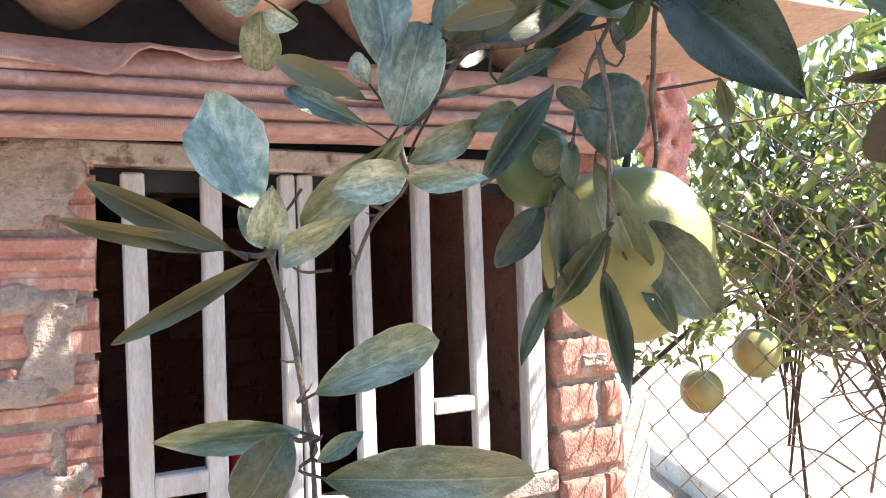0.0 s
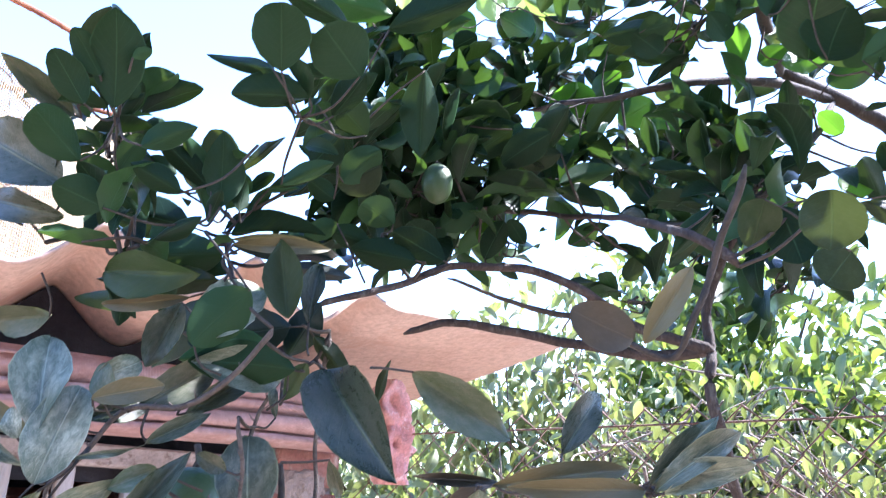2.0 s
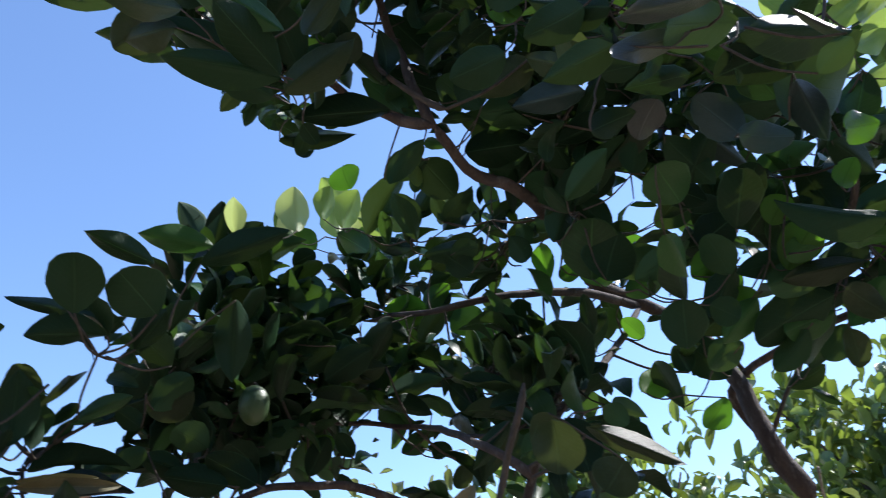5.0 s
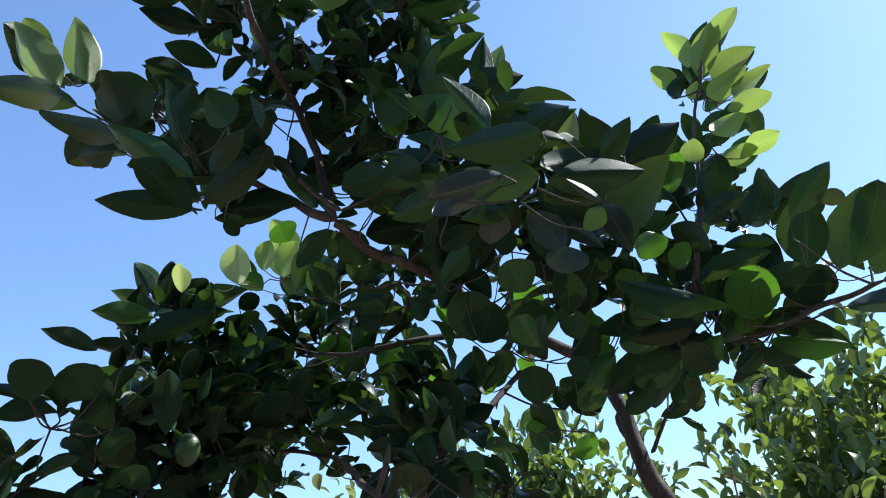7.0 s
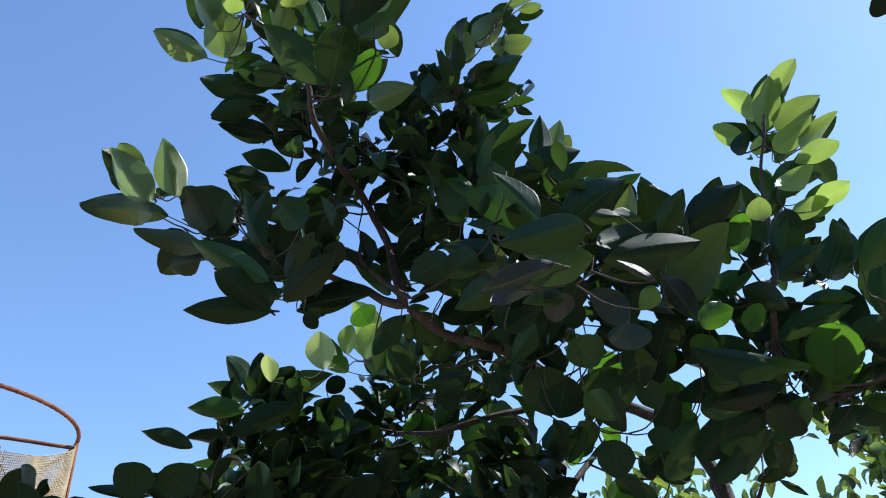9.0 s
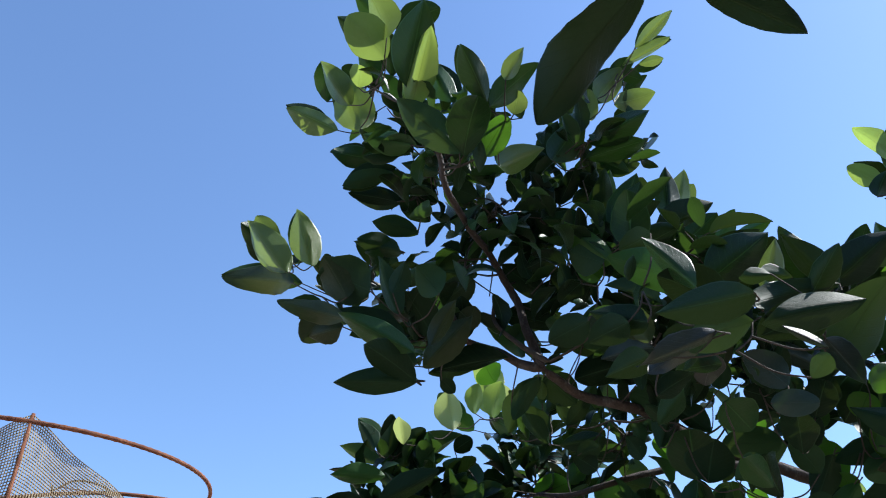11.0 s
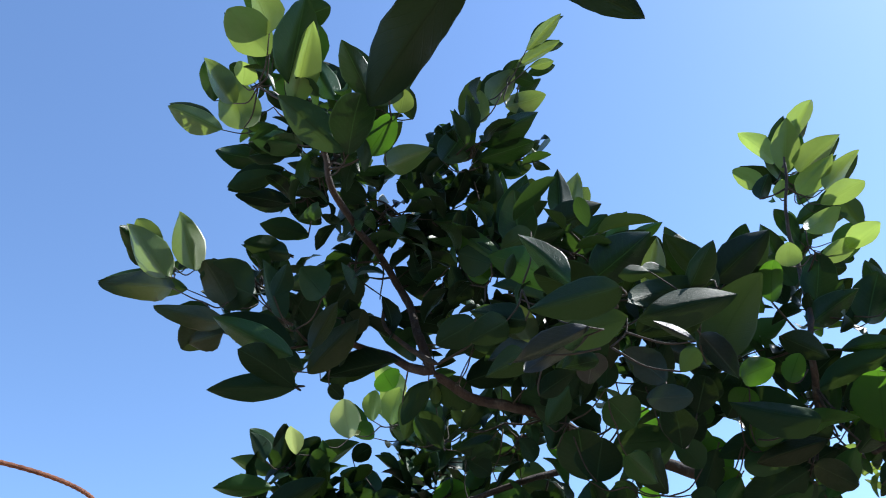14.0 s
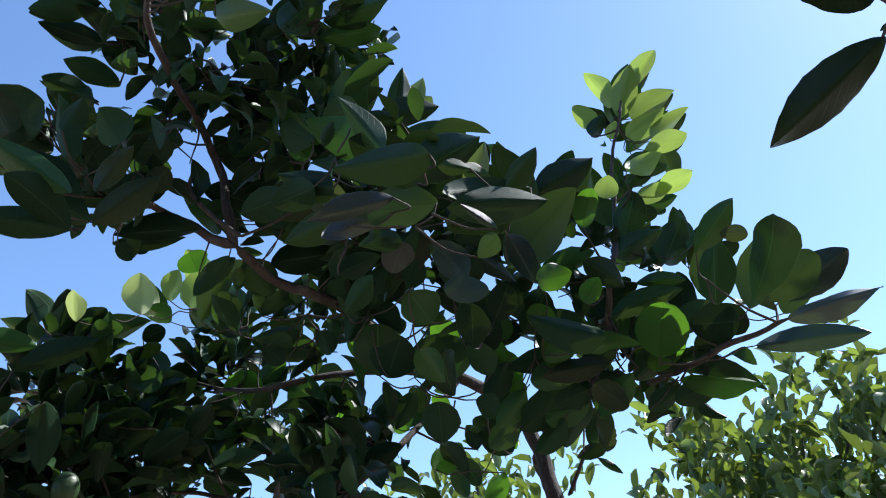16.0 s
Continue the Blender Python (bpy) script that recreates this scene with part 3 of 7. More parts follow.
grooved = [brick_mesh("brick", MAT_BRICK, BRICK_L, 0.10, BRICK_H, 2), brick_mesh("brick", MAT_BRICK, BRICK_L, 0.10, BRICK_H, 1)]
def worn_brick():
    """A brick whose face has weathered into hollows and ridges."""
    bm = bmesh.new()
    nx, nz = 10, 6
    ph = rs.uniform(0, 40)
    grid = [[bm.verts.new((BRICK_L * (i / nx - 0.5), 0.006 + 0.004 * noise.noise(Vector((i * 0.5, k * 0.9, ph))) + 0.004 * (max(abs(2 * i / nx - 1), abs(2 * k / nz - 1)) ** 6), BRICK_H * (k / nz - 0.5) * (1 + 0.05 * noise.noise(Vector((i * 0.7, 3, ph)))))) for k in range(nz + 1)] for i in range(nx + 1)]
    for i in range(nx):
        for k in range(nz):
            bm.faces.new((grid[i][k], grid[i + 1][k], grid[i + 1][k + 1], grid[i][k + 1]))
    rim = [grid[i][0] for i in range(nx + 1)] + [grid[nx][k] for k in range(1, nz + 1)] + [grid[i][nz] for i in range(nx - 1, -1, -1)] + [grid[0][k] for k in range(nz - 1, 0, -1)]
    back = [bm.verts.new((v.co.x, 0.09, v.co.z)) for v in rim]
    for a in range(len(rim)):
        b = (a + 1) % len(rim)
        bm.faces.new((rim[b], rim[a], back[a], back[b]))
    bm.faces.new(back[::-1])
    me = bpy.data.meshes.new("brick")
    bm.to_mesh(me)
    bm.free()
    me.materials.append(MAT_BRICK)
    return smooth(me)


worn = [worn_brick() for _ in range(4)]
plain = [brick_mesh("brick", MAT_BRICK, BRICK_L, 0.10, BRICK_H, 0)]
dark_bricks = [brick_mesh("brick", MAT_DARK, BRICK_L, 0.05, BRICK_H, 0)]
wall_left = core("wall", (-1.30, 0.006, -0.05), (-0.058, 0.098, 1.90), None, "brick pier smeared with grey mortar")
wall_right = core("wall", (0.732, 0.006, -0.05), (0.868, 0.098, 1.90), None, "narrow pier of weathered red brick")
wall_below = core("wall", (-0.058, 0.008, -0.05), (0.732, 0.096, 1.160), None, "mortared wall below the window")
wall_back = core("wall", (-1.30, 1.456, -0.05), (0.868, 1.55, 1.81), MAT_DARK, "dark brick back wall inside the shed")
wall_side = core("wall", (0.770, 0.0985, -0.05), (0.866, 1.456, 1.80), MAT_DARK, "side wall of the shed")
wall_far = core("wall", (-1.30, 0.0985, -0.05), (-1.20, 1.456, 1.80), MAT_DARK, "side wall of the shed")
for w in (wall_side, wall_far):
    for v in w.data.vertices:
        if v.co.z > 1.7 and v.co.y < 0.5:
            v.co.z += 0.155
part("floor", box(bmesh.new(), (-1.20, 0.0985, -0.03), (0.770, 1.456, 0.62)), MAT_DARK, shed, "dark packed floor inside the shed")
low_wall = part("low_wall", box(bmesh.new(), (0.874, 0.000, -0.05), (0.955, 0.16, 1.33), 0.014, 0.010, rs), MAT_PLASTER, shed, "pale plastered low wall beside the brick pier")

lay_bricks(wall_left, -0.80, -0.052, 1.041, 1.9, -0.002, grooved, rs)
lay_bricks(wall_right, 0.728, 0.872, 1.012, 1.9, -0.013, worn, rs, 0, 2.2)
lay_bricks(wall_below, -0.05, 0.724, 0.62, 1.15, -0.001, plain, rs)
lay_bricks(wall_back, -0.40, 0.76, 1.0, 1.75, 1.448, dark_bricks, rs)
for x, z, lx, lz in ((-0.150, 1.725, 0.18, 0.16), (-0.345, 1.72, 0.26, 0.17), (-0.165, 1.566, 0.20, 0.05), (-0.118, 1.505, 0.085, 0.15), (-0.083, 1.540, 0.045, 0.04), (-0.175, 1.438, 0.22, 0.045), (-0.30, 1.50, 0.08, 0.12), (-0.36, 1.435, 0.2, 0.05), (-0.15, 1.298, 0.18, 0.07), (-0.36, 1.30, 0.26, 0.08), (0.80, 1.56, 0.10, 0.05), (0.79, 1.72, 0.12, 0.08), (0.81, 1.40, 0.08, 0.03)):
    ob = part("mortar_smear", lump_mesh(rs, lx, lz, 0.011), MAT_MORTAR, wall_left if x < 0.5 else wall_right)
    ob.location = (x, -0.002, z)


def cloth_stack():
    """A heavy awning cloth folded up under the eave: one section lofted along the wall."""
    sec = [(0.06, 1.9053), (0.0, 1.9112), (-0.055, 1.907), (-0.088, 1.8927), (-0.098, 1.8759), (-0.094, 1.8642), (-0.05, 1.86), (-0.1, 1.8549), (-0.106, 1.8457), (-0.098, 1.839), (-0.055, 1.8364), (-0.102, 1.8314), (-0.11, 1.8196), (-0.1, 1.8087), (-0.055, 1.8054), (-0.096, 1.802), (-0.1, 1.7919), (-0.07, 1.7844), (-0.01, 1.7835)]
    bm = bmesh.new()
    rows, nx = [], 90
    for i in range(nx + 1):
        x = -1.0 + 1.87 * i / nx
        row = []
        for j, (y, z) in enumerate(sec):
            w = noise.noise(Vector((x * 3.2, j * 0.45, 2.0))) * 0.010 + noise.noise(Vector((x * 11, j * 0.8, 7.0))) * 0.004
            row.append(bm.verts.new((x, y + w, z + noise.noise(Vector((x * 2.1, j * 0.3, 11.0))) * 0.008 + 0.012 * math.sin(x * 2.2 + 0.5))))
        rows.append(row)
    for a, b in zip(rows, rows[1:]):
        for j in range(len(sec) - 1):
            bm.faces.new((a[j], b[j], b[j + 1], a[j + 1]))
    me = bpy.data.meshes.new("folded_awning")
    bm.to_mesh(me)
    bm.free()
    smooth(me)
    ob = part("folded_awning", me, MAT_CLOTH, None)
    ob.matrix_world = pose(*SHED_AT, 0, 0, SHED_TURN)
    tagged(ob, "thick terracotta awning cloth folded up under the shed's eave", "awning")
    # the loose flap that curls over the top of the stack
    fold_x = (-0.75, -0.15, -0.10, -0.06, -0.035, -0.02, 0.0, 0.017, 0.05, 0.09, 0.14, 0.30)
    fold_z = (1.900, 1.873, 1.867, 1.862, 1.859, 1.868, 1.892, 1.902, 1.895, 1.889, 1.897, 1.890)
    bm = bmesh.new()
    rows = []
    for i in range(161):
        x = -0.75 + 1.05 * i / 160
        row = []
        edge = float(np.interp(x, fold_x, fold_z)) + 0.004 * noise.noise(Vector((x * 30, 0, 4)))
        back = 1.912 + 0.016 / (1 + math.exp((x - 0.02) / 0.03))
        for j in range(6):
            v = j / 5
            row.append(bm.verts.new((x + 0.012 * math.sin(3 * v) * math.sin(x * 23), 0.02 - 0.128 * v, back + (edge - back) * v ** 1.6 + 0.006 * math.sin(math.pi * v))))
        rows.append(row)
    for a, b in zip(rows, rows[1:]):
        for j in range(5):
            bm.faces.new((a[j], b[j], b[j + 1], a[j + 1]))
    me = bpy.data.meshes.new("flap")
    bm.to_mesh(me)
    bm.free()
    smooth(me)
    flap = part("flap", me, MAT_CLOTH, ob, "curled loose edge of the cloth")
    so = flap.modifiers.new("thick", "SOLIDIFY")
    so.thickness = 0.004


cloth_stack()


def roof_wave(x):
    k = min(max((x - 0.66) / 0.26, 0.0), 1.0)
    flat = 1 - k * k * (3 - 2 * k)
    return flat * wave_section(x) + (1 - flat) * 0.25


def wave_section(x):
    return 0.45 * math.cos(2 * math.pi * (x - 0.29) / 0.25) + 0.55 * (1 - 2 * abs(math.sin(math.pi * (x - 0.29) / 0.25)))


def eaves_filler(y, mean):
    """A near-black sheet added for the shade under the roof waves, its top cut to them."""
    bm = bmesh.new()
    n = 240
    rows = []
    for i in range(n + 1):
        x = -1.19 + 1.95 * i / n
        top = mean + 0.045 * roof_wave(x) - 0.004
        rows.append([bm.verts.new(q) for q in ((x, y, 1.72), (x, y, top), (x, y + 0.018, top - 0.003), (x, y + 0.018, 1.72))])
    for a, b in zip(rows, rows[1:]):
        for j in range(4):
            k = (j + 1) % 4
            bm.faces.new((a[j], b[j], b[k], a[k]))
    return part("eaves_filler", bm, MAT_SHADE_WIRE, shed, "near-black sheet added as shade under the roof waves")


def roof_sheet(x0, x1, y0, y1, z0, z1, name):
    """A corrugated sheet with real thickness: waves run along y."""
    nx, amp, th = int((x1 - x0) / 0.010), 0.045, 0.009
    bm = bmesh.new()
    layers = []
    for dz in (0.0, th):
        grid = []
        for i in range(nx + 1):
            x = x0 + (x1 - x0) * i / nx
            w = amp * roof_wave(x)
            grid.append([bm.verts.new((x, y0 + (y1 - y0) * k / 6, z0 + (z1 - z0) * k / 6 + w + dz + 0.003 * noise.noise(Vector((x * 4, k, 1))))) for k in range(7)])
        layers.append(grid)
    for g, flip in ((layers[0], True), (layers[1], False)):
        for i in range(nx):
            for k in range(6):
                q = (g[i][k], g[i + 1][k], g[i + 1][k + 1], g[i][k + 1])
                bm.faces.new(q[::-1] if flip else q)
    lo, hi = layers
    for i in range(nx):
        bm.faces.new((lo[i][0], lo[i + 1][0], hi[i + 1][0], hi[i][0]))
        bm.faces.new((lo[i + 1][6], lo[i][6], hi[i][6], hi[i + 1][6]))
    for k in range(6):
        bm.faces.new((lo[0][k + 1], lo[0][k], hi[0][k], hi[0][k + 1]))
        bm.faces.new((lo[nx][k], lo[nx][k + 1], hi[nx][k + 1], hi[nx][k]))
    me = bpy.data.meshes.new(name)
    bm.to_mesh(me)
    bm.free()
    return part(name, smooth(me), MAT_TILE, shed, "wavy terracotta roof sheet")


roof_sheet(-1.45, 1.345, -0.215, 0.85, 2.045, 1.893, "roof_sheet")
roof_sheet(-1.45, 1.345, 0.76, 1.75, 1.915, 1.80, "roof_sheet")
# Front one darkens the hollows of the waves; back one stops light leaking in.
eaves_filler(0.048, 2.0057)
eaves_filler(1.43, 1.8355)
part("purlin", box(bmesh.new(), (-1.40, 0.80, 1.775), (1.24, 0.86, 1.83), 0.004), MAT_BARK, shed, "dark timber purlin under the roof")


def rag():
    """A bunched cloth."""
    bm = bmesh.new()
    rows = []
    for i in range(25):
        v = i / 24
        row = []
        for j in range(30):
            a = 2 * math.pi * j / 30
            r = (0.019 + 0.017 * math.sin(v * 3.0)) * (1 + 0.7 * noise.noise(Vector((math.cos(a) * 2.4, math.sin(a) * 2.4, v * 7.5))) + 0.34 * abs(math.sin(3 * a + 6 * v + 2 * math.sin(9 * v))))
            row.append(bm.verts.new((r * 1.1 * math.cos(a) + 0.012 * v, r * math.sin(a), -0.22 * v)))
        rows.append(row)
    for a, b in zip(rows, rows[1:]):
        for j in range(30):
            k = (j + 1) % 30
            bm.faces.new((a[k], a[j], b[j], b[k]))
    bm.faces.new(rows[0])
    bm.faces.new(rows[-1][::-1])
    me = bpy.data.meshes.new("hanging_rag")
    bm.to_mesh(me)
    bm.free()
    ob = part("hanging_rag", smooth(me), MAT_RAG, None)
    ob.matrix_world = pose(*SHED_AT, 0, 0, SHED_TURN) @ pose(0.985, -0.02, 1.955)
    return tagged(ob, "crumpled faded red cloth hanging under the roof edge", "cloth")


rag()


def cup(name, at, r, h):
    b = thing(name, "narrow dark red plastic cup on the window sill", "cup", at)
    sec = [(0.001, 0.0), (r * 0.78, 0.0), (r * 0.80, 0.004), (r, h), (r * 1.05, h), (r * 1.05, h - 0.004), (r * 0.94, h - 0.005), (r * 0.74, 0.006), (0.001, 0.006)]
    verts, faces, n = [], [], 20
    for q, z in sec:
        verts += [(q * math.cos(2 * math.pi * s / n), q * math.sin(2 * math.pi * s / n), z) for s in range(n)]
    for i in range(len(sec) - 1):
        faces += [(i * n + s, i * n + (s + 1) % n, (i + 1) * n + (s + 1) % n, (i + 1) * n + s) for s in range(n)]
    me = bpy.data.meshes.new("cup_body")
    me.from_pydata(verts, [], faces)
    part("cup_body", smooth(me), MAT_RED, b)


M_SHED = pose(*SHED_AT, 0, 0, SHED_TURN)
cup("red_cup", tuple(M_SHED @ Vector((0.156, 0.075, 1.2005))), 0.018, 0.112)


# ---- fence and kerb ----
def chain_fence(a, b, z0, z1, pitch):
    f = thing("chain_link_fence", "rusty chain-link fence of diamond mesh", "fence")
    a, b = Vector((*a, 0)), Vector((*b, 0))
    u = (b - a)
    length = u.length
    u.normalize()
    side = Vector((-u.y, u.x, 0))
    half = pitch / 2
    nz = int((z1 - z0) / half)
    rnd = random.Random(3)
    for i in range(int(length / pitch)):
        pts = []
        for k in range(nz + 1):
            s = i * pitch + (half if k % 2 else 0) * 1.04
            p = a + u * s + side * (0.004 if (k // 1) % 2 else -0.004)
            p.z = z0 + k * half + rnd.uniform(-.003, .003)
            p += side * 0.02 * noise.noise(Vector((s * 1.5, p.z * 1.5, 0)))
            pts.append(p)
        part("wire", tube_mesh("wire", pts, 0.0021, 0.0021, 4), MAT_WIRE, f)
        pts = []
        for k in range(nz + 1):
            s = i * pitch + half + (half if k % 2 == 0 else 0) * 1.04
            p = a + u * s + side * (-0.004 if k % 2 else 0.004)
            p.z = z0 + k * half + rnd.uniform(-.003, .003)
            p += side * 0.02 * noise.noise(Vector((s * 1.5, p.z * 1.5, 0)))
            pts.append(p)
        part("wire", tube_mesh("wire", pts, 0.0021, 0.0021, 4), MAT_WIRE, f)
    for s in (length * 0.97,):
        p = a + u * s
        part("post", tube_mesh("post", [p + Vector((0, 0, -0.1)), p + Vector((0, 0, z1 * 0.5)), p + Vector((0, 0, z1 - 0.02))], 0.016, 0.015, 8), MAT_WIRE, f, "thin rusty steel post")
    part("tension_wire", tube_mesh("tension_wire", [a + Vector((0, 0, z1 - 0.04)) + u * length * k / 12 for k in range(13)], 0.002, 0.002, 5), MAT_WIRE, f)
    return f


chain_fence((0.44, 1.64), (2.30, -0.46), 0.0, 1.88, 0.085)


def kerb(a, b, w, h):
    a, b = Vector((*a, 0)), Vector((*b, 0))
    u = (b - a)
    ln = u.length
    bm = box(bmesh.new(), (0, -w / 2, -0.1), (ln, w / 2, h), 0.012, 0.004, rs)
    ob = part("garden_kerb", bm, MAT_CONCRETE, None)
    ob.matrix_world = pose(a.x, a.y, 0, 0, 0, math.degrees(math.atan2(u.y, u.x)))
    return tagged(ob, "low grey concrete kerb across the bare soil", "kerb", kind="structure")


kerb((1.40, 6.70), (1.95, 2.53), 0.14, 0.13)


# ---- the pomelo trees ----
MAIN = thing("pomelo_tree", "spreading pomelo tree with dark glossy leaves and bare brown limbs", "tree", (1.75, 1.25, 0))
NEAR = thing("young_pomelo", "young pomelo with dusty grey-green leaves before the window", "tree", (0.0, 0.52, 0))
WOOD = []
FILL = []
rt = random.Random(21)


def under(ob, parent):
    """Keeps a part where it was built, in world metres, under its thing."""
    ob.matrix_parent_inverse = Matrix.Translation(-parent.matrix_world.translation)
    return ob


def limb(name, pts, r0, r1):
    tree = NEAR if name == "near" else MAIN
    if name == "near":
        name = "stem"
    p = curve_points(pts, 7)
    for i, q in enumerate(p):
        if 0 < i < len(p) - 1:
            q += Vector([noise.noise(q * 14 + Vector((0, 0, 9 * k))) for k in range(3)]) * 0.006
    WOOD.extend((q, tree) for q in p)
    under(part(name, tube_mesh(name, p, r0, r1, 8 if r0 > 0.006 else 6, 0.08, rt, 0.35), MAT_STEM if tree is NEAR else MAT_BARK if r0 > 0.006 else MAT_TWIG, tree), tree)
    if tree is NEAR and pts[0][2] > 1.0 and r0 >= 0.0019:
        for q in p[2:-1:3]:
            d = Vector((rt.gauss(0, 1), rt.gauss(0, 1), rt.gauss(0.4, 0.5))).normalized() * rt.uniform(0.006, 0.014)
            under(part("thorn", tube_mesh("thorn", [q, q + d * 0.6, q + d + Vector((0, 0, 0.002))], 0.0011, 0.0004, 4), MAT_STEM, tree), tree)


def sprig(kind, origin, rows):
    """A twig's end and the leaves on it: base, tip, width and roll of each leaf."""
    near = kind in NEAR_KINDS
    tree = NEAR if near else MAIN
    shapes = NEAR_KINDS[kind] if near else CROWN_KINDS[kind]
    o = Vector(origin)
    wood_here = [q for q, t in WOOD if t is tree]
    near_wood = min(wood_here, key=lambda q: (q - o).length)
    for bx, by, bz, tx, ty, tz, w, roll in rows:
        b, tip = Vector((bx, by, bz)), Vector((tx, ty, tz))
        broad = w > 0.56 * (tip - b).length
        ob = under(part("leaf", shapes[rt.choice((0, 5, 3) if broad else (1, 2, 4))], None, tree), tree)
        ob.matrix_basis = leaf_pose(b, tip, w, roll)
        wood = min(wood_here + [o], key=lambda q: (q - b).length)
        gap = (wood - b).length
        reach = 0.045 if near else 0.09
        if gap > reach:
            wood = b + (wood - b) * (reach / gap)
        mid = (wood + b) / 2 + Vector((0, 0, -0.08 * min(gap, reach))) + (b - tip) * 0.08
        if gap > 0.004:
            under(part("twig", tube_mesh("twig", curve_points([wood, mid, b + (tip - b) * 0.01], 4), 0.0013 if near else 0.0016, 0.0010 if near else 0.0011, 5), MAT_TWIG, tree), tree)
        if kind in ("dark", "green") and len(rows) > 2:
            c = b.lerp(o, rt.uniform(0.5, 0.95)) + Vector([rt.gauss(0, 0.012) for _ in range(3)]) + Vector((0, 0.030, 0.020))
            FILL.append(random_leaf(rt, c, (tip - o).normalized() * 0.5 + Vector((0, 0, 0.25)), (tip - b).length * 0.62))
    if 0.01 < (near_wood - o).length < (0.10 if near else 0.14):
        d = near_wood - o
        under(part("twig", tube_mesh("twig", curve_points([near_wood, o + d * 0.5 + Vector((0, 0, -0.08 * d.length)), o], 6), 0.0026 if not near else 0.0020, 0.0018 if not near else 0.0014, 6, 0.1, rt), MAT_TWIG, tree), tree)


def clump(centre, rx, ry, rz, count, size):
    """Inner leaves about a centre, growing outwards."""
    c = Vector(centre)
    for _ in range(count):
        d = Vector((rt.gauss(0, 1), rt.gauss(0, 1), rt.gauss(0, 1))).normalized()
        k = rt.random() ** 0.4
        p = c + Vector((d.x * rx, d.y * ry, d.z * rz)) * k
        FILL.append(random_leaf(rt, p, d * 0.7 + Vector((0, 0, 0.2)), size))
    for _ in range(5):
        d = Vector((rt.gauss(0, 1) * rx, rt.gauss(0, 1) * ry, rt.gauss(0, 1) * rz))
        d *= min(0.75 * max(rx, rz), d.length) / d.length
        pts = [c - d * 0.4, c + d * 0.3 + Vector([rt.gauss(0, 0.012) for _ in range(3)]), c + d]
        under(part("twig", tube_mesh("twig", curve_points(pts, 5), 0.0026, 0.0011, 5, 0.1, rt), MAT_TWIG, MAIN), MAIN)


limb("trunk", [(1.750, 1.250, -0.050), (1.720, 1.200, 0.600), (1.620, 1.050, 1.200), (1.500, 0.900, 1.700), (1.423, 0.839, 2.018)], 0.040, 0.021)
limb("near", [(0.0, 0.52, -0.05), (-0.02, 0.50, 0.5), (0.0, 0.50, 1.0), (-0.013, 0.469, 1.487)], 0.007, 0.0032)
limb('trunk', [(1.423, 0.839, 2.018), (1.376, 0.853, 2.133), (1.374, 0.878, 2.247), (1.339, 0.912, 2.370), (1.211, 0.915, 2.436), (1.065, 0.894, 2.455)], 0.0210, 0.0110)
limb('limb', [(1.079, 0.896, 2.452), (0.881, 0.691, 2.427), (0.754, 0.582, 2.406), (0.690, 0.585, 2.420), (0.605, 0.515, 2.432)], 0.0110, 0.0080)
limb('limb', [(0.605, 0.515, 2.432), (0.580, 0.567, 2.598), (0.541, 0.539, 2.674), (0.426, 0.349, 2.681), (0.402, 0.304, 2.743), (0.358, 0.242, 2.792)], 0.0090, 0.0040)
limb('limb', [(0.605, 0.515, 2.432), (0.524, 0.587, 2.511), (0.458, 0.558, 2.516), (0.400, 0.555, 2.514)], 0.0090, 0.0040)
limb('twig', [(0.603, 0.467, 2.421), (0.559, 0.494, 2.474), (0.526, 0.515, 2.527), (0.524, 0.520, 2.586)], 0.0050, 0.0030)
limb('limb', [(1.213, 0.919, 2.431), (0.984, 0.873, 2.412), (0.758, 0.901, 2.361), (0.667, 1.116, 2.431)], 0.0100, 0.0040)
limb('limb', [(0.721, 0.577, 1.958), (0.683, 0.640, 2.022), (0.695, 0.916, 2.141), (0.604, 1.017, 2.176), (0.488, 0.888, 2.120)], 0.0065, 0.0030)
limb('limb', [(0.811, 0.778, 1.904), (0.757, 0.805, 1.923), (0.714, 0.832, 1.952), (0.636, 0.837, 1.995), (0.545, 0.841, 2.016), (0.453, 0.837, 2.005), (0.344, 0.774, 1.950), (0.262, 0.739, 1.912)], 0.0090, 0.0040)
limb('limb', [(0.837, 0.819, 1.917), (0.759, 0.864, 1.911), (0.676, 0.901, 1.924), (0.571, 0.934, 1.947), (0.485, 0.964, 1.958), (0.415, 0.973, 1.939)], 0.0095, 0.0055)
limb('limb', [(0.695, 0.829, 1.955), (0.605, 0.843, 1.956), (0.530, 0.843, 1.969), (0.443, 0.823, 1.987)], 0.0055, 0.0020)
limb('limb', [(1.209, 0.919, 2.433), (1.010, 0.800, 2.231), (0.866, 0.756, 2.106), (0.820, 0.791, 1.992), (0.813, 0.787, 1.910), (0.799, 0.765, 1.819), (0.930, 0.860, 1.600), (1.220, 0.970, 1.360), (1.520, 1.020, 1.240), (1.630, 1.060, 1.200)], 0.0065, 0.0085)
limb('limb', [(1.432, 0.924, 2.171), (1.380, 0.905, 2.267), (1.486, 0.683, 2.326), (1.430, 0.369, 2.268), (1.433, 0.190, 2.251)], 0.0100, 0.0040)
limb('twig', [(1.375, 0.590, 2.351), (1.271, 0.415, 2.397), (1.353, 0.446, 2.587), (1.384, 0.445, 2.744), (1.440, 0.421, 2.943)], 0.0070, 0.0030)
limb('twig', [(0.182, 0.739, 2.025), (0.154, 0.752, 1.992), (0.169, 0.788, 1.944), (0.209, 0.832, 1.886)], 0.0020, 0.0026)
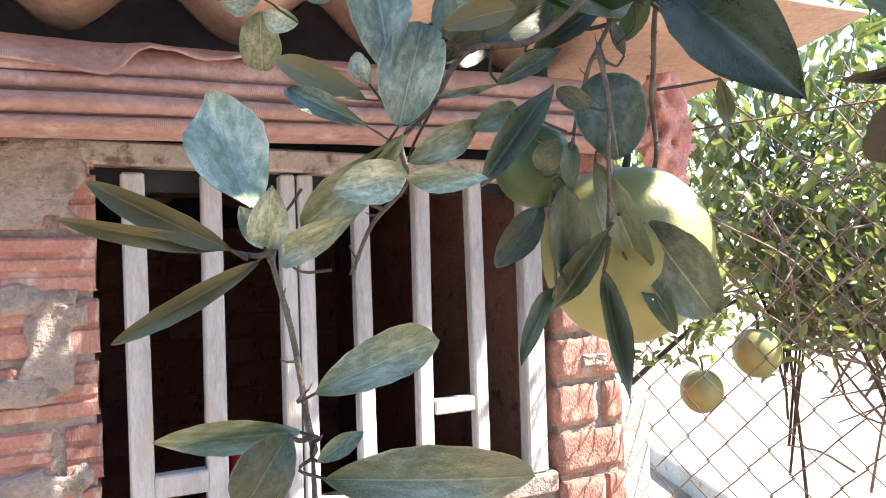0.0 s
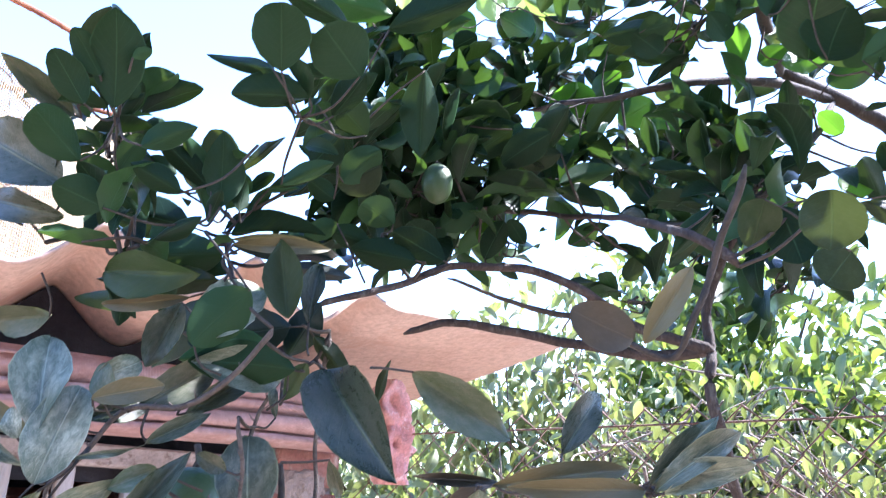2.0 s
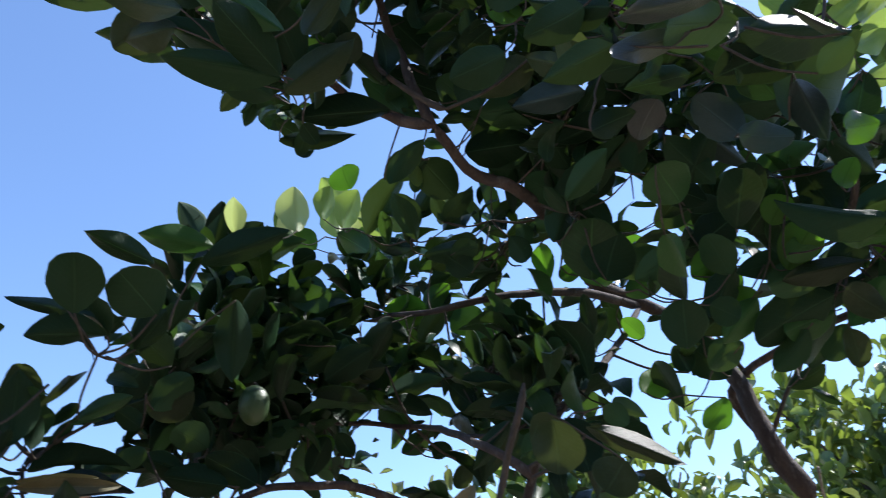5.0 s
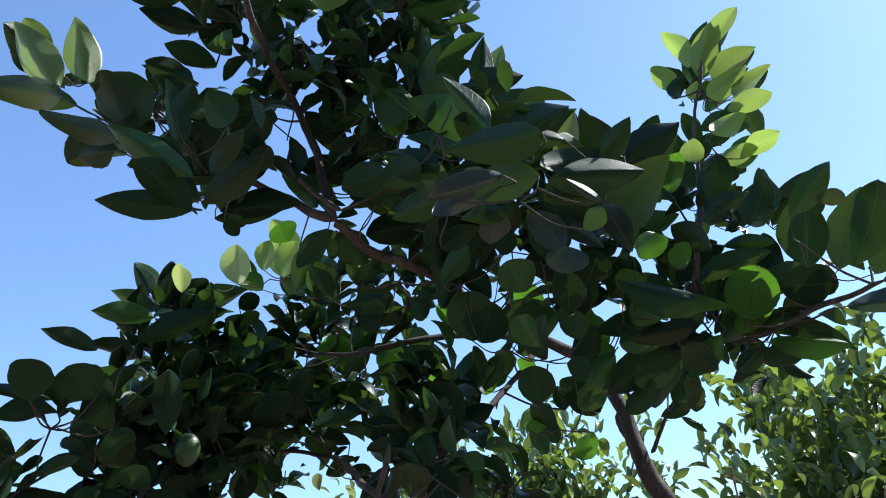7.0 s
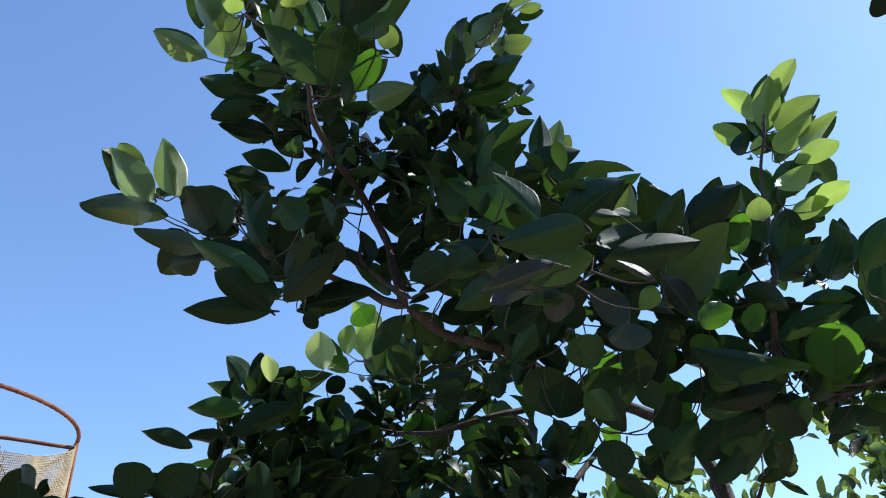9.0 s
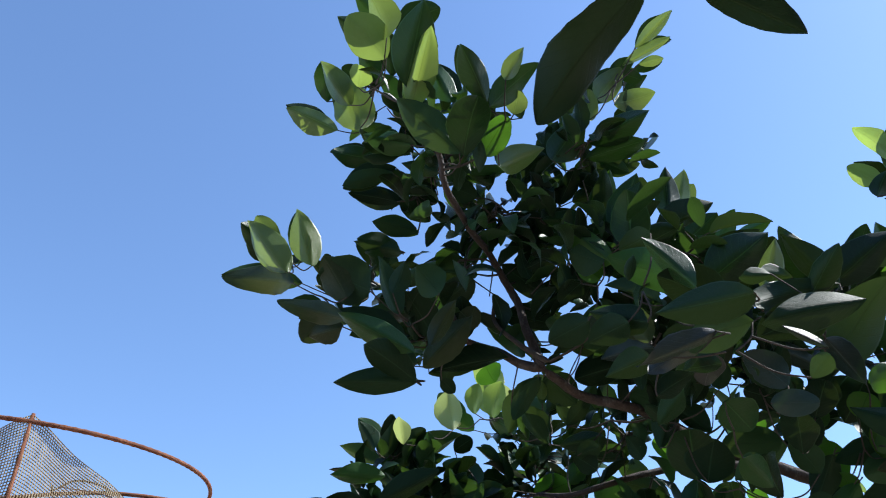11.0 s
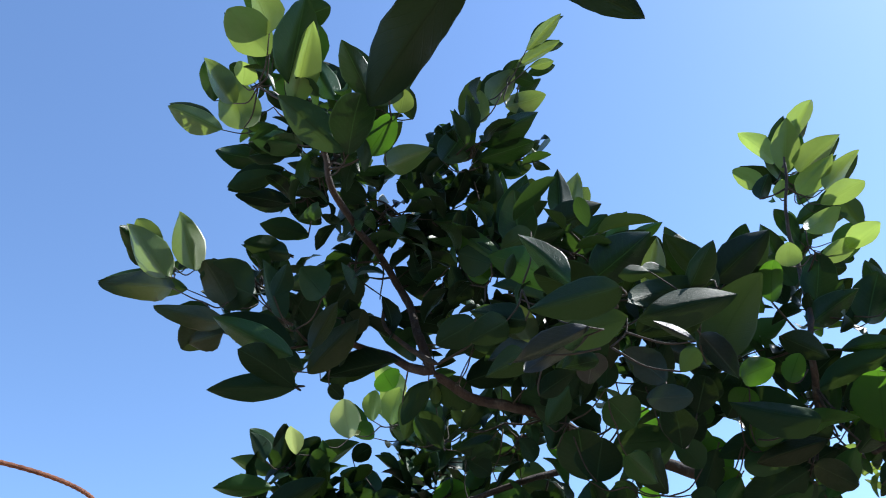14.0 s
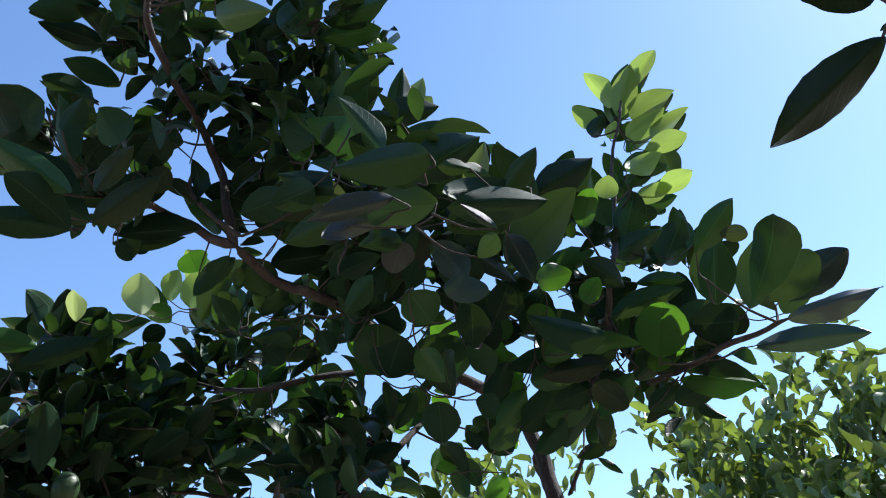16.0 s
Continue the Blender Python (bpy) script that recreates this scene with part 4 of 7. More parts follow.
limb('near', [(-0.013, 0.469, 1.487), (-0.021, 0.475, 1.520), (-0.030, 0.480, 1.567), (-0.036, 0.482, 1.616)], 0.0025, 0.0019)
limb('near', [(0.281, 0.726, 1.878), (0.280, 0.741, 1.830), (0.276, 0.757, 1.766), (0.280, 0.766, 1.705), (0.271, 0.772, 1.654)], 0.0028, 0.0025)
limb('near', [(0.232, 0.711, 1.827), (0.219, 0.720, 1.803), (0.207, 0.728, 1.778), (0.196, 0.740, 1.720)], 0.0025, 0.0019)
limb('near', [(0.192, 0.577, 1.766), (0.199, 0.586, 1.720), (0.199, 0.593, 1.664), (0.199, 0.595, 1.620)], 0.0022, 0.0016)
limb('near', [(0.174, 0.593, 1.700), (0.156, 0.600, 1.656), (0.157, 0.601, 1.612), (0.156, 0.600, 1.572)], 0.0018, 0.0012)
limb('near', [(0.560, 0.342, 1.734), (0.530, 0.369, 1.719), (0.502, 0.389, 1.717), (0.455, 0.419, 1.710), (0.379, 0.454, 1.711)], 0.0020, 0.0012)
limb('near', [(-0.007, 0.609, 1.597), (0.015, 0.612, 1.637), (0.042, 0.612, 1.668), (0.041, 0.608, 1.704), (0.068, 0.604, 1.734), (0.096, 0.597, 1.768), (0.140, 0.593, 1.775), (0.183, 0.579, 1.802), (0.214, 0.557, 1.845)], 0.0019, 0.0031)
limb('twig', [(0.142, 0.736, 1.862), (0.205, 0.742, 1.824), (0.265, 0.734, 1.845), (0.281, 0.724, 1.882)], 0.0018, 0.0026)
limb('twig', [(-0.097, 0.631, 2.038), (-0.084, 0.652, 2.004), (-0.060, 0.667, 1.984), (-0.024, 0.695, 1.948)], 0.0016, 0.0016)
limb('limb', [(0.683, 0.496, 2.044), (0.672, 0.553, 1.952), (0.658, 0.566, 1.898), (0.637, 0.594, 1.850), (0.595, 0.616, 1.870)], 0.0045, 0.0035)
limb('twig', [(1.457, 0.924, 2.175), (1.478, 0.880, 2.231), (1.500, 0.830, 2.295), (1.516, 0.811, 2.315)], 0.0060, 0.0025)
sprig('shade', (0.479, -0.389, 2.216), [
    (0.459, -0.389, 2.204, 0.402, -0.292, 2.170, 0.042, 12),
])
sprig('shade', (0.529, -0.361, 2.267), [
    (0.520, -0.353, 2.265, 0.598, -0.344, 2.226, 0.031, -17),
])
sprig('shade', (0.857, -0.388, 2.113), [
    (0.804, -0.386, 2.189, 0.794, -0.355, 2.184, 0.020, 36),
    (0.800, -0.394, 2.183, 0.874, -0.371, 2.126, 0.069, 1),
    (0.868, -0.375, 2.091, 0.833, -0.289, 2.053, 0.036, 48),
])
sprig('slate', (0.248, 0.695, 1.880), [
    (0.235, 0.700, 1.878, 0.127, 0.739, 1.862, 0.061, 73),
])
sprig('green', (0.250, 0.674, 1.827), [
    (0.236, 0.678, 1.828, 0.122, 0.708, 1.836, 0.054, 55),
])
sprig('slate', (0.232, 0.740, 1.844), [
    (0.236, 0.736, 1.851, 0.267, 0.699, 1.908, 0.039, -41),
])
sprig('dull', (0.258, 0.715, 1.880), [
    (0.263, 0.717, 1.873, 0.310, 0.728, 1.820, 0.027, -58),
])
sprig('slate', (0.149, 0.729, 1.918), [
    (0.142, 0.735, 1.909, 0.089, 0.785, 1.838, 0.046, 47),
])
sprig('moss', (0.329, 0.669, 1.787), [
    (0.330, 0.666, 1.793, 0.339, 0.642, 1.839, 0.011, -17),
])
sprig('dark', (0.167, 0.704, 1.959), [
    (0.154, 0.709, 1.958, 0.039, 0.744, 1.955, 0.052, 72),
])
sprig('moss', (0.171, 0.696, 1.925), [
    (0.155, 0.701, 1.925, 0.022, 0.740, 1.925, 0.035, 75),
])
sprig('dark', (0.171, 0.736, 1.937), [
    (0.161, 0.737, 1.943, 0.071, 0.739, 1.994, 0.041, 79),
])
sprig('slate', (0.148, 0.746, 1.980), [
    (0.162, 0.743, 1.978, 0.279, 0.714, 1.965, 0.031, -60),
])
sprig('grey', (0.212, 0.736, 1.961), [
    (0.222, 0.734, 1.959, 0.302, 0.717, 1.945, 0.020, -74),
])
sprig('dull', (0.232, 0.695, 1.794), [
    (0.235, 0.692, 1.798, 0.254, 0.669, 1.834, 0.024, -47),
])
sprig('dark', (0.128, 0.765, 2.001), [
    (0.113, 0.767, 2.005, -0.006, 0.790, 2.031, 0.054, 73),
])
sprig('dark', (0.434, 0.771, 1.991), [
    (0.425, 0.771, 1.995, 0.358, 0.775, 2.029, 0.044, 69),
])
sprig('dark', (0.401, 0.779, 1.993), [
    (0.390, 0.782, 1.995, 0.304, 0.800, 2.009, 0.044, 71),
])
sprig('moss', (0.085, 0.755, 1.904), [
    (0.075, 0.758, 1.904, -0.005, 0.778, 1.911, 0.025, 74),
])
sprig('slate', (1.446, 0.218, 2.292), [
    (1.449, 0.203, 2.295, 1.476, 0.079, 2.324, 0.066, -61),
])
sprig('grey', (1.433, 0.215, 2.255), [
    (1.443, 0.201, 2.256, 1.522, 0.078, 2.262, 0.048, -93),
])
sprig('slate', (1.521, 0.375, 2.297), [
    (1.534, 0.356, 2.293, 1.641, 0.200, 2.258, 0.051, -66),
])
sprig('lime', (1.325, 0.391, 2.249), [
    (1.323, 0.385, 2.258, 1.314, 0.332, 2.338, 0.094, -33),
])
sprig('dark', (1.259, 0.495, 2.246), [
    (1.247, 0.506, 2.240, 1.151, 0.592, 2.189, 0.083, 50),
])
sprig('dark', (1.263, 0.518, 2.248), [
    (1.261, 0.526, 2.238, 1.238, 0.594, 2.162, 0.069, 26),
])
sprig('moss', (1.235, 0.481, 2.245), [
    (1.243, 0.481, 2.240, 1.307, 0.477, 2.199, 0.051, -52),
])
sprig('green', (1.136, 0.470, 2.368), [
    (1.141, 0.474, 2.359, 1.188, 0.503, 2.286, 0.054, -2),
])
sprig('dark', (1.230, 0.488, 2.313), [
    (1.219, 0.496, 2.311, 1.120, 0.561, 2.292, 0.048, 69),
])
sprig('moss', (1.277, 0.439, 2.273), [
    (1.264, 0.447, 2.271, 1.158, 0.512, 2.258, 0.043, 79),
])
sprig('green', (1.322, 0.447, 2.266), [
    (1.317, 0.456, 2.259, 1.274, 0.523, 2.197, 0.049, 77),
])
sprig('dark', (1.222, 0.543, 2.206), [
    (1.218, 0.550, 2.200, 1.182, 0.604, 2.151, 0.047, 84),
])
sprig('dark', (1.121, 0.547, 2.311), [
    (1.118, 0.554, 2.303, 1.094, 0.615, 2.237, 0.052, 48),
])
sprig('dark', (1.284, 0.429, 2.318), [
    (1.279, 0.436, 2.313, 1.233, 0.494, 2.266, 0.051, 64),
])
sprig('green', (1.159, 0.561, 2.263), [
    (1.155, 0.568, 2.257, 1.119, 0.628, 2.200, 0.049, 66),
])
sprig('moss', (1.271, 0.521, 2.201), [
    (1.274, 0.524, 2.195, 1.298, 0.550, 2.142, 0.044, 36),
])
sprig('dark', (1.252, 0.486, 2.285), [
    (1.240, 0.491, 2.282, 1.144, 0.530, 2.255, 0.060, 70),
])
sprig('dark', (1.341, 0.507, 2.287), [
    (1.329, 0.513, 2.283, 1.234, 0.558, 2.247, 0.057, 68),
])
sprig('green', (1.273, 0.526, 2.229), [
    (1.264, 0.530, 2.226, 1.187, 0.566, 2.198, 0.056, 73),
])
sprig('dark', (1.343, 0.569, 2.240), [
    (1.340, 0.574, 2.234, 1.312, 0.616, 2.186, 0.053, 79),
])
sprig('slate', (0.920, 0.198, 2.324), [
    (0.926, 0.202, 2.317, 0.982, 0.233, 2.263, 0.041, -12),
])
clump((0.397, 1.026, 2.359), 0.141, 0.120, 0.104, 80, 0.090)
clump((0.533, 1.002, 2.246), 0.082, 0.072, 0.049, 40, 0.090)
clump((0.735, 1.134, 2.527), 0.123, 0.120, 0.090, 44, 0.090)
clump((0.386, 0.927, 2.149), 0.090, 0.120, 0.065, 50, 0.090)
clump((0.799, 1.106, 2.379), 0.071, 0.072, 0.045, 25, 0.090)
clump((0.865, 0.799, 2.236), 0.037, 0.072, 0.031, 15, 0.090)
clump((0.336, 1.004, 2.083), 0.042, 0.120, 0.034, 14, 0.090)
clump((1.057, 0.911, 2.087), 0.041, 0.072, 0.035, 5, 0.090)
clump((0.490, 1.026, 2.320), 0.085, 0.120, 0.075, 40, 0.090)
clump((0.033, 0.658, 2.053), 0.037, 0.060, 0.062, 24, 0.070)
clump((0.070, 0.620, 1.933), 0.057, 0.060, 0.017, 12, 0.070)
clump((0.446, 1.107, 2.404), 0.125, 0.072, 0.066, 30, 0.090)
clump((0.714, 1.123, 2.465), 0.129, 0.072, 0.076, 35, 0.090)
clump((0.927, 0.807, 2.238), 0.074, 0.072, 0.050, 20, 0.090)
clump((0.402, 0.908, 2.198), 0.094, 0.120, 0.063, 26, 0.090)
clump((0.630, 0.991, 2.218), 0.113, 0.072, 0.026, 15, 0.090)
clump((0.825, 0.766, 2.425), 0.069, 0.072, 0.056, 20, 0.090)
clump((0.941, 0.506, 2.493), 0.142, 0.120, 0.066, 50, 0.090)
clump((1.170, 0.991, 2.513), 0.100, 0.072, 0.062, 15, 0.090)
clump((1.208, 0.663, 2.464), 0.079, 0.072, 0.046, 17, 0.090)
clump((1.412, 0.670, 2.413), 0.070, 0.120, 0.081, 20, 0.090)
clump((0.703, 0.396, 2.583), 0.089, 0.120, 0.053, 24, 0.090)
clump((0.477, 0.514, 2.643), 0.067, 0.120, 0.096, 20, 0.090)
# Four unseen clumps, added to keep the sun off the near overhead leaves.
clump((2.029, -0.119, 3.358), 0.170, 0.150, 0.110, 50, 0.110)
clump((2.301, -0.005, 3.148), 0.170, 0.150, 0.110, 50, 0.110)
clump((2.387, -0.052, 3.369), 0.170, 0.150, 0.110, 50, 0.110)
clump((1.991, -0.218, 3.046), 0.170, 0.150, 0.110, 50, 0.110)
clump((0.403, 0.395, 2.804), 0.080, 0.120, 0.080, 36, 0.066)
clump((0.529, 0.494, 2.760), 0.083, 0.120, 0.062, 30, 0.066)
clump((0.291, 0.637, 2.702), 0.086, 0.120, 0.048, 26, 0.066)
clump((0.682, 0.375, 2.844), 0.062, 0.120, 0.062, 16, 0.066)
clump((0.419, 0.559, 2.551), 0.078, 0.120, 0.049, 22, 0.066)
clump((0.351, 0.354, 2.886), 0.061, 0.120, 0.051, 16, 0.066)
clump((0.678, 0.488, 2.639), 0.080, 0.120, 0.070, 24, 0.066)
clump((0.827, 0.360, 2.585), 0.062, 0.072, 0.034, 15, 0.066)
clump((0.840, 0.695, 2.112), 0.069, 0.120, 0.039, 24, 0.085)
clump((1.101, 1.002, 2.074), 0.083, 0.120, 0.062, 24, 0.085)
clump((0.837, 0.832, 2.111), 0.051, 0.120, 0.051, 14, 0.085)
clump((0.739, 1.106, 2.278), 0.055, 0.072, 0.025, 10, 0.085)
clump((0.831, 0.901, 2.239), 0.073, 0.120, 0.046, 20, 0.085)
clump((0.538, 1.042, 2.157), 0.082, 0.120, 0.046, 26, 0.085)
clump((1.052, 1.303, 2.411), 0.149, 0.120, 0.062, 12, 0.085)
clump((0.749, 1.409, 2.477), 0.124, 0.120, 0.075, 24, 0.085)
clump((0.882, 0.859, 2.066), 0.061, 0.120, 0.052, 14, 0.085)
clump((0.834, 0.679, 2.056), 0.052, 0.120, 0.045, 14, 0.085)
clump((0.816, 0.992, 2.029), 0.055, 0.120, 0.037, 10, 0.085)
sprig('yellow', (1.035, 0.498, 2.507), [
    (1.035, 0.498, 2.507, 1.064, 0.519, 2.487, 0.016, -11),
])
clump((1.083, 0.533, 2.583), 0.075, 0.072, 0.050, 20, 0.075)
clump((1.330, 0.535, 2.471), 0.098, 0.120, 0.076, 14, 0.075)
clump((0.871, 0.460, 2.576), 0.114, 0.120, 0.057, 30, 0.075)
clump((1.180, 0.468, 2.532), 0.092, 0.120, 0.061, 24, 0.075)
clump((0.810, 0.501, 2.475), 0.100, 0.120, 0.055, 24, 0.075)
clump((0.417, 0.908, 2.171), 0.106, 0.120, 0.073, 50, 0.085)
clump((0.304, 0.954, 2.102), 0.029, 0.072, 0.034, 7, 0.085)
clump((0.484, 1.069, 2.125), 0.083, 0.120, 0.055, 24, 0.085)
clump((0.343, 0.869, 2.198), 0.063, 0.120, 0.047, 24, 0.085)
clump((0.788, 0.444, 2.900), 0.067, 0.120, 0.056, 14, 0.070)
clump((1.534, 0.527, 2.321), 0.082, 0.120, 0.117, 26, 0.075)
clump((1.476, 0.541, 2.400), 0.070, 0.120, 0.058, 12, 0.075)
clump((0.532, 0.473, 2.762), 0.123, 0.120, 0.092, 34, 0.072)
clump((0.437, 0.402, 2.834), 0.092, 0.120, 0.061, 16, 0.072)
clump((0.989, 0.876, 2.220), 0.062, 0.072, 0.041, 10, 0.072)
clump((0.307, 0.822, 2.139), 0.059, 0.120, 0.044, 20, 0.080)
clump((0.531, 1.002, 2.184), 0.071, 0.120, 0.054, 20, 0.080)
clump((0.613, 1.096, 2.137), 0.040, 0.072, 0.029, 7, 0.080)
limb('twig', [(1.433, 0.911, 2.286), (1.397, 0.907, 2.350), (1.360, 0.906, 2.403)], 0.0060, 0.0030)
clump((0.646, 0.504, 2.766), 0.106, 0.120, 0.074, 24, 0.070)
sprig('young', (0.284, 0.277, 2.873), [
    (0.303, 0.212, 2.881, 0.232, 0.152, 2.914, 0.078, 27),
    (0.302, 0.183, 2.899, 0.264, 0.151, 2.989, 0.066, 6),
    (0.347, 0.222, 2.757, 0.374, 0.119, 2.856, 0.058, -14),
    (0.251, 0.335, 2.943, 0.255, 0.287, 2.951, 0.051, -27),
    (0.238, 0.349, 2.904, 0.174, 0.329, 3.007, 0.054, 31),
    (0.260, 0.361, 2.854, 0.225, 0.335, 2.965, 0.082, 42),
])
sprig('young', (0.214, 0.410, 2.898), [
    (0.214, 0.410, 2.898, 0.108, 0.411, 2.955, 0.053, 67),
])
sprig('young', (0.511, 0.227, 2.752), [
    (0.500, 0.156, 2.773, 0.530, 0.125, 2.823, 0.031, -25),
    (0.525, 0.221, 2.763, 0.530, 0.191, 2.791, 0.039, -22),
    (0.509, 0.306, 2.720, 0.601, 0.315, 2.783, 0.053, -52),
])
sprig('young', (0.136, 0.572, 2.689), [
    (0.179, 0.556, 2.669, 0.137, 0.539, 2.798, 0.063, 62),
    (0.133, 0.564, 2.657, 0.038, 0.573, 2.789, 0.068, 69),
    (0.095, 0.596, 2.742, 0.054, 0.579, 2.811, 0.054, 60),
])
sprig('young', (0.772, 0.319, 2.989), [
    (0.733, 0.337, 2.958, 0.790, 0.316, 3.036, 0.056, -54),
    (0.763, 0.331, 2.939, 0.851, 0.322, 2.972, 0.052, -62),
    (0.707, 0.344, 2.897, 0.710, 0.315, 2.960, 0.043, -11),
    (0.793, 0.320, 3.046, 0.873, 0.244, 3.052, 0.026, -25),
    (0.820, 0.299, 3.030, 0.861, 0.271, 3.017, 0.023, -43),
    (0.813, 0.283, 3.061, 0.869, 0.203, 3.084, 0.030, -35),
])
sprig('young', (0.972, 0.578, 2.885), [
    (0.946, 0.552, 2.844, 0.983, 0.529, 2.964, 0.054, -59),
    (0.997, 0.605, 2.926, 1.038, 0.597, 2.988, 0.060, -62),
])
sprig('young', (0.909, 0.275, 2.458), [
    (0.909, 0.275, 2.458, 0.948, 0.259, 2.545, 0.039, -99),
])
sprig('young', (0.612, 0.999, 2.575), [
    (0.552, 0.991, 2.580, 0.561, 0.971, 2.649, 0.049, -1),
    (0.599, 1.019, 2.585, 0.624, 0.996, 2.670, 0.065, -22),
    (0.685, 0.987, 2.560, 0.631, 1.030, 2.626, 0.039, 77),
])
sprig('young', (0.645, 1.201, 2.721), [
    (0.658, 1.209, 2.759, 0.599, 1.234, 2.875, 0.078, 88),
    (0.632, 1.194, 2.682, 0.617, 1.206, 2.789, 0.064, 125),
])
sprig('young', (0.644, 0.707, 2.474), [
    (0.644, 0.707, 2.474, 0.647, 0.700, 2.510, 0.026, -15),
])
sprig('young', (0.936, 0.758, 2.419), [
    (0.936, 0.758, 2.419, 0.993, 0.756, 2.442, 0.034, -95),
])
sprig('green', (0.428, 0.200, 2.740), [
    (0.337, 0.198, 2.791, 0.360, 0.102, 2.903, 0.076, -7),
    (0.416, 0.193, 2.750, 0.372, 0.189, 2.857, 0.041, 57),
    (0.478, 0.189, 2.743, 0.560, 0.152, 2.819, 0.049, -35),
    (0.468, 0.166, 2.727, 0.417, 0.095, 2.779, 0.046, 25),
    (0.439, 0.254, 2.688, 0.451, 0.149, 2.719, 0.076, 4),
])
sprig('green', (0.304, 0.441, 2.900), [
    (0.293, 0.461, 2.876, 0.202, 0.444, 2.875, 0.049, 56),
    (0.357, 0.360, 2.817, 0.265, 0.369, 2.849, 0.051, 60),
    (0.261, 0.503, 3.007, 0.194, 0.433, 3.079, 0.070, 21),
])
sprig('green', (0.361, 0.333, 2.352), [
    (0.361, 0.333, 2.352, 0.244, 0.343, 2.422, 0.043, 63),
])
sprig('green', (0.697, 0.399, 2.820), [
    (0.626, 0.362, 2.799, 0.688, 0.326, 2.885, 0.066, -57),
    (0.707, 0.401, 2.849, 0.802, 0.320, 2.826, 0.048, -46),
    (0.710, 0.376, 2.868, 0.805, 0.279, 2.865, 0.060, -62),
    (0.696, 0.426, 2.706, 0.620, 0.463, 2.737, 0.039, 50),
    (0.747, 0.428, 2.877, 0.810, 0.435, 2.852, 0.035, -35),
])
sprig('green', (0.760, 0.376, 2.605), [
    (0.732, 0.395, 2.648, 0.779, 0.345, 2.761, 0.061, -47),
    (0.732, 0.365, 2.615, 0.771, 0.321, 2.717, 0.063, -42),
    (0.726, 0.317, 2.559, 0.725, 0.284, 2.660, 0.069, -22),
    (0.852, 0.427, 2.596, 0.917, 0.398, 2.661, 0.067, -61),
])
sprig('green', (0.901, 0.490, 2.748), [
    (0.895, 0.484, 2.784, 0.903, 0.458, 2.899, 0.052, -39),
    (0.907, 0.496, 2.711, 0.985, 0.457, 2.774, 0.066, -65),
])
sprig('green', (1.082, 0.628, 2.842), [
    (1.050, 0.616, 2.818, 1.109, 0.583, 2.901, 0.051, -77),
    (1.115, 0.640, 2.866, 1.201, 0.598, 2.889, 0.035, -71),
])
sprig('green', (0.897, 0.308, 2.449), [
    (0.836, 0.316, 2.488, 0.950, 0.277, 2.572, 0.080, -55),
    (0.958, 0.301, 2.410, 0.908, 0.269, 2.442, 0.065, -1),
])
sprig('green', (1.109, 0.371, 2.535), [
    (1.088, 0.368, 2.526, 1.021, 0.346, 2.629, 0.058, 32),
    (1.130, 0.373, 2.543, 1.191, 0.335, 2.654, 0.064, -89),
])
sprig('green', (0.708, 0.122, 2.336), [
    (0.721, 0.156, 2.361, 0.631, 0.193, 2.438, 0.060, 45),
    (0.695, 0.088, 2.311, 0.644, 0.100, 2.399, 0.034, 49),
])
sprig('green', (0.607, 0.606, 2.709), [
    (0.607, 0.606, 2.709, 0.625, 0.507, 2.748, 0.053, -20),
])
sprig('green', (0.436, 0.945, 2.452), [
    (0.436, 0.945, 2.452, 0.435, 0.925, 2.503, 0.029, -21),
])
sprig('green', (1.377, 0.477, 2.862), [
    (1.377, 0.477, 2.862, 1.410, 0.454, 2.921, 0.040, -62),
])
sprig('green', (1.383, 0.416, 2.497), [
    (1.348, 0.424, 2.546, 1.363, 0.379, 2.629, 0.069, -60),
    (1.307, 0.423, 2.489, 1.410, 0.378, 2.543, 0.057, -68),
    (1.435, 0.423, 2.495, 1.480, 0.384, 2.591, 0.076, -68),
    (1.336, 0.410, 2.426, 1.383, 0.333, 2.397, 0.032, -55),
    (1.489, 0.399, 2.528, 1.474, 0.394, 2.626, 0.051, 31),
])
sprig('green', (1.313, 0.225, 2.323), [
    (1.255, 0.178, 2.336, 1.259, 0.082, 2.375, 0.045, -49),
    (1.371, 0.272, 2.310, 1.371, 0.231, 2.427, 0.068, -54),
])
sprig('green', (1.228, 0.082, 2.192), [
    (1.228, 0.082, 2.192, 1.166, -0.039, 2.242, 0.065, -50),
])
sprig('green', (1.404, 0.509, 2.292), [
    (1.370, 0.515, 2.276, 1.424, 0.443, 2.315, 0.061, -45),
    (1.419, 0.509, 2.299, 1.558, 0.384, 2.218, 0.070, -22),
    (1.422, 0.502, 2.302, 1.423, 0.438, 2.412, 0.091, -31),
])
sprig('green', (0.859, 0.395, 2.269), [
    (0.843, 0.369, 2.302, 0.886, 0.390, 2.266, 0.066, -19),
    (0.876, 0.422, 2.235, 0.945, 0.475, 2.212, 0.047, -39),
])
sprig('green', (0.938, 0.576, 2.246), [
    (0.881, 0.607, 2.272, 0.858, 0.543, 2.339, 0.091, -3),
    (0.995, 0.546, 2.221, 0.941, 0.461, 2.260, 0.062, 36),
])
sprig('green', (0.264, 0.574, 2.189), [
    (0.264, 0.574, 2.189, 0.187, 0.546, 2.203, 0.031, 45),
])
sprig('green', (0.335, 0.724, 2.318), [
    (0.335, 0.724, 2.318, 0.234, 0.710, 2.313, 0.042, 52),
])
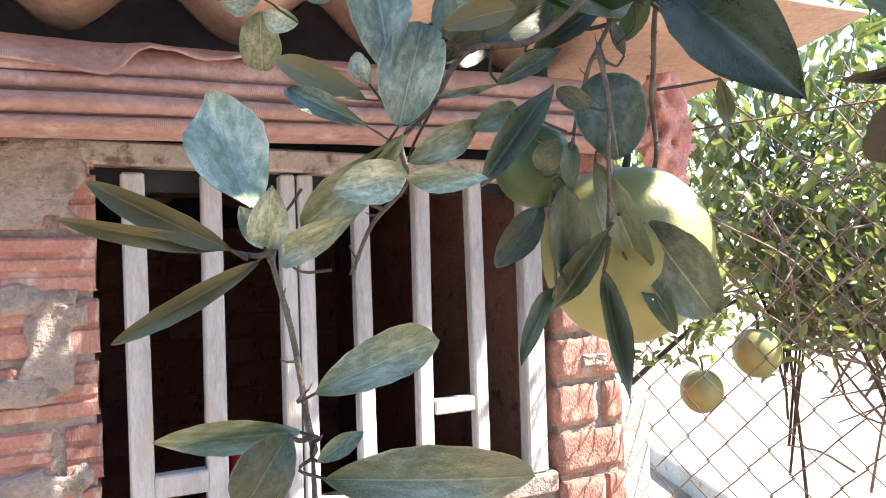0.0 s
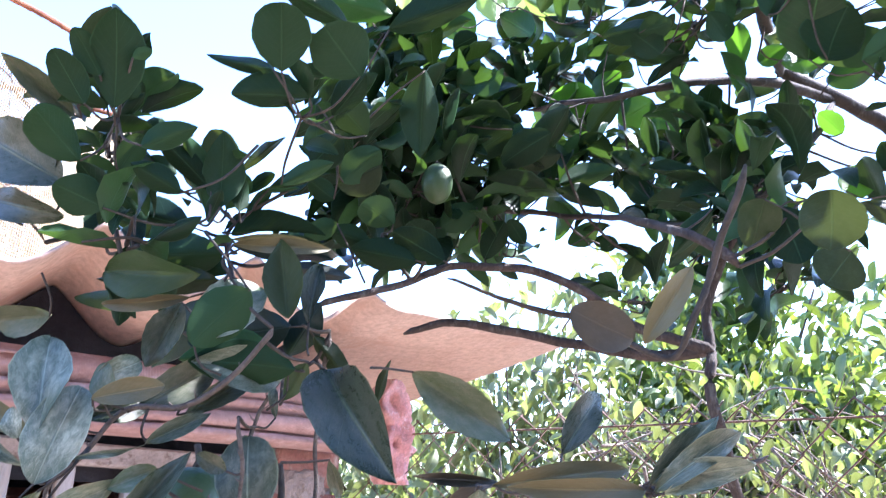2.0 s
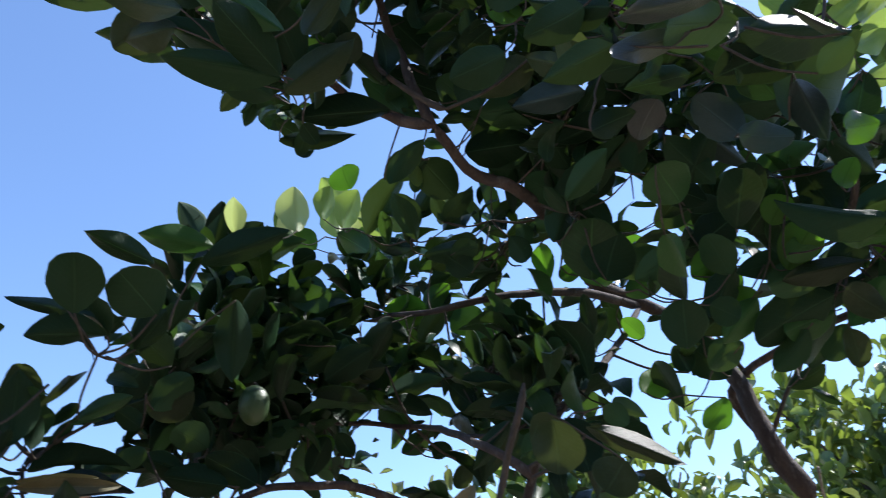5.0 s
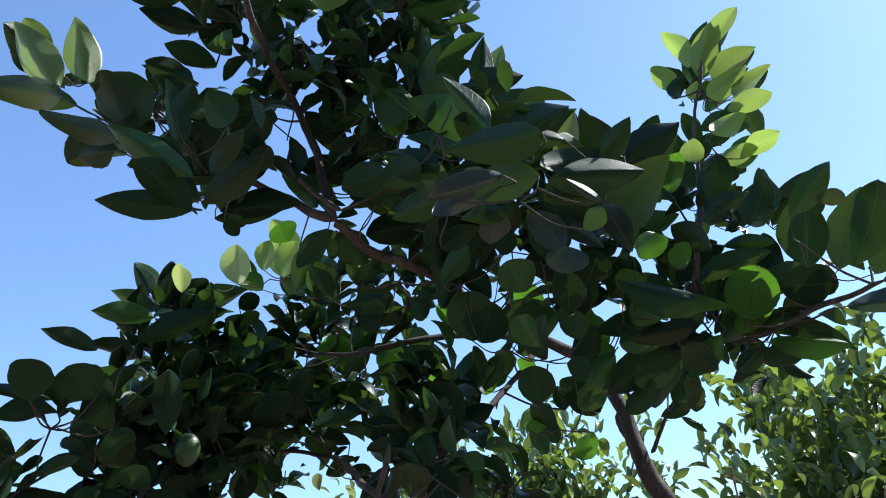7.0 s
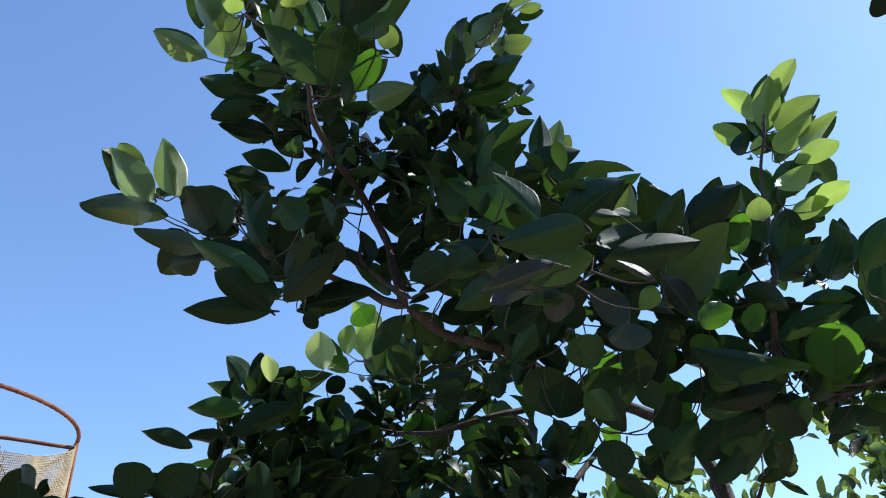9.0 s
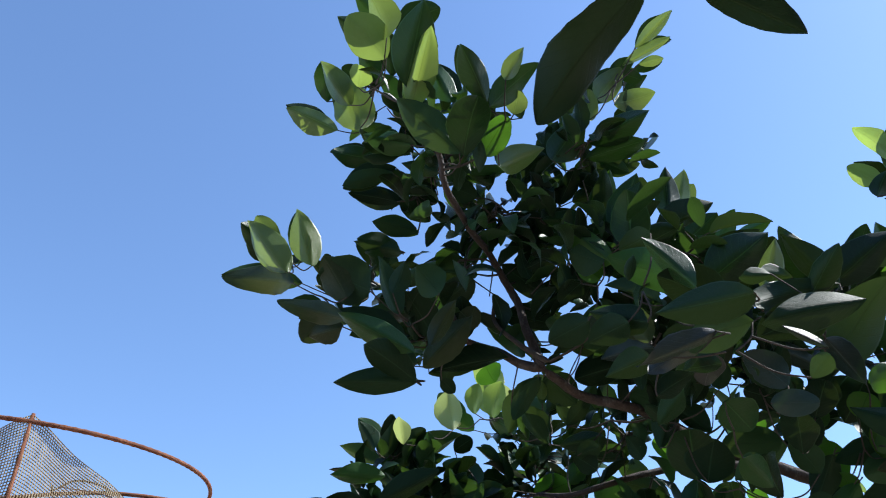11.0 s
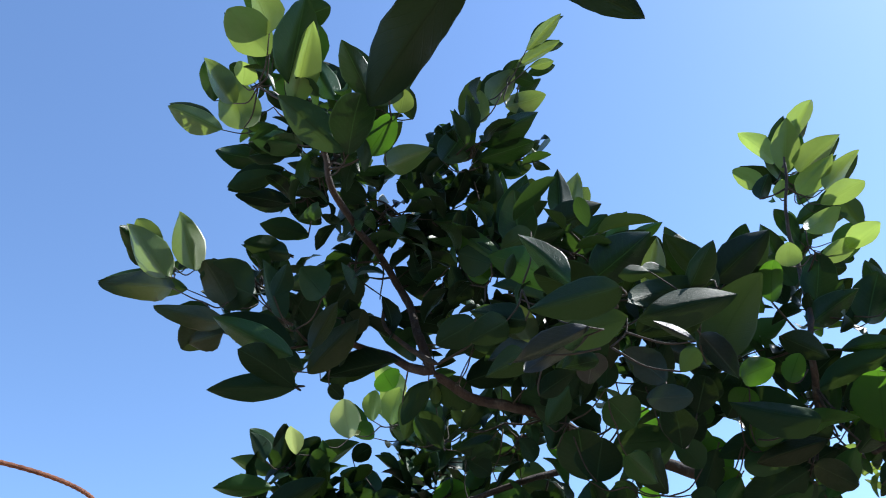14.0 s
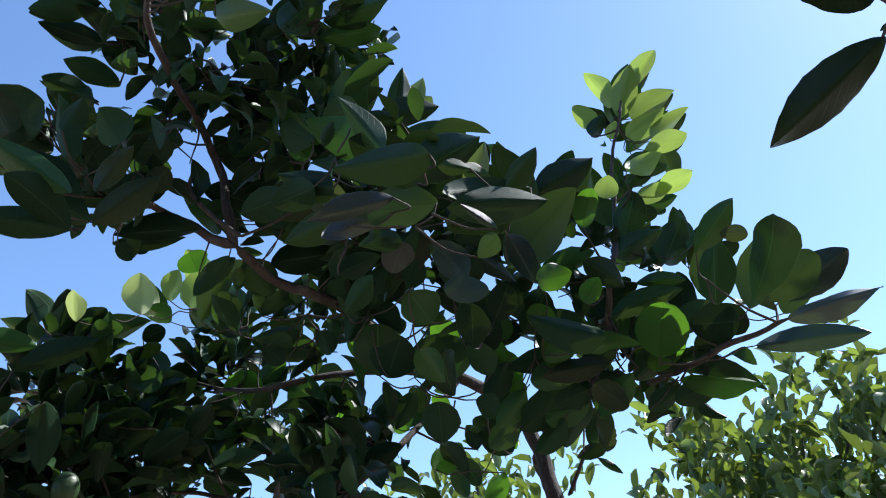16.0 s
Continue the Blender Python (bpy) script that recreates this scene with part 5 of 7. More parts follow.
sprig('green', (0.652, 1.135, 2.606), [
    (0.661, 1.058, 2.562, 0.605, 1.097, 2.624, 0.065, 67),
    (0.575, 1.161, 2.618, 0.522, 1.141, 2.644, 0.050, 39),
    (0.719, 1.184, 2.639, 0.666, 1.167, 2.713, 0.055, 33),
])
sprig('green', (1.074, 0.828, 2.343), [
    (1.069, 0.780, 2.366, 1.155, 0.738, 2.410, 0.055, -69),
    (1.079, 0.876, 2.321, 1.051, 0.817, 2.355, 0.051, -3),
])
sprig('green', (1.138, 0.744, 2.202), [
    (1.138, 0.744, 2.202, 1.117, 0.744, 2.250, 0.042, 34),
])
sprig('green', (1.095, 1.064, 2.363), [
    (1.073, 1.083, 2.371, 1.099, 1.067, 2.461, 0.087, -89),
    (1.118, 1.046, 2.356, 1.140, 1.024, 2.435, 0.064, -77),
])
sprig('green', (0.904, 0.993, 2.346), [
    (0.889, 1.009, 2.333, 0.887, 1.001, 2.393, 0.069, -12),
    (0.935, 0.951, 2.272, 0.888, 0.970, 2.314, 0.079, 25),
    (0.888, 1.019, 2.435, 0.839, 1.069, 2.406, 0.067, 64),
])
sprig('green', (0.572, 0.991, 2.084), [
    (0.572, 0.991, 2.084, 0.534, 0.952, 2.108, 0.037, 37),
])
sprig('green', (1.149, 0.465, 2.337), [
    (1.144, 0.438, 2.391, 1.150, 0.539, 2.357, 0.069, 51),
    (1.154, 0.491, 2.283, 1.199, 0.457, 2.304, 0.042, -57),
])
sprig('green', (1.011, 0.297, 2.397), [
    (1.011, 0.297, 2.397, 0.950, 0.277, 2.440, 0.066, 11),
])
sprig('green', (1.127, 0.630, 2.395), [
    (1.127, 0.630, 2.395, 1.144, 0.571, 2.405, 0.058, -55),
])
sprig('green', (1.464, 0.797, 2.221), [
    (1.464, 0.797, 2.221, 1.511, 0.781, 2.184, 0.017, -65),
])
sprig('green', (0.838, 0.386, 3.125), [
    (0.858, 0.362, 3.169, 0.920, 0.280, 3.198, 0.037, -8),
    (0.873, 0.364, 3.181, 0.929, 0.329, 3.164, 0.028, -32),
    (0.868, 0.417, 3.159, 0.920, 0.375, 3.147, 0.030, -33),
    (0.805, 0.359, 3.073, 0.854, 0.365, 3.062, 0.032, -25),
    (0.850, 0.460, 3.120, 0.899, 0.418, 3.150, 0.030, -32),
    (0.773, 0.353, 3.044, 0.820, 0.304, 3.058, 0.037, -28),
])
sprig('green', (1.562, 0.549, 2.984), [
    (1.537, 0.533, 3.044, 1.562, 0.395, 3.124, 0.056, -30),
    (1.526, 0.531, 3.038, 1.527, 0.447, 3.124, 0.058, -24),
    (1.549, 0.545, 3.020, 1.555, 0.454, 3.064, 0.044, -27),
    (1.535, 0.549, 2.990, 1.478, 0.497, 3.057, 0.044, -5),
    (1.572, 0.539, 2.991, 1.623, 0.423, 3.030, 0.058, -38),
    (1.539, 0.573, 2.973, 1.572, 0.513, 2.999, 0.038, -39),
    (1.578, 0.554, 2.969, 1.602, 0.497, 3.023, 0.044, -39),
    (1.573, 0.579, 2.951, 1.641, 0.468, 3.019, 0.051, -42),
    (1.622, 0.524, 2.956, 1.670, 0.443, 2.996, 0.046, -42),
    (1.586, 0.563, 2.912, 1.647, 0.458, 2.909, 0.054, -44),
])
sprig('green', (1.593, 0.635, 2.866), [
    (1.635, 0.602, 2.854, 1.710, 0.531, 2.860, 0.044, -47),
    (1.629, 0.642, 2.855, 1.684, 0.613, 2.811, 0.044, -44),
    (1.616, 0.637, 2.822, 1.690, 0.567, 2.832, 0.051, -48),
    (1.605, 0.604, 2.904, 1.667, 0.533, 2.902, 0.044, -45),
    (1.595, 0.634, 2.887, 1.634, 0.562, 2.898, 0.046, -43),
    (1.570, 0.627, 2.875, 1.520, 0.603, 2.955, 0.046, 8),
    (1.572, 0.613, 2.920, 1.622, 0.528, 2.913, 0.051, -44),
    (1.560, 0.661, 2.843, 1.588, 0.602, 2.880, 0.046, -42),
    (1.557, 0.698, 2.834, 1.489, 0.633, 2.930, 0.054, -3),
])
sprig('green', (0.266, 0.440, 3.074), [
    (0.184, 0.461, 3.038, 0.171, 0.382, 3.076, 0.049, 3),
    (0.234, 0.482, 3.048, 0.199, 0.452, 3.059, 0.039, 24),
    (0.262, 0.435, 3.077, 0.211, 0.417, 3.105, 0.043, 29),
    (0.295, 0.455, 3.092, 0.248, 0.379, 3.131, 0.047, 12),
    (0.321, 0.421, 3.089, 0.310, 0.339, 3.137, 0.047, -4),
    (0.303, 0.386, 3.103, 0.198, 0.334, 3.167, 0.064, 25),
])
sprig('green', (0.343, 0.382, 3.106), [
    (0.307, 0.342, 3.140, 0.234, 0.288, 3.182, 0.051, 20),
    (0.322, 0.324, 3.126, 0.412, 0.284, 3.151, 0.066, -23),
    (0.370, 0.376, 3.110, 0.358, 0.309, 3.156, 0.047, -4),
    (0.370, 0.410, 3.095, 0.384, 0.322, 3.143, 0.077, 1),
    (0.344, 0.459, 3.059, 0.296, 0.418, 3.085, 0.043, 20),
])
sprig('green', (0.419, 0.453, 3.061), [
    (0.419, 0.453, 3.061, 0.376, 0.389, 3.118, 0.059, 10),
])
sprig('green', (0.114, 0.669, 2.758), [
    (0.119, 0.673, 2.748, 0.024, 0.578, 2.788, 0.063, 34),
    (0.147, 0.674, 2.771, 0.129, 0.623, 2.865, 0.059, 14),
    (0.074, 0.661, 2.754, 0.037, 0.619, 2.782, 0.042, 31),
])
sprig('green', (0.566, 1.265, 2.668), [
    (0.566, 1.265, 2.668, 0.494, 1.228, 2.756, 0.067, 40),
])
sprig('green', (1.470, 1.402, 2.322), [
    (1.491, 1.404, 2.339, 1.445, 1.400, 2.417, 0.058, 47),
    (1.449, 1.400, 2.304, 1.402, 1.395, 2.381, 0.052, 47),
])
sprig('dark', (0.419, 0.301, 2.716), [
    (0.432, 0.249, 2.690, 0.321, 0.203, 2.764, 0.063, 38),
    (0.407, 0.353, 2.743, 0.339, 0.373, 2.782, 0.029, 51),
])
sprig('dark', (0.376, 0.504, 2.826), [
    (0.334, 0.458, 2.852, 0.231, 0.473, 2.800, 0.053, 36),
    (0.329, 0.458, 2.835, 0.229, 0.465, 2.801, 0.039, 38),
    (0.364, 0.448, 2.890, 0.263, 0.427, 2.884, 0.049, 35),
    (0.340, 0.504, 2.801, 0.241, 0.510, 2.823, 0.037, 40),
    (0.351, 0.507, 2.804, 0.239, 0.535, 2.846, 0.049, 54),
    (0.422, 0.530, 2.825, 0.369, 0.487, 2.848, 0.055, 46),
    (0.437, 0.472, 2.931, 0.366, 0.418, 2.958, 0.047, 23),
    (0.410, 0.548, 2.791, 0.348, 0.503, 2.806, 0.049, 33),
    (0.386, 0.555, 2.770, 0.291, 0.524, 2.764, 0.046, 50),
    (0.386, 0.560, 2.766, 0.292, 0.537, 2.770, 0.036, 40),
])
sprig('dark', (0.350, 0.563, 2.720), [
    (0.350, 0.546, 2.709, 0.254, 0.593, 2.766, 0.041, 59),
    (0.350, 0.581, 2.731, 0.262, 0.552, 2.739, 0.049, 40),
])
sprig('dark', (0.516, 0.457, 2.821), [
    (0.488, 0.426, 2.753, 0.439, 0.404, 2.756, 0.045, 40),
    (0.494, 0.432, 2.872, 0.557, 0.365, 2.907, 0.044, -25),
    (0.551, 0.442, 2.857, 0.633, 0.413, 2.868, 0.044, -36),
    (0.479, 0.438, 2.894, 0.505, 0.347, 2.945, 0.075, -8),
    (0.567, 0.548, 2.730, 0.655, 0.518, 2.734, 0.044, -42),
])
sprig('dark', (0.367, 0.480, 2.493), [
    (0.292, 0.472, 2.557, 0.199, 0.485, 2.608, 0.092, 50),
    (0.343, 0.455, 2.498, 0.304, 0.452, 2.620, 0.044, 54),
    (0.329, 0.380, 2.489, 0.347, 0.360, 2.540, 0.038, -54),
    (0.373, 0.544, 2.487, 0.220, 0.538, 2.550, 0.052, 32),
    (0.408, 0.517, 2.493, 0.355, 0.470, 2.555, 0.062, 18),
    (0.408, 0.397, 2.504, 0.368, 0.396, 2.559, 0.059, 52),
    (0.402, 0.532, 2.465, 0.474, 0.511, 2.556, 0.058, -48),
    (0.382, 0.544, 2.453, 0.289, 0.534, 2.490, 0.053, 51),
])
sprig('dark', (0.369, 0.374, 2.325), [
    (0.367, 0.369, 2.321, 0.286, 0.311, 2.349, 0.050, 33),
    (0.371, 0.379, 2.330, 0.243, 0.375, 2.320, 0.042, 60),
])
sprig('dark', (0.442, 0.710, 2.596), [
    (0.419, 0.727, 2.536, 0.544, 0.707, 2.563, 0.035, -66),
    (0.457, 0.674, 2.528, 0.447, 0.702, 2.490, 0.028, 19),
    (0.413, 0.648, 2.582, 0.336, 0.655, 2.566, 0.047, 38),
    (0.353, 0.659, 2.590, 0.256, 0.665, 2.581, 0.034, 24),
    (0.474, 0.778, 2.615, 0.468, 0.791, 2.562, 0.036, 42),
    (0.518, 0.720, 2.603, 0.498, 0.741, 2.592, 0.023, 33),
    (0.442, 0.622, 2.599, 0.257, 0.626, 2.560, 0.065, 25),
    (0.409, 0.762, 2.669, 0.424, 0.794, 2.613, 0.066, -8),
    (0.495, 0.797, 2.642, 0.504, 0.831, 2.632, 0.027, 1),
])
sprig('dark', (0.651, 0.591, 2.614), [
    (0.679, 0.599, 2.631, 0.585, 0.684, 2.647, 0.053, 60),
    (0.657, 0.581, 2.681, 0.748, 0.606, 2.641, 0.049, -36),
    (0.623, 0.615, 2.651, 0.697, 0.576, 2.649, 0.039, -46),
    (0.669, 0.587, 2.568, 0.551, 0.590, 2.592, 0.055, 32),
    (0.646, 0.537, 2.658, 0.693, 0.524, 2.614, 0.063, -32),
    (0.610, 0.591, 2.549, 0.554, 0.575, 2.541, 0.040, 46),
    (0.666, 0.548, 2.529, 0.626, 0.539, 2.553, 0.065, -1),
    (0.588, 0.663, 2.602, 0.685, 0.624, 2.627, 0.041, -48),
    (0.587, 0.564, 2.698, 0.693, 0.555, 2.718, 0.049, -45),
    (0.786, 0.624, 2.573, 0.741, 0.680, 2.561, 0.068, 53),
])
sprig('dark', (0.809, 0.455, 2.638), [
    (0.811, 0.399, 2.668, 0.936, 0.383, 2.733, 0.057, -38),
    (0.786, 0.457, 2.708, 0.805, 0.376, 2.782, 0.063, -19),
    (0.738, 0.442, 2.710, 0.724, 0.354, 2.779, 0.040, -1),
    (0.919, 0.397, 2.668, 1.025, 0.355, 2.665, 0.039, -7),
    (0.751, 0.492, 2.667, 0.674, 0.484, 2.748, 0.057, 38),
    (0.874, 0.457, 2.596, 0.781, 0.430, 2.676, 0.043, 29),
    (0.894, 0.450, 2.597, 1.005, 0.371, 2.659, 0.071, -47),
    (0.729, 0.490, 2.672, 0.882, 0.501, 2.616, 0.069, -38),
    (0.818, 0.461, 2.538, 0.761, 0.485, 2.584, 0.047, 37),
    (0.768, 0.501, 2.554, 0.691, 0.554, 2.554, 0.047, 39),
])
sprig('dark', (0.678, 0.379, 2.520), [
    (0.687, 0.354, 2.552, 0.637, 0.375, 2.589, 0.063, 67),
    (0.666, 0.426, 2.559, 0.639, 0.479, 2.550, 0.044, 22),
    (0.648, 0.368, 2.442, 0.593, 0.425, 2.434, 0.056, 55),
    (0.642, 0.454, 2.624, 0.657, 0.460, 2.556, 0.038, -33),
    (0.746, 0.291, 2.424, 0.681, 0.356, 2.505, 0.035, 34),
])
sprig('dark', (0.663, 0.173, 2.364), [
    (0.690, 0.163, 2.460, 0.656, 0.207, 2.462, 0.045, 60),
    (0.639, 0.185, 2.321, 0.598, 0.241, 2.321, 0.046, 51),
    (0.660, 0.171, 2.312, 0.600, 0.224, 2.362, 0.045, 73),
])
sprig('dark', (0.725, 0.047, 2.264), [
    (0.702, -0.018, 2.230, 0.625, 0.069, 2.258, 0.049, 66),
    (0.748, 0.111, 2.298, 0.662, 0.118, 2.350, 0.066, 36),
])
sprig('dark', (0.934, 0.187, 2.360), [
    (0.959, 0.139, 2.343, 0.810, 0.156, 2.308, 0.054, 67),
    (0.907, 0.154, 2.324, 0.856, 0.250, 2.345, 0.067, 42),
    (0.977, 0.195, 2.409, 0.826, 0.197, 2.366, 0.043, 58),
    (0.948, 0.246, 2.296, 1.046, 0.179, 2.413, 0.085, -64),
    (0.878, 0.201, 2.426, 0.826, 0.201, 2.416, 0.026, 57),
])
sprig('dark', (0.967, 0.335, 2.461), [
    (0.947, 0.253, 2.460, 0.886, 0.235, 2.455, 0.028, 42),
    (0.967, 0.330, 2.534, 0.966, 0.290, 2.575, 0.037, -17),
    (1.017, 0.368, 2.433, 1.066, 0.373, 2.406, 0.020, -37),
    (0.846, 0.330, 2.398, 0.808, 0.360, 2.359, 0.044, 94),
    (1.075, 0.323, 2.495, 0.993, 0.305, 2.591, 0.051, 23),
    (0.948, 0.404, 2.448, 1.106, 0.327, 2.456, 0.075, -52),
])
sprig('dark', (0.654, 0.508, 2.804), [
    (0.640, 0.485, 2.759, 0.568, 0.541, 2.754, 0.057, 42),
    (0.655, 0.513, 2.743, 0.759, 0.520, 2.733, 0.047, -39),
    (0.626, 0.523, 2.767, 0.720, 0.500, 2.792, 0.049, -42),
    (0.700, 0.495, 2.819, 0.780, 0.472, 2.829, 0.045, -40),
    (0.675, 0.530, 2.852, 0.606, 0.577, 2.831, 0.053, 37),
    (0.632, 0.466, 2.874, 0.657, 0.380, 2.932, 0.049, -13),
    (0.759, 0.535, 2.776, 0.841, 0.499, 2.806, 0.047, -43),
    (0.578, 0.501, 2.874, 0.675, 0.446, 2.901, 0.049, -35),
    (0.553, 0.561, 2.697, 0.644, 0.565, 2.615, 0.054, -45),
    (0.717, 0.470, 2.877, 0.793, 0.415, 2.869, 0.043, -37),
])
sprig('dark', (0.678, 0.842, 2.458), [
    (0.605, 0.874, 2.478, 0.641, 0.749, 2.534, 0.061, -5),
    (0.699, 0.864, 2.502, 0.618, 0.895, 2.592, 0.061, 77),
    (0.690, 0.832, 2.503, 0.729, 0.806, 2.588, 0.049, -77),
    (0.717, 0.877, 2.452, 0.793, 0.801, 2.441, 0.044, -72),
    (0.611, 0.977, 2.395, 0.528, 0.997, 2.353, 0.074, 55),
    (0.743, 0.839, 2.488, 0.792, 0.802, 2.574, 0.045, -76),
    (0.663, 0.764, 2.407, 0.598, 0.689, 2.439, 0.039, 18),
    (0.662, 0.752, 2.426, 0.615, 0.731, 2.468, 0.040, 26),
    (0.743, 0.913, 2.451, 0.798, 0.816, 2.464, 0.063, -52),
    (0.648, 0.726, 2.475, 0.649, 0.706, 2.503, 0.024, -12),
])
sprig('dark', (0.365, 1.001, 2.475), [
    (0.363, 0.998, 2.476, 0.353, 0.932, 2.545, 0.050, 22),
    (0.372, 1.000, 2.471, 0.428, 0.927, 2.508, 0.048, -26),
    (0.352, 0.985, 2.469, 0.357, 0.935, 2.547, 0.046, -6),
    (0.380, 0.982, 2.478, 0.431, 0.947, 2.518, 0.044, -50),
    (0.341, 0.994, 2.488, 0.280, 0.947, 2.540, 0.046, 37),
    (0.334, 1.012, 2.466, 0.239, 1.019, 2.506, 0.044, 48),
    (0.354, 1.036, 2.441, 0.522, 0.998, 2.530, 0.080, -38),
    (0.318, 0.906, 2.448, 0.282, 0.920, 2.521, 0.040, 77),
    (0.473, 1.091, 2.535, 0.457, 1.085, 2.567, 0.035, 23),
])
sprig('dark', (1.304, 0.115, 2.222), [
    (1.304, 0.115, 2.222, 1.304, 0.019, 2.245, 0.058, -57),
])
sprig('dark', (1.157, 0.317, 2.242), [
    (1.157, 0.317, 2.242, 1.075, 0.409, 2.321, 0.064, 99),
])
sprig('dark', (1.350, 0.463, 2.318), [
    (1.329, 0.506, 2.290, 1.371, 0.571, 2.234, 0.053, 25),
    (1.350, 0.472, 2.337, 1.387, 0.425, 2.383, 0.043, -58),
    (1.371, 0.498, 2.209, 1.431, 0.458, 2.243, 0.043, -68),
    (1.299, 0.463, 2.375, 1.386, 0.348, 2.387, 0.050, -53),
    (1.284, 0.492, 2.389, 1.356, 0.427, 2.439, 0.057, -56),
    (1.404, 0.460, 2.213, 1.465, 0.405, 2.230, 0.049, -64),
    (1.397, 0.418, 2.334, 1.444, 0.342, 2.361, 0.055, -56),
    (1.440, 0.412, 2.309, 1.473, 0.349, 2.310, 0.043, -59),
    (1.243, 0.548, 2.407, 1.143, 0.584, 2.450, 0.067, 50),
    (1.385, 0.359, 2.317, 1.418, 0.277, 2.287, 0.078, -71),
])
sprig('dark', (0.985, 0.401, 2.266), [
    (0.941, 0.366, 2.219, 0.903, 0.291, 2.250, 0.055, -17),
    (1.028, 0.437, 2.313, 1.026, 0.374, 2.349, 0.053, -33),
])
sprig('dark', (1.092, 0.380, 2.491), [
    (1.088, 0.345, 2.523, 1.200, 0.297, 2.609, 0.070, -64),
    (1.100, 0.381, 2.544, 1.068, 0.404, 2.698, 0.058, 82),
    (0.986, 0.419, 2.465, 1.051, 0.421, 2.426, 0.031, -22),
    (1.194, 0.374, 2.430, 1.284, 0.386, 2.396, 0.051, -35),
])
sprig('dark', (0.753, 0.140, 2.253), [
    (0.787, 0.139, 2.298, 0.691, 0.138, 2.259, 0.059, 47),
    (0.814, 0.101, 2.196, 0.820, 0.062, 2.204, 0.027, -46),
    (0.659, 0.179, 2.265, 0.617, 0.251, 2.273, 0.041, 50),
])
sprig('dark', (0.721, 0.304, 2.320), [
    (0.711, 0.312, 2.278, 0.769, 0.296, 2.310, 0.036, -57),
    (0.732, 0.297, 2.361, 0.777, 0.277, 2.370, 0.036, -34),
])
sprig('dark', (0.847, 0.558, 2.356), [
    (0.784, 0.493, 2.320, 0.797, 0.399, 2.342, 0.040, -36),
    (0.794, 0.505, 2.436, 0.905, 0.450, 2.472, 0.045, -28),
    (0.825, 0.606, 2.330, 0.872, 0.525, 2.459, 0.055, -37),
    (0.858, 0.582, 2.386, 0.879, 0.456, 2.435, 0.047, -32),
    (0.901, 0.482, 2.386, 0.905, 0.461, 2.434, 0.044, -25),
    (0.780, 0.587, 2.429, 0.861, 0.593, 2.406, 0.055, -48),
    (0.888, 0.582, 2.258, 0.902, 0.547, 2.324, 0.088, -34),
    (0.878, 0.611, 2.316, 0.940, 0.585, 2.286, 0.046, -48),
    (0.914, 0.576, 2.347, 0.851, 0.578, 2.404, 0.046, 34),
])
sprig('dark', (0.048, 0.585, 2.049), [
    (0.048, 0.600, 2.114, 0.071, 0.553, 2.128, 0.019, -30),
    (0.032, 0.667, 2.097, 0.094, 0.591, 2.108, 0.038, -20),
    (0.040, 0.523, 2.058, 0.017, 0.499, 2.089, 0.026, 42),
    (0.068, 0.507, 2.072, 0.084, 0.503, 2.080, 0.012, -43),
    (0.054, 0.535, 2.033, 0.055, 0.471, 2.098, 0.049, 3),
    (0.047, 0.634, 2.010, 0.069, 0.614, 2.047, 0.027, -25),
    (0.031, 0.525, 2.029, 0.006, 0.492, 2.061, 0.031, 43),
    (0.025, 0.574, 1.994, -0.005, 0.513, 2.014, 0.041, 56),
    (0.080, 0.546, 2.004, 0.128, 0.543, 2.029, 0.027, -55),
    (0.056, 0.743, 2.080, 0.089, 0.753, 2.065, 0.021, -61),
])
sprig('dark', (0.153, 0.743, 2.019), [
    (0.120, 0.754, 2.050, 0.085, 0.769, 2.096, 0.028, 81),
    (0.150, 0.756, 2.028, 0.169, 0.714, 2.061, 0.031, -27),
    (0.151, 0.768, 2.007, 0.173, 0.746, 2.023, 0.012, -45),
    (0.172, 0.751, 2.013, 0.200, 0.707, 2.045, 0.016, -33),
    (0.160, 0.743, 1.994, 0.270, 0.741, 2.002, 0.038, -26),
    (0.059, 0.775, 2.009, 0.009, 0.762, 2.052, 0.040, 74),
    (0.196, 0.715, 2.042, 0.233, 0.716, 2.049, 0.014, -52),
    (0.198, 0.712, 2.044, 0.263, 0.686, 2.066, 0.020, -48),
    (0.192, 0.785, 2.003, 0.269, 0.786, 2.007, 0.016, -58),
    (0.133, 0.675, 1.994, 0.107, 0.624, 2.057, 0.029, 14),
])
sprig('dark', (0.024, 0.780, 2.024), [
    (0.024, 0.780, 2.024, -0.012, 0.727, 2.066, 0.043, 25),
])
sprig('dark', (0.223, 0.573, 2.068), [
    (0.199, 0.515, 2.085, 0.193, 0.460, 2.123, 0.056, 4),
    (0.191, 0.533, 2.097, 0.124, 0.570, 2.124, 0.017, 71),
    (0.230, 0.565, 2.088, 0.154, 0.548, 2.071, 0.038, 39),
    (0.276, 0.531, 2.101, 0.234, 0.487, 2.123, 0.062, 36),
    (0.258, 0.607, 2.093, 0.285, 0.556, 2.121, 0.033, -20),
    (0.210, 0.638, 2.020, 0.263, 0.612, 2.041, 0.022, -50),
    (0.119, 0.562, 1.968, 0.073, 0.548, 1.987, 0.026, 59),
    (0.299, 0.635, 2.089, 0.257, 0.601, 2.107, 0.042, 28),
])
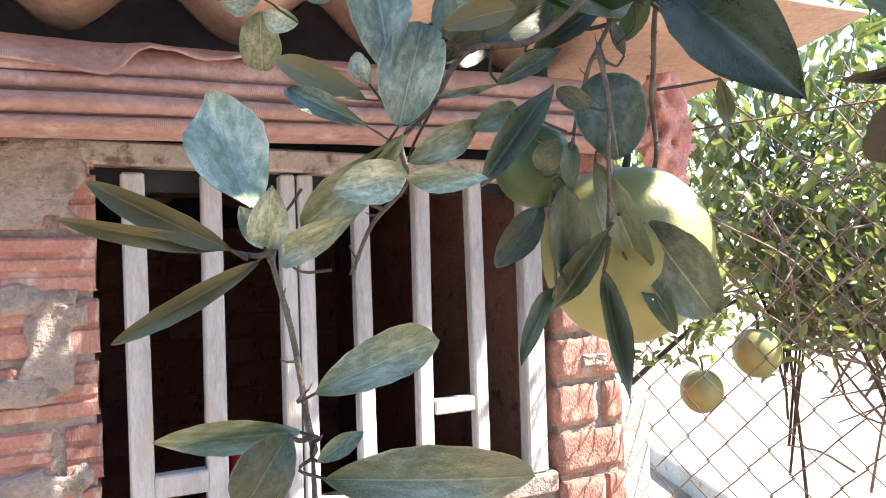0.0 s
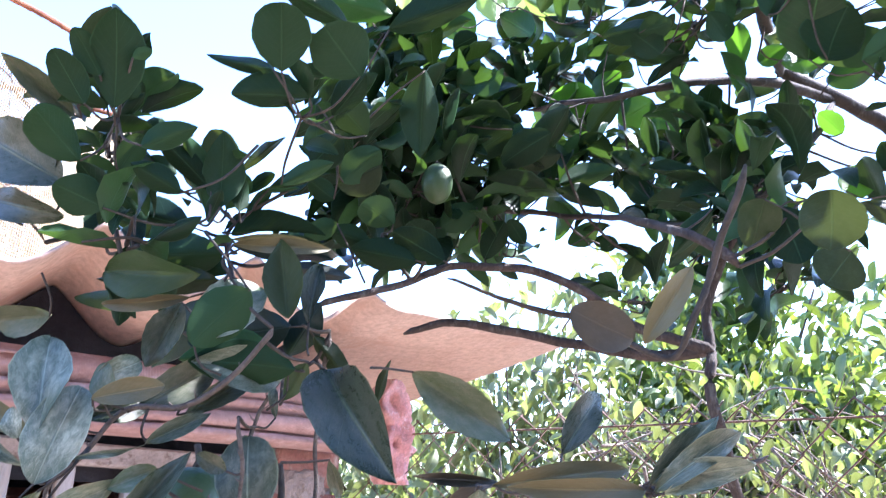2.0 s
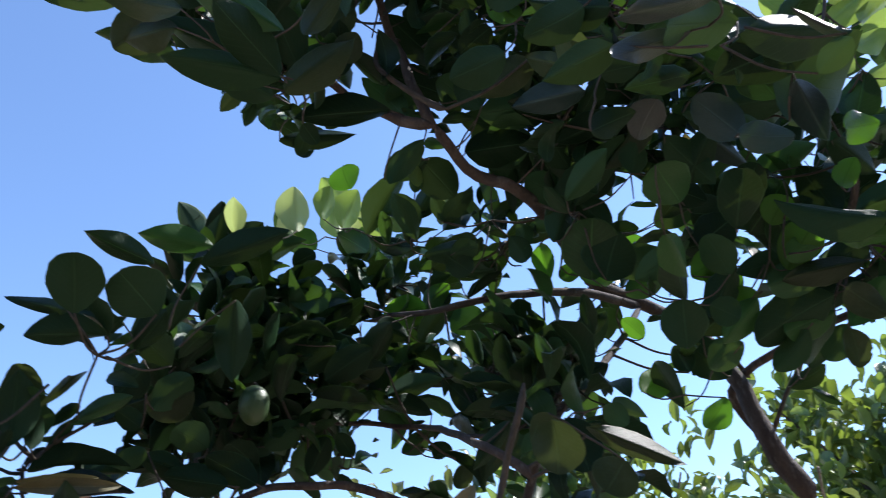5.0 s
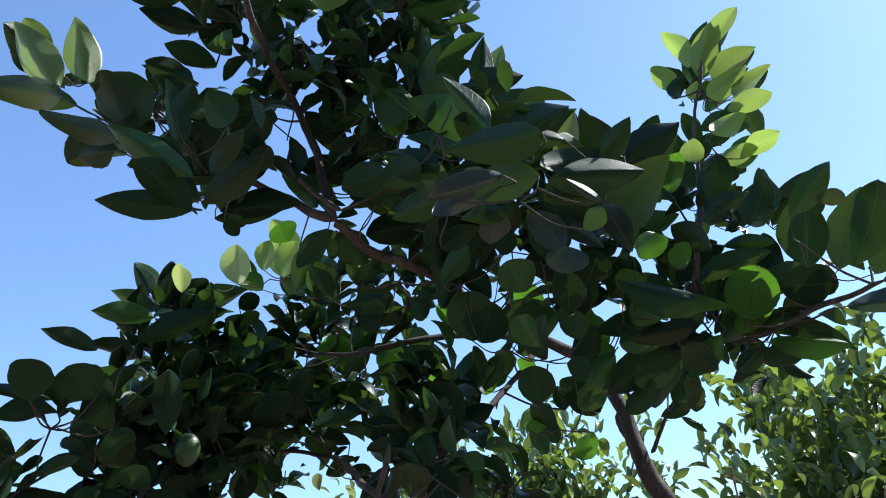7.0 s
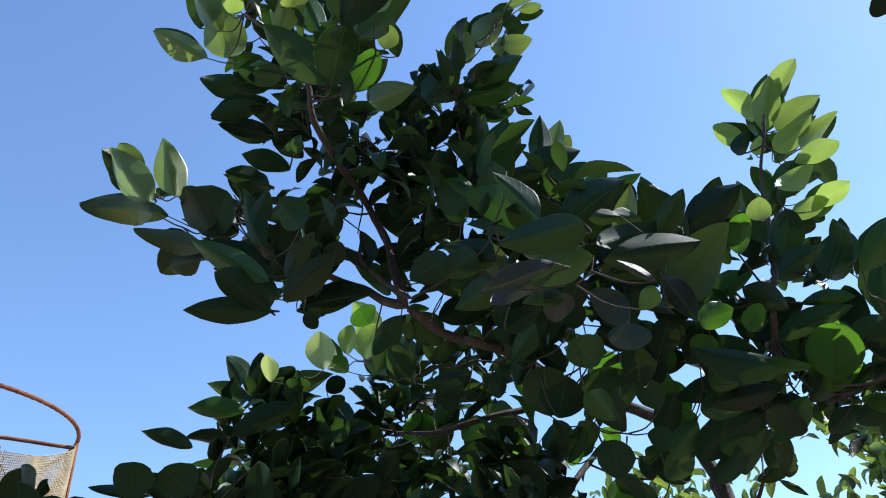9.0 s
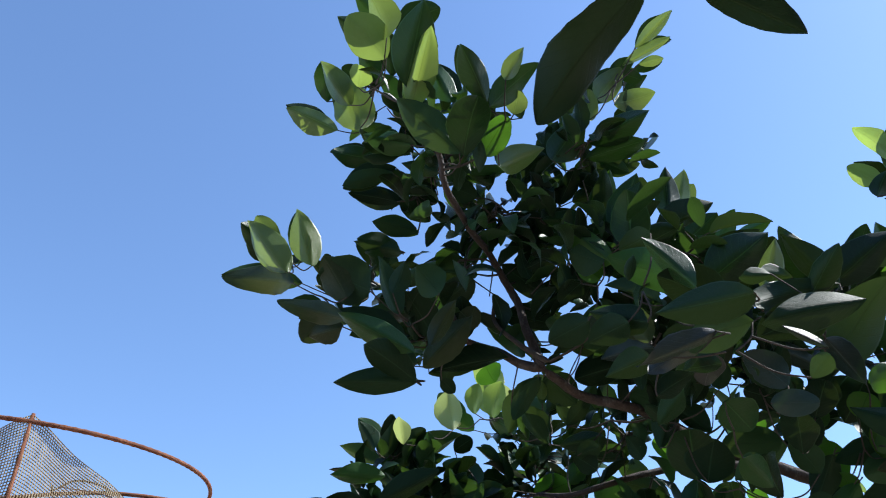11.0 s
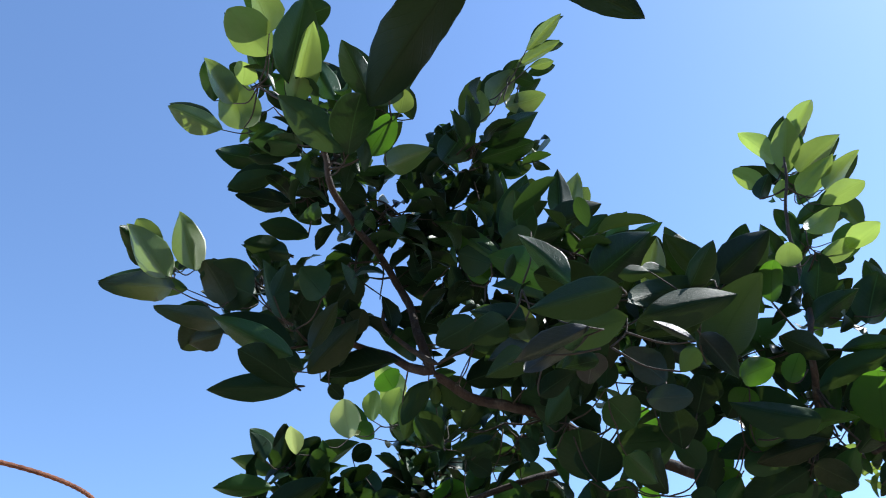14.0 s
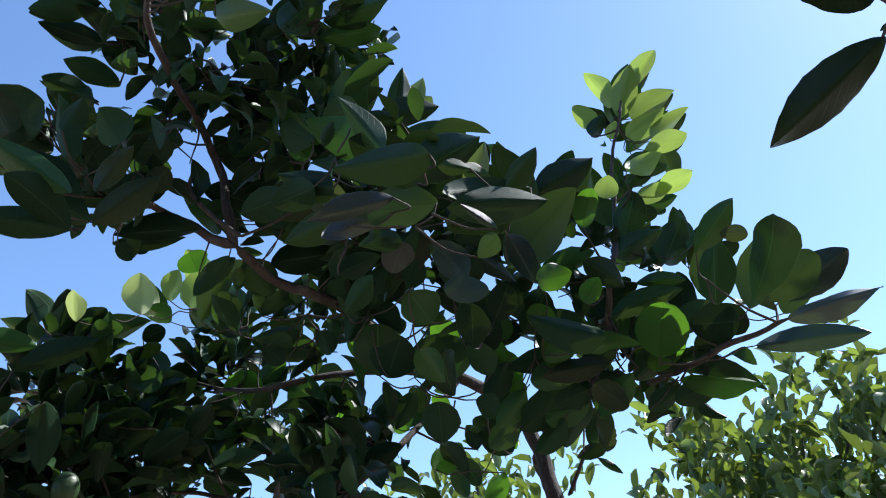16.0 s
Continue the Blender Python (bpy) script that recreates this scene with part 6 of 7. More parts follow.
sprig('dark', (0.273, 0.703, 2.106), [
    (0.271, 0.664, 2.101, 0.243, 0.679, 2.066, 0.043, 71),
    (0.248, 0.733, 2.098, 0.247, 0.715, 2.139, 0.033, -7),
    (0.286, 0.743, 2.075, 0.327, 0.715, 2.113, 0.045, -45),
    (0.276, 0.735, 2.048, 0.244, 0.729, 2.067, 0.028, 62),
    (0.238, 0.714, 2.176, 0.143, 0.700, 2.157, 0.044, 54),
    (0.367, 0.654, 2.197, 0.376, 0.707, 2.105, 0.049, -8),
    (0.287, 0.786, 2.036, 0.247, 0.797, 2.017, 0.029, 63),
    (0.317, 0.634, 2.231, 0.423, 0.604, 2.282, 0.042, -47),
    (0.169, 0.660, 1.992, 0.174, 0.657, 2.028, 0.020, -38),
])
sprig('dark', (0.609, 0.553, 2.469), [
    (0.600, 0.546, 2.433, 0.553, 0.576, 2.364, 0.034, 49),
    (0.550, 0.542, 2.471, 0.419, 0.592, 2.466, 0.049, 35),
    (0.676, 0.576, 2.449, 0.793, 0.549, 2.477, 0.064, -54),
    (0.563, 0.628, 2.413, 0.618, 0.593, 2.461, 0.040, -46),
    (0.643, 0.563, 2.516, 0.674, 0.553, 2.540, 0.037, -50),
    (0.681, 0.511, 2.486, 0.646, 0.521, 2.549, 0.052, 53),
    (0.690, 0.542, 2.500, 0.802, 0.502, 2.519, 0.064, -50),
    (0.468, 0.514, 2.490, 0.455, 0.474, 2.555, 0.044, 2),
])
sprig('dark', (1.158, 0.703, 2.199), [
    (1.133, 0.685, 2.245, 1.157, 0.602, 2.278, 0.073, -52),
    (1.179, 0.647, 2.218, 1.134, 0.689, 2.186, 0.056, 58),
    (1.199, 0.716, 2.190, 1.137, 0.747, 2.267, 0.069, 66),
    (1.121, 0.762, 2.143, 1.039, 0.706, 2.194, 0.042, 18),
])
sprig('dark', (0.903, 0.734, 2.150), [
    (0.924, 0.681, 2.102, 0.998, 0.699, 2.096, 0.033, -44),
    (0.972, 0.737, 2.200, 0.898, 0.769, 2.162, 0.045, 78),
    (0.813, 0.785, 2.147, 0.769, 0.803, 2.125, 0.039, 82),
])
sprig('dark', (0.781, 0.718, 2.437), [
    (0.800, 0.699, 2.395, 0.821, 0.688, 2.345, 0.039, -65),
    (0.819, 0.691, 2.428, 0.821, 0.691, 2.369, 0.033, -41),
    (0.749, 0.749, 2.346, 0.706, 0.754, 2.378, 0.048, 46),
    (0.712, 0.746, 2.373, 0.754, 0.722, 2.384, 0.040, -50),
    (0.707, 0.747, 2.440, 0.678, 0.727, 2.479, 0.029, 14),
    (0.828, 0.808, 2.413, 0.829, 0.850, 2.398, 0.031, 55),
    (0.698, 0.739, 2.433, 0.738, 0.688, 2.470, 0.035, -40),
    (0.839, 0.643, 2.498, 0.768, 0.682, 2.518, 0.050, 45),
    (0.875, 0.682, 2.508, 0.816, 0.645, 2.536, 0.066, -4),
    (0.780, 0.680, 2.532, 0.804, 0.595, 2.538, 0.059, -27),
])
sprig('dark', (1.047, 0.726, 2.461), [
    (1.017, 0.778, 2.484, 0.984, 0.788, 2.472, 0.038, 67),
    (1.050, 0.802, 2.528, 0.945, 0.751, 2.576, 0.067, 19),
    (1.004, 0.728, 2.392, 1.103, 0.674, 2.378, 0.069, -56),
    (1.088, 0.680, 2.456, 1.155, 0.622, 2.488, 0.059, -50),
    (1.077, 0.644, 2.447, 1.101, 0.577, 2.460, 0.072, -16),
])
sprig('dark', (0.770, 0.956, 2.384), [
    (0.797, 0.910, 2.431, 0.815, 0.849, 2.449, 0.051, -49),
    (0.744, 1.002, 2.337, 0.788, 0.951, 2.398, 0.046, -46),
])
sprig('dark', (0.726, 0.999, 2.134), [
    (0.712, 1.036, 2.134, 0.753, 0.998, 2.164, 0.041, -79),
    (0.762, 1.010, 2.119, 0.780, 0.993, 2.138, 0.028, -62),
    (0.743, 0.953, 2.179, 0.641, 0.907, 2.180, 0.038, 45),
    (0.813, 1.043, 2.145, 0.772, 1.063, 2.155, 0.028, 65),
    (0.601, 0.951, 2.095, 0.573, 0.946, 2.131, 0.031, 60),
])
sprig('dark', (0.780, 0.926, 2.247), [
    (0.750, 0.911, 2.226, 0.653, 0.924, 2.195, 0.041, 61),
    (0.801, 0.886, 2.208, 0.743, 0.928, 2.265, 0.043, 52),
    (0.798, 0.893, 2.170, 0.764, 0.918, 2.220, 0.042, 88),
    (0.701, 0.948, 2.294, 0.772, 0.967, 2.284, 0.046, -42),
    (0.803, 1.030, 2.272, 0.873, 1.014, 2.246, 0.046, -57),
    (0.860, 0.824, 2.241, 0.904, 0.730, 2.256, 0.059, -73),
    (0.886, 0.974, 2.230, 0.942, 0.922, 2.233, 0.043, -60),
    (0.639, 0.942, 2.332, 0.713, 0.972, 2.329, 0.046, -48),
])
sprig('dark', (0.436, 0.865, 2.245), [
    (0.441, 0.874, 2.286, 0.458, 0.875, 2.199, 0.045, -62),
    (0.418, 0.851, 2.234, 0.362, 0.823, 2.274, 0.055, 31),
    (0.368, 0.879, 2.324, 0.447, 0.901, 2.300, 0.057, -42),
    (0.377, 0.872, 2.228, 0.440, 0.834, 2.244, 0.038, -51),
    (0.496, 0.850, 2.217, 0.444, 0.853, 2.273, 0.045, 57),
    (0.406, 0.889, 2.191, 0.384, 0.867, 2.256, 0.053, 25),
    (0.543, 0.840, 2.235, 0.491, 0.862, 2.195, 0.050, 58),
])
sprig('dark', (0.539, 1.071, 2.480), [
    (0.563, 1.041, 2.426, 0.487, 1.103, 2.506, 0.079, 89),
    (0.515, 1.102, 2.535, 0.558, 1.087, 2.561, 0.046, -50),
])
sprig('dark', (0.423, 0.904, 2.098), [
    (0.466, 0.927, 2.117, 0.515, 0.897, 2.144, 0.045, -73),
    (0.449, 0.893, 2.085, 0.498, 0.875, 2.115, 0.045, -62),
    (0.441, 0.892, 2.054, 0.393, 0.850, 2.073, 0.042, 38),
    (0.519, 0.901, 2.046, 0.539, 0.867, 2.096, 0.038, -36),
    (0.349, 0.917, 2.162, 0.408, 0.907, 2.218, 0.038, -64),
    (0.315, 0.892, 2.124, 0.327, 0.878, 2.173, 0.054, -37),
])
sprig('dark', (0.347, 0.799, 2.033), [
    (0.362, 0.797, 2.047, 0.314, 0.768, 2.060, 0.047, 42),
    (0.333, 0.800, 2.018, 0.275, 0.805, 2.034, 0.033, 68),
])
sprig('dark', (0.744, 0.689, 2.055), [
    (0.768, 0.764, 2.067, 0.818, 0.735, 2.033, 0.043, -58),
    (0.719, 0.614, 2.043, 0.675, 0.644, 1.985, 0.027, 60),
])
sprig('dark', (1.005, 1.073, 2.442), [
    (0.966, 1.020, 2.444, 0.882, 0.999, 2.452, 0.048, 33),
    (1.044, 1.125, 2.441, 0.932, 1.131, 2.476, 0.072, 55),
])
sprig('dark', (0.823, 0.574, 2.495), [
    (0.849, 0.645, 2.524, 0.782, 0.715, 2.523, 0.061, 42),
    (0.853, 0.568, 2.450, 0.786, 0.516, 2.468, 0.056, 30),
    (0.761, 0.568, 2.503, 0.676, 0.583, 2.524, 0.047, 37),
    (0.828, 0.513, 2.501, 0.746, 0.521, 2.534, 0.055, 29),
])
sprig('dark', (0.980, 0.493, 2.400), [
    (1.007, 0.508, 2.425, 1.000, 0.433, 2.442, 0.050, -68),
    (0.961, 0.510, 2.467, 1.015, 0.559, 2.435, 0.057, 18),
    (0.952, 0.496, 2.393, 1.026, 0.484, 2.361, 0.051, -51),
    (0.981, 0.470, 2.371, 0.989, 0.391, 2.429, 0.046, -34),
    (1.012, 0.507, 2.352, 1.073, 0.489, 2.346, 0.064, -56),
    (0.958, 0.457, 2.474, 0.994, 0.426, 2.474, 0.023, -44),
    (1.081, 0.508, 2.380, 1.099, 0.454, 2.399, 0.061, -57),
    (0.906, 0.529, 2.428, 0.870, 0.592, 2.406, 0.047, 43),
    (0.929, 0.431, 2.421, 1.008, 0.440, 2.358, 0.053, -39),
    (1.012, 0.512, 2.293, 1.064, 0.477, 2.335, 0.064, -61),
])
sprig('dark', (1.403, 0.763, 2.222), [
    (1.391, 0.722, 2.223, 1.385, 0.646, 2.264, 0.052, -36),
    (1.414, 0.804, 2.222, 1.453, 0.739, 2.244, 0.040, -90),
])
sprig('dark', (0.270, 0.497, 3.000), [
    (0.198, 0.501, 2.997, 0.096, 0.469, 3.031, 0.045, 34),
    (0.271, 0.482, 2.985, 0.367, 0.516, 2.950, 0.053, -32),
    (0.292, 0.545, 2.971, 0.191, 0.556, 2.984, 0.040, 36),
    (0.320, 0.458, 3.048, 0.464, 0.531, 3.019, 0.085, -27),
])
sprig('dark', (0.514, 0.369, 2.943), [
    (0.496, 0.358, 2.967, 0.445, 0.290, 3.038, 0.057, 9),
    (0.453, 0.340, 2.936, 0.398, 0.302, 2.993, 0.039, 20),
    (0.530, 0.421, 2.961, 0.484, 0.357, 3.029, 0.045, 8),
    (0.577, 0.359, 2.909, 0.540, 0.297, 2.953, 0.039, 2),
])
sprig('dark', (0.709, 0.441, 2.941), [
    (0.677, 0.472, 2.928, 0.715, 0.419, 2.994, 0.063, -27),
    (0.663, 0.462, 2.919, 0.743, 0.436, 2.925, 0.043, -36),
    (0.707, 0.422, 2.980, 0.724, 0.352, 3.044, 0.058, -13),
    (0.773, 0.475, 2.882, 0.834, 0.429, 2.875, 0.038, -38),
    (0.726, 0.374, 2.995, 0.796, 0.326, 3.038, 0.065, -33),
])
sprig('dark', (0.225, 0.690, 2.688), [
    (0.150, 0.681, 2.716, -0.016, 0.675, 2.726, 0.058, 46),
    (0.208, 0.696, 2.718, 0.196, 0.659, 2.781, 0.042, 10),
    (0.290, 0.715, 2.708, 0.178, 0.688, 2.743, 0.074, 45),
    (0.251, 0.667, 2.610, 0.153, 0.659, 2.614, 0.047, 35),
])
sprig('dark', (0.364, 0.700, 2.747), [
    (0.353, 0.695, 2.774, 0.257, 0.679, 2.833, 0.063, 44),
    (0.375, 0.705, 2.720, 0.314, 0.720, 2.689, 0.053, 44),
])
sprig('dark', (0.428, 0.551, 2.464), [
    (0.427, 0.564, 2.434, 0.452, 0.581, 2.417, 0.027, -37),
    (0.429, 0.538, 2.495, 0.355, 0.516, 2.538, 0.040, 38),
])
sprig('dark', (0.507, 0.576, 2.681), [
    (0.507, 0.576, 2.681, 0.384, 0.603, 2.705, 0.069, 45),
])
sprig('dark', (0.879, 0.441, 2.507), [
    (0.846, 0.433, 2.513, 0.955, 0.384, 2.545, 0.084, -50),
    (0.913, 0.449, 2.501, 0.852, 0.461, 2.558, 0.047, 32),
])
sprig('dark', (0.654, 0.688, 2.516), [
    (0.650, 0.690, 2.517, 0.714, 0.710, 2.469, 0.069, -41),
    (0.658, 0.685, 2.514, 0.620, 0.735, 2.499, 0.032, 37),
])
sprig('dark', (1.515, 0.612, 2.678), [
    (1.476, 0.598, 2.713, 1.420, 0.566, 2.775, 0.059, 6),
    (1.466, 0.639, 2.690, 1.416, 0.610, 2.821, 0.071, 9),
    (1.507, 0.565, 2.738, 1.556, 0.521, 2.711, 0.045, -49),
    (1.545, 0.598, 2.663, 1.485, 0.531, 2.749, 0.071, 6),
    (1.515, 0.655, 2.644, 1.586, 0.550, 2.704, 0.071, -48),
    (1.579, 0.618, 2.617, 1.602, 0.500, 2.674, 0.059, -39),
])
sprig('dark', (1.586, 0.461, 2.773), [
    (1.586, 0.461, 2.773, 1.532, 0.426, 2.850, 0.047, -2),
])
sprig('dark', (1.643, 0.531, 2.601), [
    (1.628, 0.541, 2.597, 1.665, 0.416, 2.675, 0.065, -43),
    (1.631, 0.552, 2.603, 1.595, 0.487, 2.712, 0.045, 5),
    (1.669, 0.500, 2.602, 1.711, 0.455, 2.620, 0.043, -54),
])
sprig('dark', (1.546, 0.400, 2.384), [
    (1.511, 0.411, 2.418, 1.491, 0.339, 2.513, 0.073, -21),
    (1.498, 0.461, 2.404, 1.485, 0.444, 2.498, 0.061, 0),
    (1.539, 0.427, 2.354, 1.557, 0.382, 2.396, 0.082, -50),
    (1.569, 0.369, 2.384, 1.599, 0.284, 2.526, 0.079, -51),
    (1.613, 0.333, 2.360, 1.623, 0.262, 2.415, 0.061, -45),
])
sprig('dark', (1.196, 0.518, 2.464), [
    (1.163, 0.517, 2.518, 1.203, 0.301, 2.612, 0.083, -33),
    (1.242, 0.481, 2.471, 1.281, 0.472, 2.377, 0.067, -40),
    (1.183, 0.556, 2.403, 1.287, 0.491, 2.351, 0.057, -53),
])
sprig('dark', (0.939, 0.505, 2.625), [
    (0.939, 0.505, 2.625, 1.134, 0.405, 2.616, 0.075, -42),
])
sprig('dark', (1.131, 0.674, 2.407), [
    (1.131, 0.674, 2.407, 1.217, 0.635, 2.424, 0.059, -55),
])
sprig('dark', (0.597, 0.818, 2.227), [
    (0.597, 0.818, 2.227, 0.529, 0.845, 2.178, 0.053, 60),
])
sprig('dark', (0.963, 0.918, 2.296), [
    (1.018, 0.874, 2.282, 1.041, 0.811, 2.344, 0.046, -43),
    (0.956, 0.914, 2.321, 1.004, 0.897, 2.269, 0.037, -57),
    (0.916, 0.965, 2.284, 0.852, 0.959, 2.335, 0.046, 41),
])
sprig('dark', (0.801, 0.564, 2.041), [
    (0.775, 0.566, 2.033, 0.792, 0.561, 1.965, 0.057, -61),
    (0.828, 0.561, 2.050, 0.856, 0.554, 2.025, 0.032, -53),
])
sprig('dark', (0.992, 0.536, 2.212), [
    (0.934, 0.574, 2.260, 0.968, 0.497, 2.272, 0.046, -49),
    (1.038, 0.550, 2.219, 1.065, 0.526, 2.188, 0.046, -61),
    (1.044, 0.499, 2.243, 1.001, 0.481, 2.293, 0.053, 10),
    (0.953, 0.522, 2.126, 0.932, 0.483, 2.179, 0.064, -8),
])
sprig('dark', (0.133, 0.607, 1.956), [
    (0.150, 0.639, 1.986, 0.146, 0.619, 2.065, 0.045, 6),
    (0.139, 0.651, 2.009, 0.079, 0.615, 2.052, 0.028, 51),
    (0.051, 0.577, 1.951, 0.010, 0.557, 1.962, 0.041, 62),
    (0.191, 0.562, 1.880, 0.145, 0.563, 1.827, 0.049, 70),
])
sprig('dark', (0.238, 0.577, 1.812), [
    (0.238, 0.577, 1.812, 0.142, 0.587, 1.816, 0.044, 72),
])
sprig('dark', (1.338, 0.856, 2.341), [
    (1.338, 0.856, 2.341, 1.278, 0.897, 2.273, 0.045, 65),
])
sprig('dark', (0.486, 0.525, 2.899), [
    (0.486, 0.525, 2.899, 0.427, 0.476, 2.968, 0.051, 20),
])
sprig('lime', (0.472, 0.259, 2.698), [
    (0.472, 0.259, 2.698, 0.512, 0.218, 2.757, 0.052, -41),
])
sprig('lime', (0.690, 0.423, 2.659), [
    (0.726, 0.442, 2.716, 0.758, 0.408, 2.831, 0.049, -58),
    (0.653, 0.404, 2.602, 0.687, 0.386, 2.540, 0.042, -72),
])
sprig('lime', (0.698, 0.347, 2.547), [
    (0.698, 0.347, 2.547, 0.629, 0.355, 2.642, 0.054, 70),
])
sprig('lime', (0.605, 0.985, 2.661), [
    (0.605, 0.985, 2.661, 0.577, 0.945, 2.683, 0.072, 38),
])
sprig('lime', (1.204, 0.370, 2.499), [
    (1.204, 0.370, 2.499, 1.211, 0.329, 2.564, 0.049, -20),
])
sprig('lime', (1.409, 0.465, 2.265), [
    (1.401, 0.486, 2.283, 1.390, 0.416, 2.399, 0.104, -36),
    (1.417, 0.444, 2.248, 1.509, 0.333, 2.205, 0.056, -110),
])
sprig('lime', (1.155, 0.521, 2.299), [
    (1.179, 0.517, 2.281, 1.169, 0.432, 2.314, 0.064, -33),
    (1.143, 0.488, 2.341, 1.144, 0.442, 2.364, 0.053, -28),
    (1.150, 0.592, 2.252, 1.136, 0.576, 2.279, 0.047, -28),
    (1.150, 0.620, 2.274, 1.155, 0.612, 2.357, 0.069, -46),
    (1.173, 0.401, 2.266, 1.292, 0.392, 2.282, 0.041, -47),
    (1.177, 0.376, 2.339, 1.200, 0.353, 2.382, 0.039, -60),
    (1.112, 0.651, 2.337, 1.133, 0.577, 2.340, 0.059, -56),
])
sprig('lime', (0.955, 0.190, 2.240), [
    (0.955, 0.190, 2.240, 1.014, 0.188, 2.261, 0.040, -62),
])
sprig('lime', (1.091, 0.805, 2.508), [
    (1.091, 0.805, 2.508, 1.122, 0.784, 2.434, 0.077, -59),
])
sprig('lime', (0.921, 0.748, 2.385), [
    (0.962, 0.751, 2.372, 1.059, 0.752, 2.405, 0.044, -86),
    (0.918, 0.751, 2.361, 0.962, 0.738, 2.392, 0.033, -71),
    (0.882, 0.743, 2.422, 0.923, 0.794, 2.381, 0.040, -14),
])
sprig('lime', (1.183, 0.801, 2.262), [
    (1.120, 0.821, 2.302, 1.087, 0.831, 2.342, 0.038, 46),
    (1.247, 0.781, 2.222, 1.175, 0.752, 2.251, 0.057, 17),
])
sprig('lime', (1.109, 0.736, 2.156), [
    (1.042, 0.754, 2.162, 1.103, 0.743, 2.211, 0.054, -100),
    (1.176, 0.717, 2.150, 1.146, 0.748, 2.106, 0.053, 111),
])
sprig('lime', (1.024, 1.032, 2.368), [
    (0.991, 1.056, 2.370, 0.953, 1.082, 2.390, 0.059, 66),
    (1.058, 1.009, 2.365, 1.097, 0.963, 2.337, 0.068, -79),
])
sprig('lime', (0.754, 1.037, 2.439), [
    (0.815, 1.005, 2.477, 0.764, 1.016, 2.427, 0.045, 77),
    (0.694, 1.068, 2.402, 0.764, 1.010, 2.424, 0.072, -38),
])
sprig('lime', (0.528, 0.961, 2.093), [
    (0.528, 0.961, 2.093, 0.568, 0.961, 2.131, 0.044, -91),
])
sprig('olive', (0.206, 0.513, 2.568), [
    (0.144, 0.550, 2.624, -0.006, 0.635, 2.695, 0.062, 59),
    (0.224, 0.505, 2.531, 0.171, 0.568, 2.507, 0.064, 40),
    (0.252, 0.483, 2.548, 0.205, 0.466, 2.624, 0.062, 49),
])
sprig('olive', (0.296, 0.480, 2.465), [
    (0.252, 0.458, 2.488, 0.129, 0.496, 2.545, 0.042, 67),
    (0.248, 0.495, 2.494, 0.186, 0.546, 2.502, 0.045, 62),
    (0.388, 0.488, 2.414, 0.470, 0.450, 2.498, 0.055, -65),
])
sprig('olive', (0.387, 0.354, 2.376), [
    (0.387, 0.354, 2.376, 0.425, 0.320, 2.439, 0.032, -35),
])
sprig('olive', (0.447, 0.501, 2.530), [
    (0.430, 0.514, 2.569, 0.483, 0.492, 2.609, 0.055, -59),
    (0.463, 0.487, 2.491, 0.480, 0.467, 2.529, 0.041, -30),
])
sprig('olive', (1.252, 0.121, 2.332), [
    (1.252, 0.121, 2.332, 1.273, 0.089, 2.317, 0.027, -52),
])
sprig('olive', (0.357, 0.746, 2.658), [
    (0.357, 0.746, 2.658, 0.325, 0.776, 2.617, 0.031, 38),
])
sprig('olive', (0.722, 0.317, 2.381), [
    (0.715, 0.306, 2.365, 0.681, 0.288, 2.419, 0.042, 12),
    (0.730, 0.328, 2.396, 0.677, 0.368, 2.443, 0.037, 69),
])
sprig('grey', (0.747, 0.138, 2.279), [
    (0.731, 0.148, 2.276, 0.643, 0.169, 2.234, 0.029, 55),
    (0.701, 0.082, 2.245, 0.605, 0.107, 2.207, 0.031, 39),
    (0.825, 0.067, 2.217, 0.786, 0.080, 2.254, 0.012, 56),
    (0.733, 0.254, 2.379, 0.766, 0.234, 2.356, 0.019, -39),
])
sprig('grey', (0.810, 0.299, 2.343), [
    (0.810, 0.299, 2.343, 0.807, 0.348, 2.318, 0.050, 9),
])
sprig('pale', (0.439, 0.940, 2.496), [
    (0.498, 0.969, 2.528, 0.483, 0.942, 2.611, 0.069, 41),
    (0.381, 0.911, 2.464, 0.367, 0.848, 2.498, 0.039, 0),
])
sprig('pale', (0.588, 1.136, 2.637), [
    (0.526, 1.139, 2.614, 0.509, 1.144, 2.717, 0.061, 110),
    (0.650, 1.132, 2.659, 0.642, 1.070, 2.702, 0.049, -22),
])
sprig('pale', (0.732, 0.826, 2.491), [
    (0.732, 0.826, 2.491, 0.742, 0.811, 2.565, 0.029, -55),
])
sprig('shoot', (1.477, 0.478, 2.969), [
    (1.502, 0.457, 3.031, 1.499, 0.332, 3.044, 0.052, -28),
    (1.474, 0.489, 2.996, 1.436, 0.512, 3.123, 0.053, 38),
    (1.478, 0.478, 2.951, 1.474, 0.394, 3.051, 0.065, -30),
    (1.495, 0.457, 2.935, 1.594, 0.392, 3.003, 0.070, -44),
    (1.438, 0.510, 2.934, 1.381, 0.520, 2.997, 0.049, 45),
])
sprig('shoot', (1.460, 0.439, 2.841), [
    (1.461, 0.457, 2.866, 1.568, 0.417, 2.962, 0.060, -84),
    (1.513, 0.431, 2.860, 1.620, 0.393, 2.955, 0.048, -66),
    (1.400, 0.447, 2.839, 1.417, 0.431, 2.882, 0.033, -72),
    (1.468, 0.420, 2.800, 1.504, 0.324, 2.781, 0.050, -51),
])
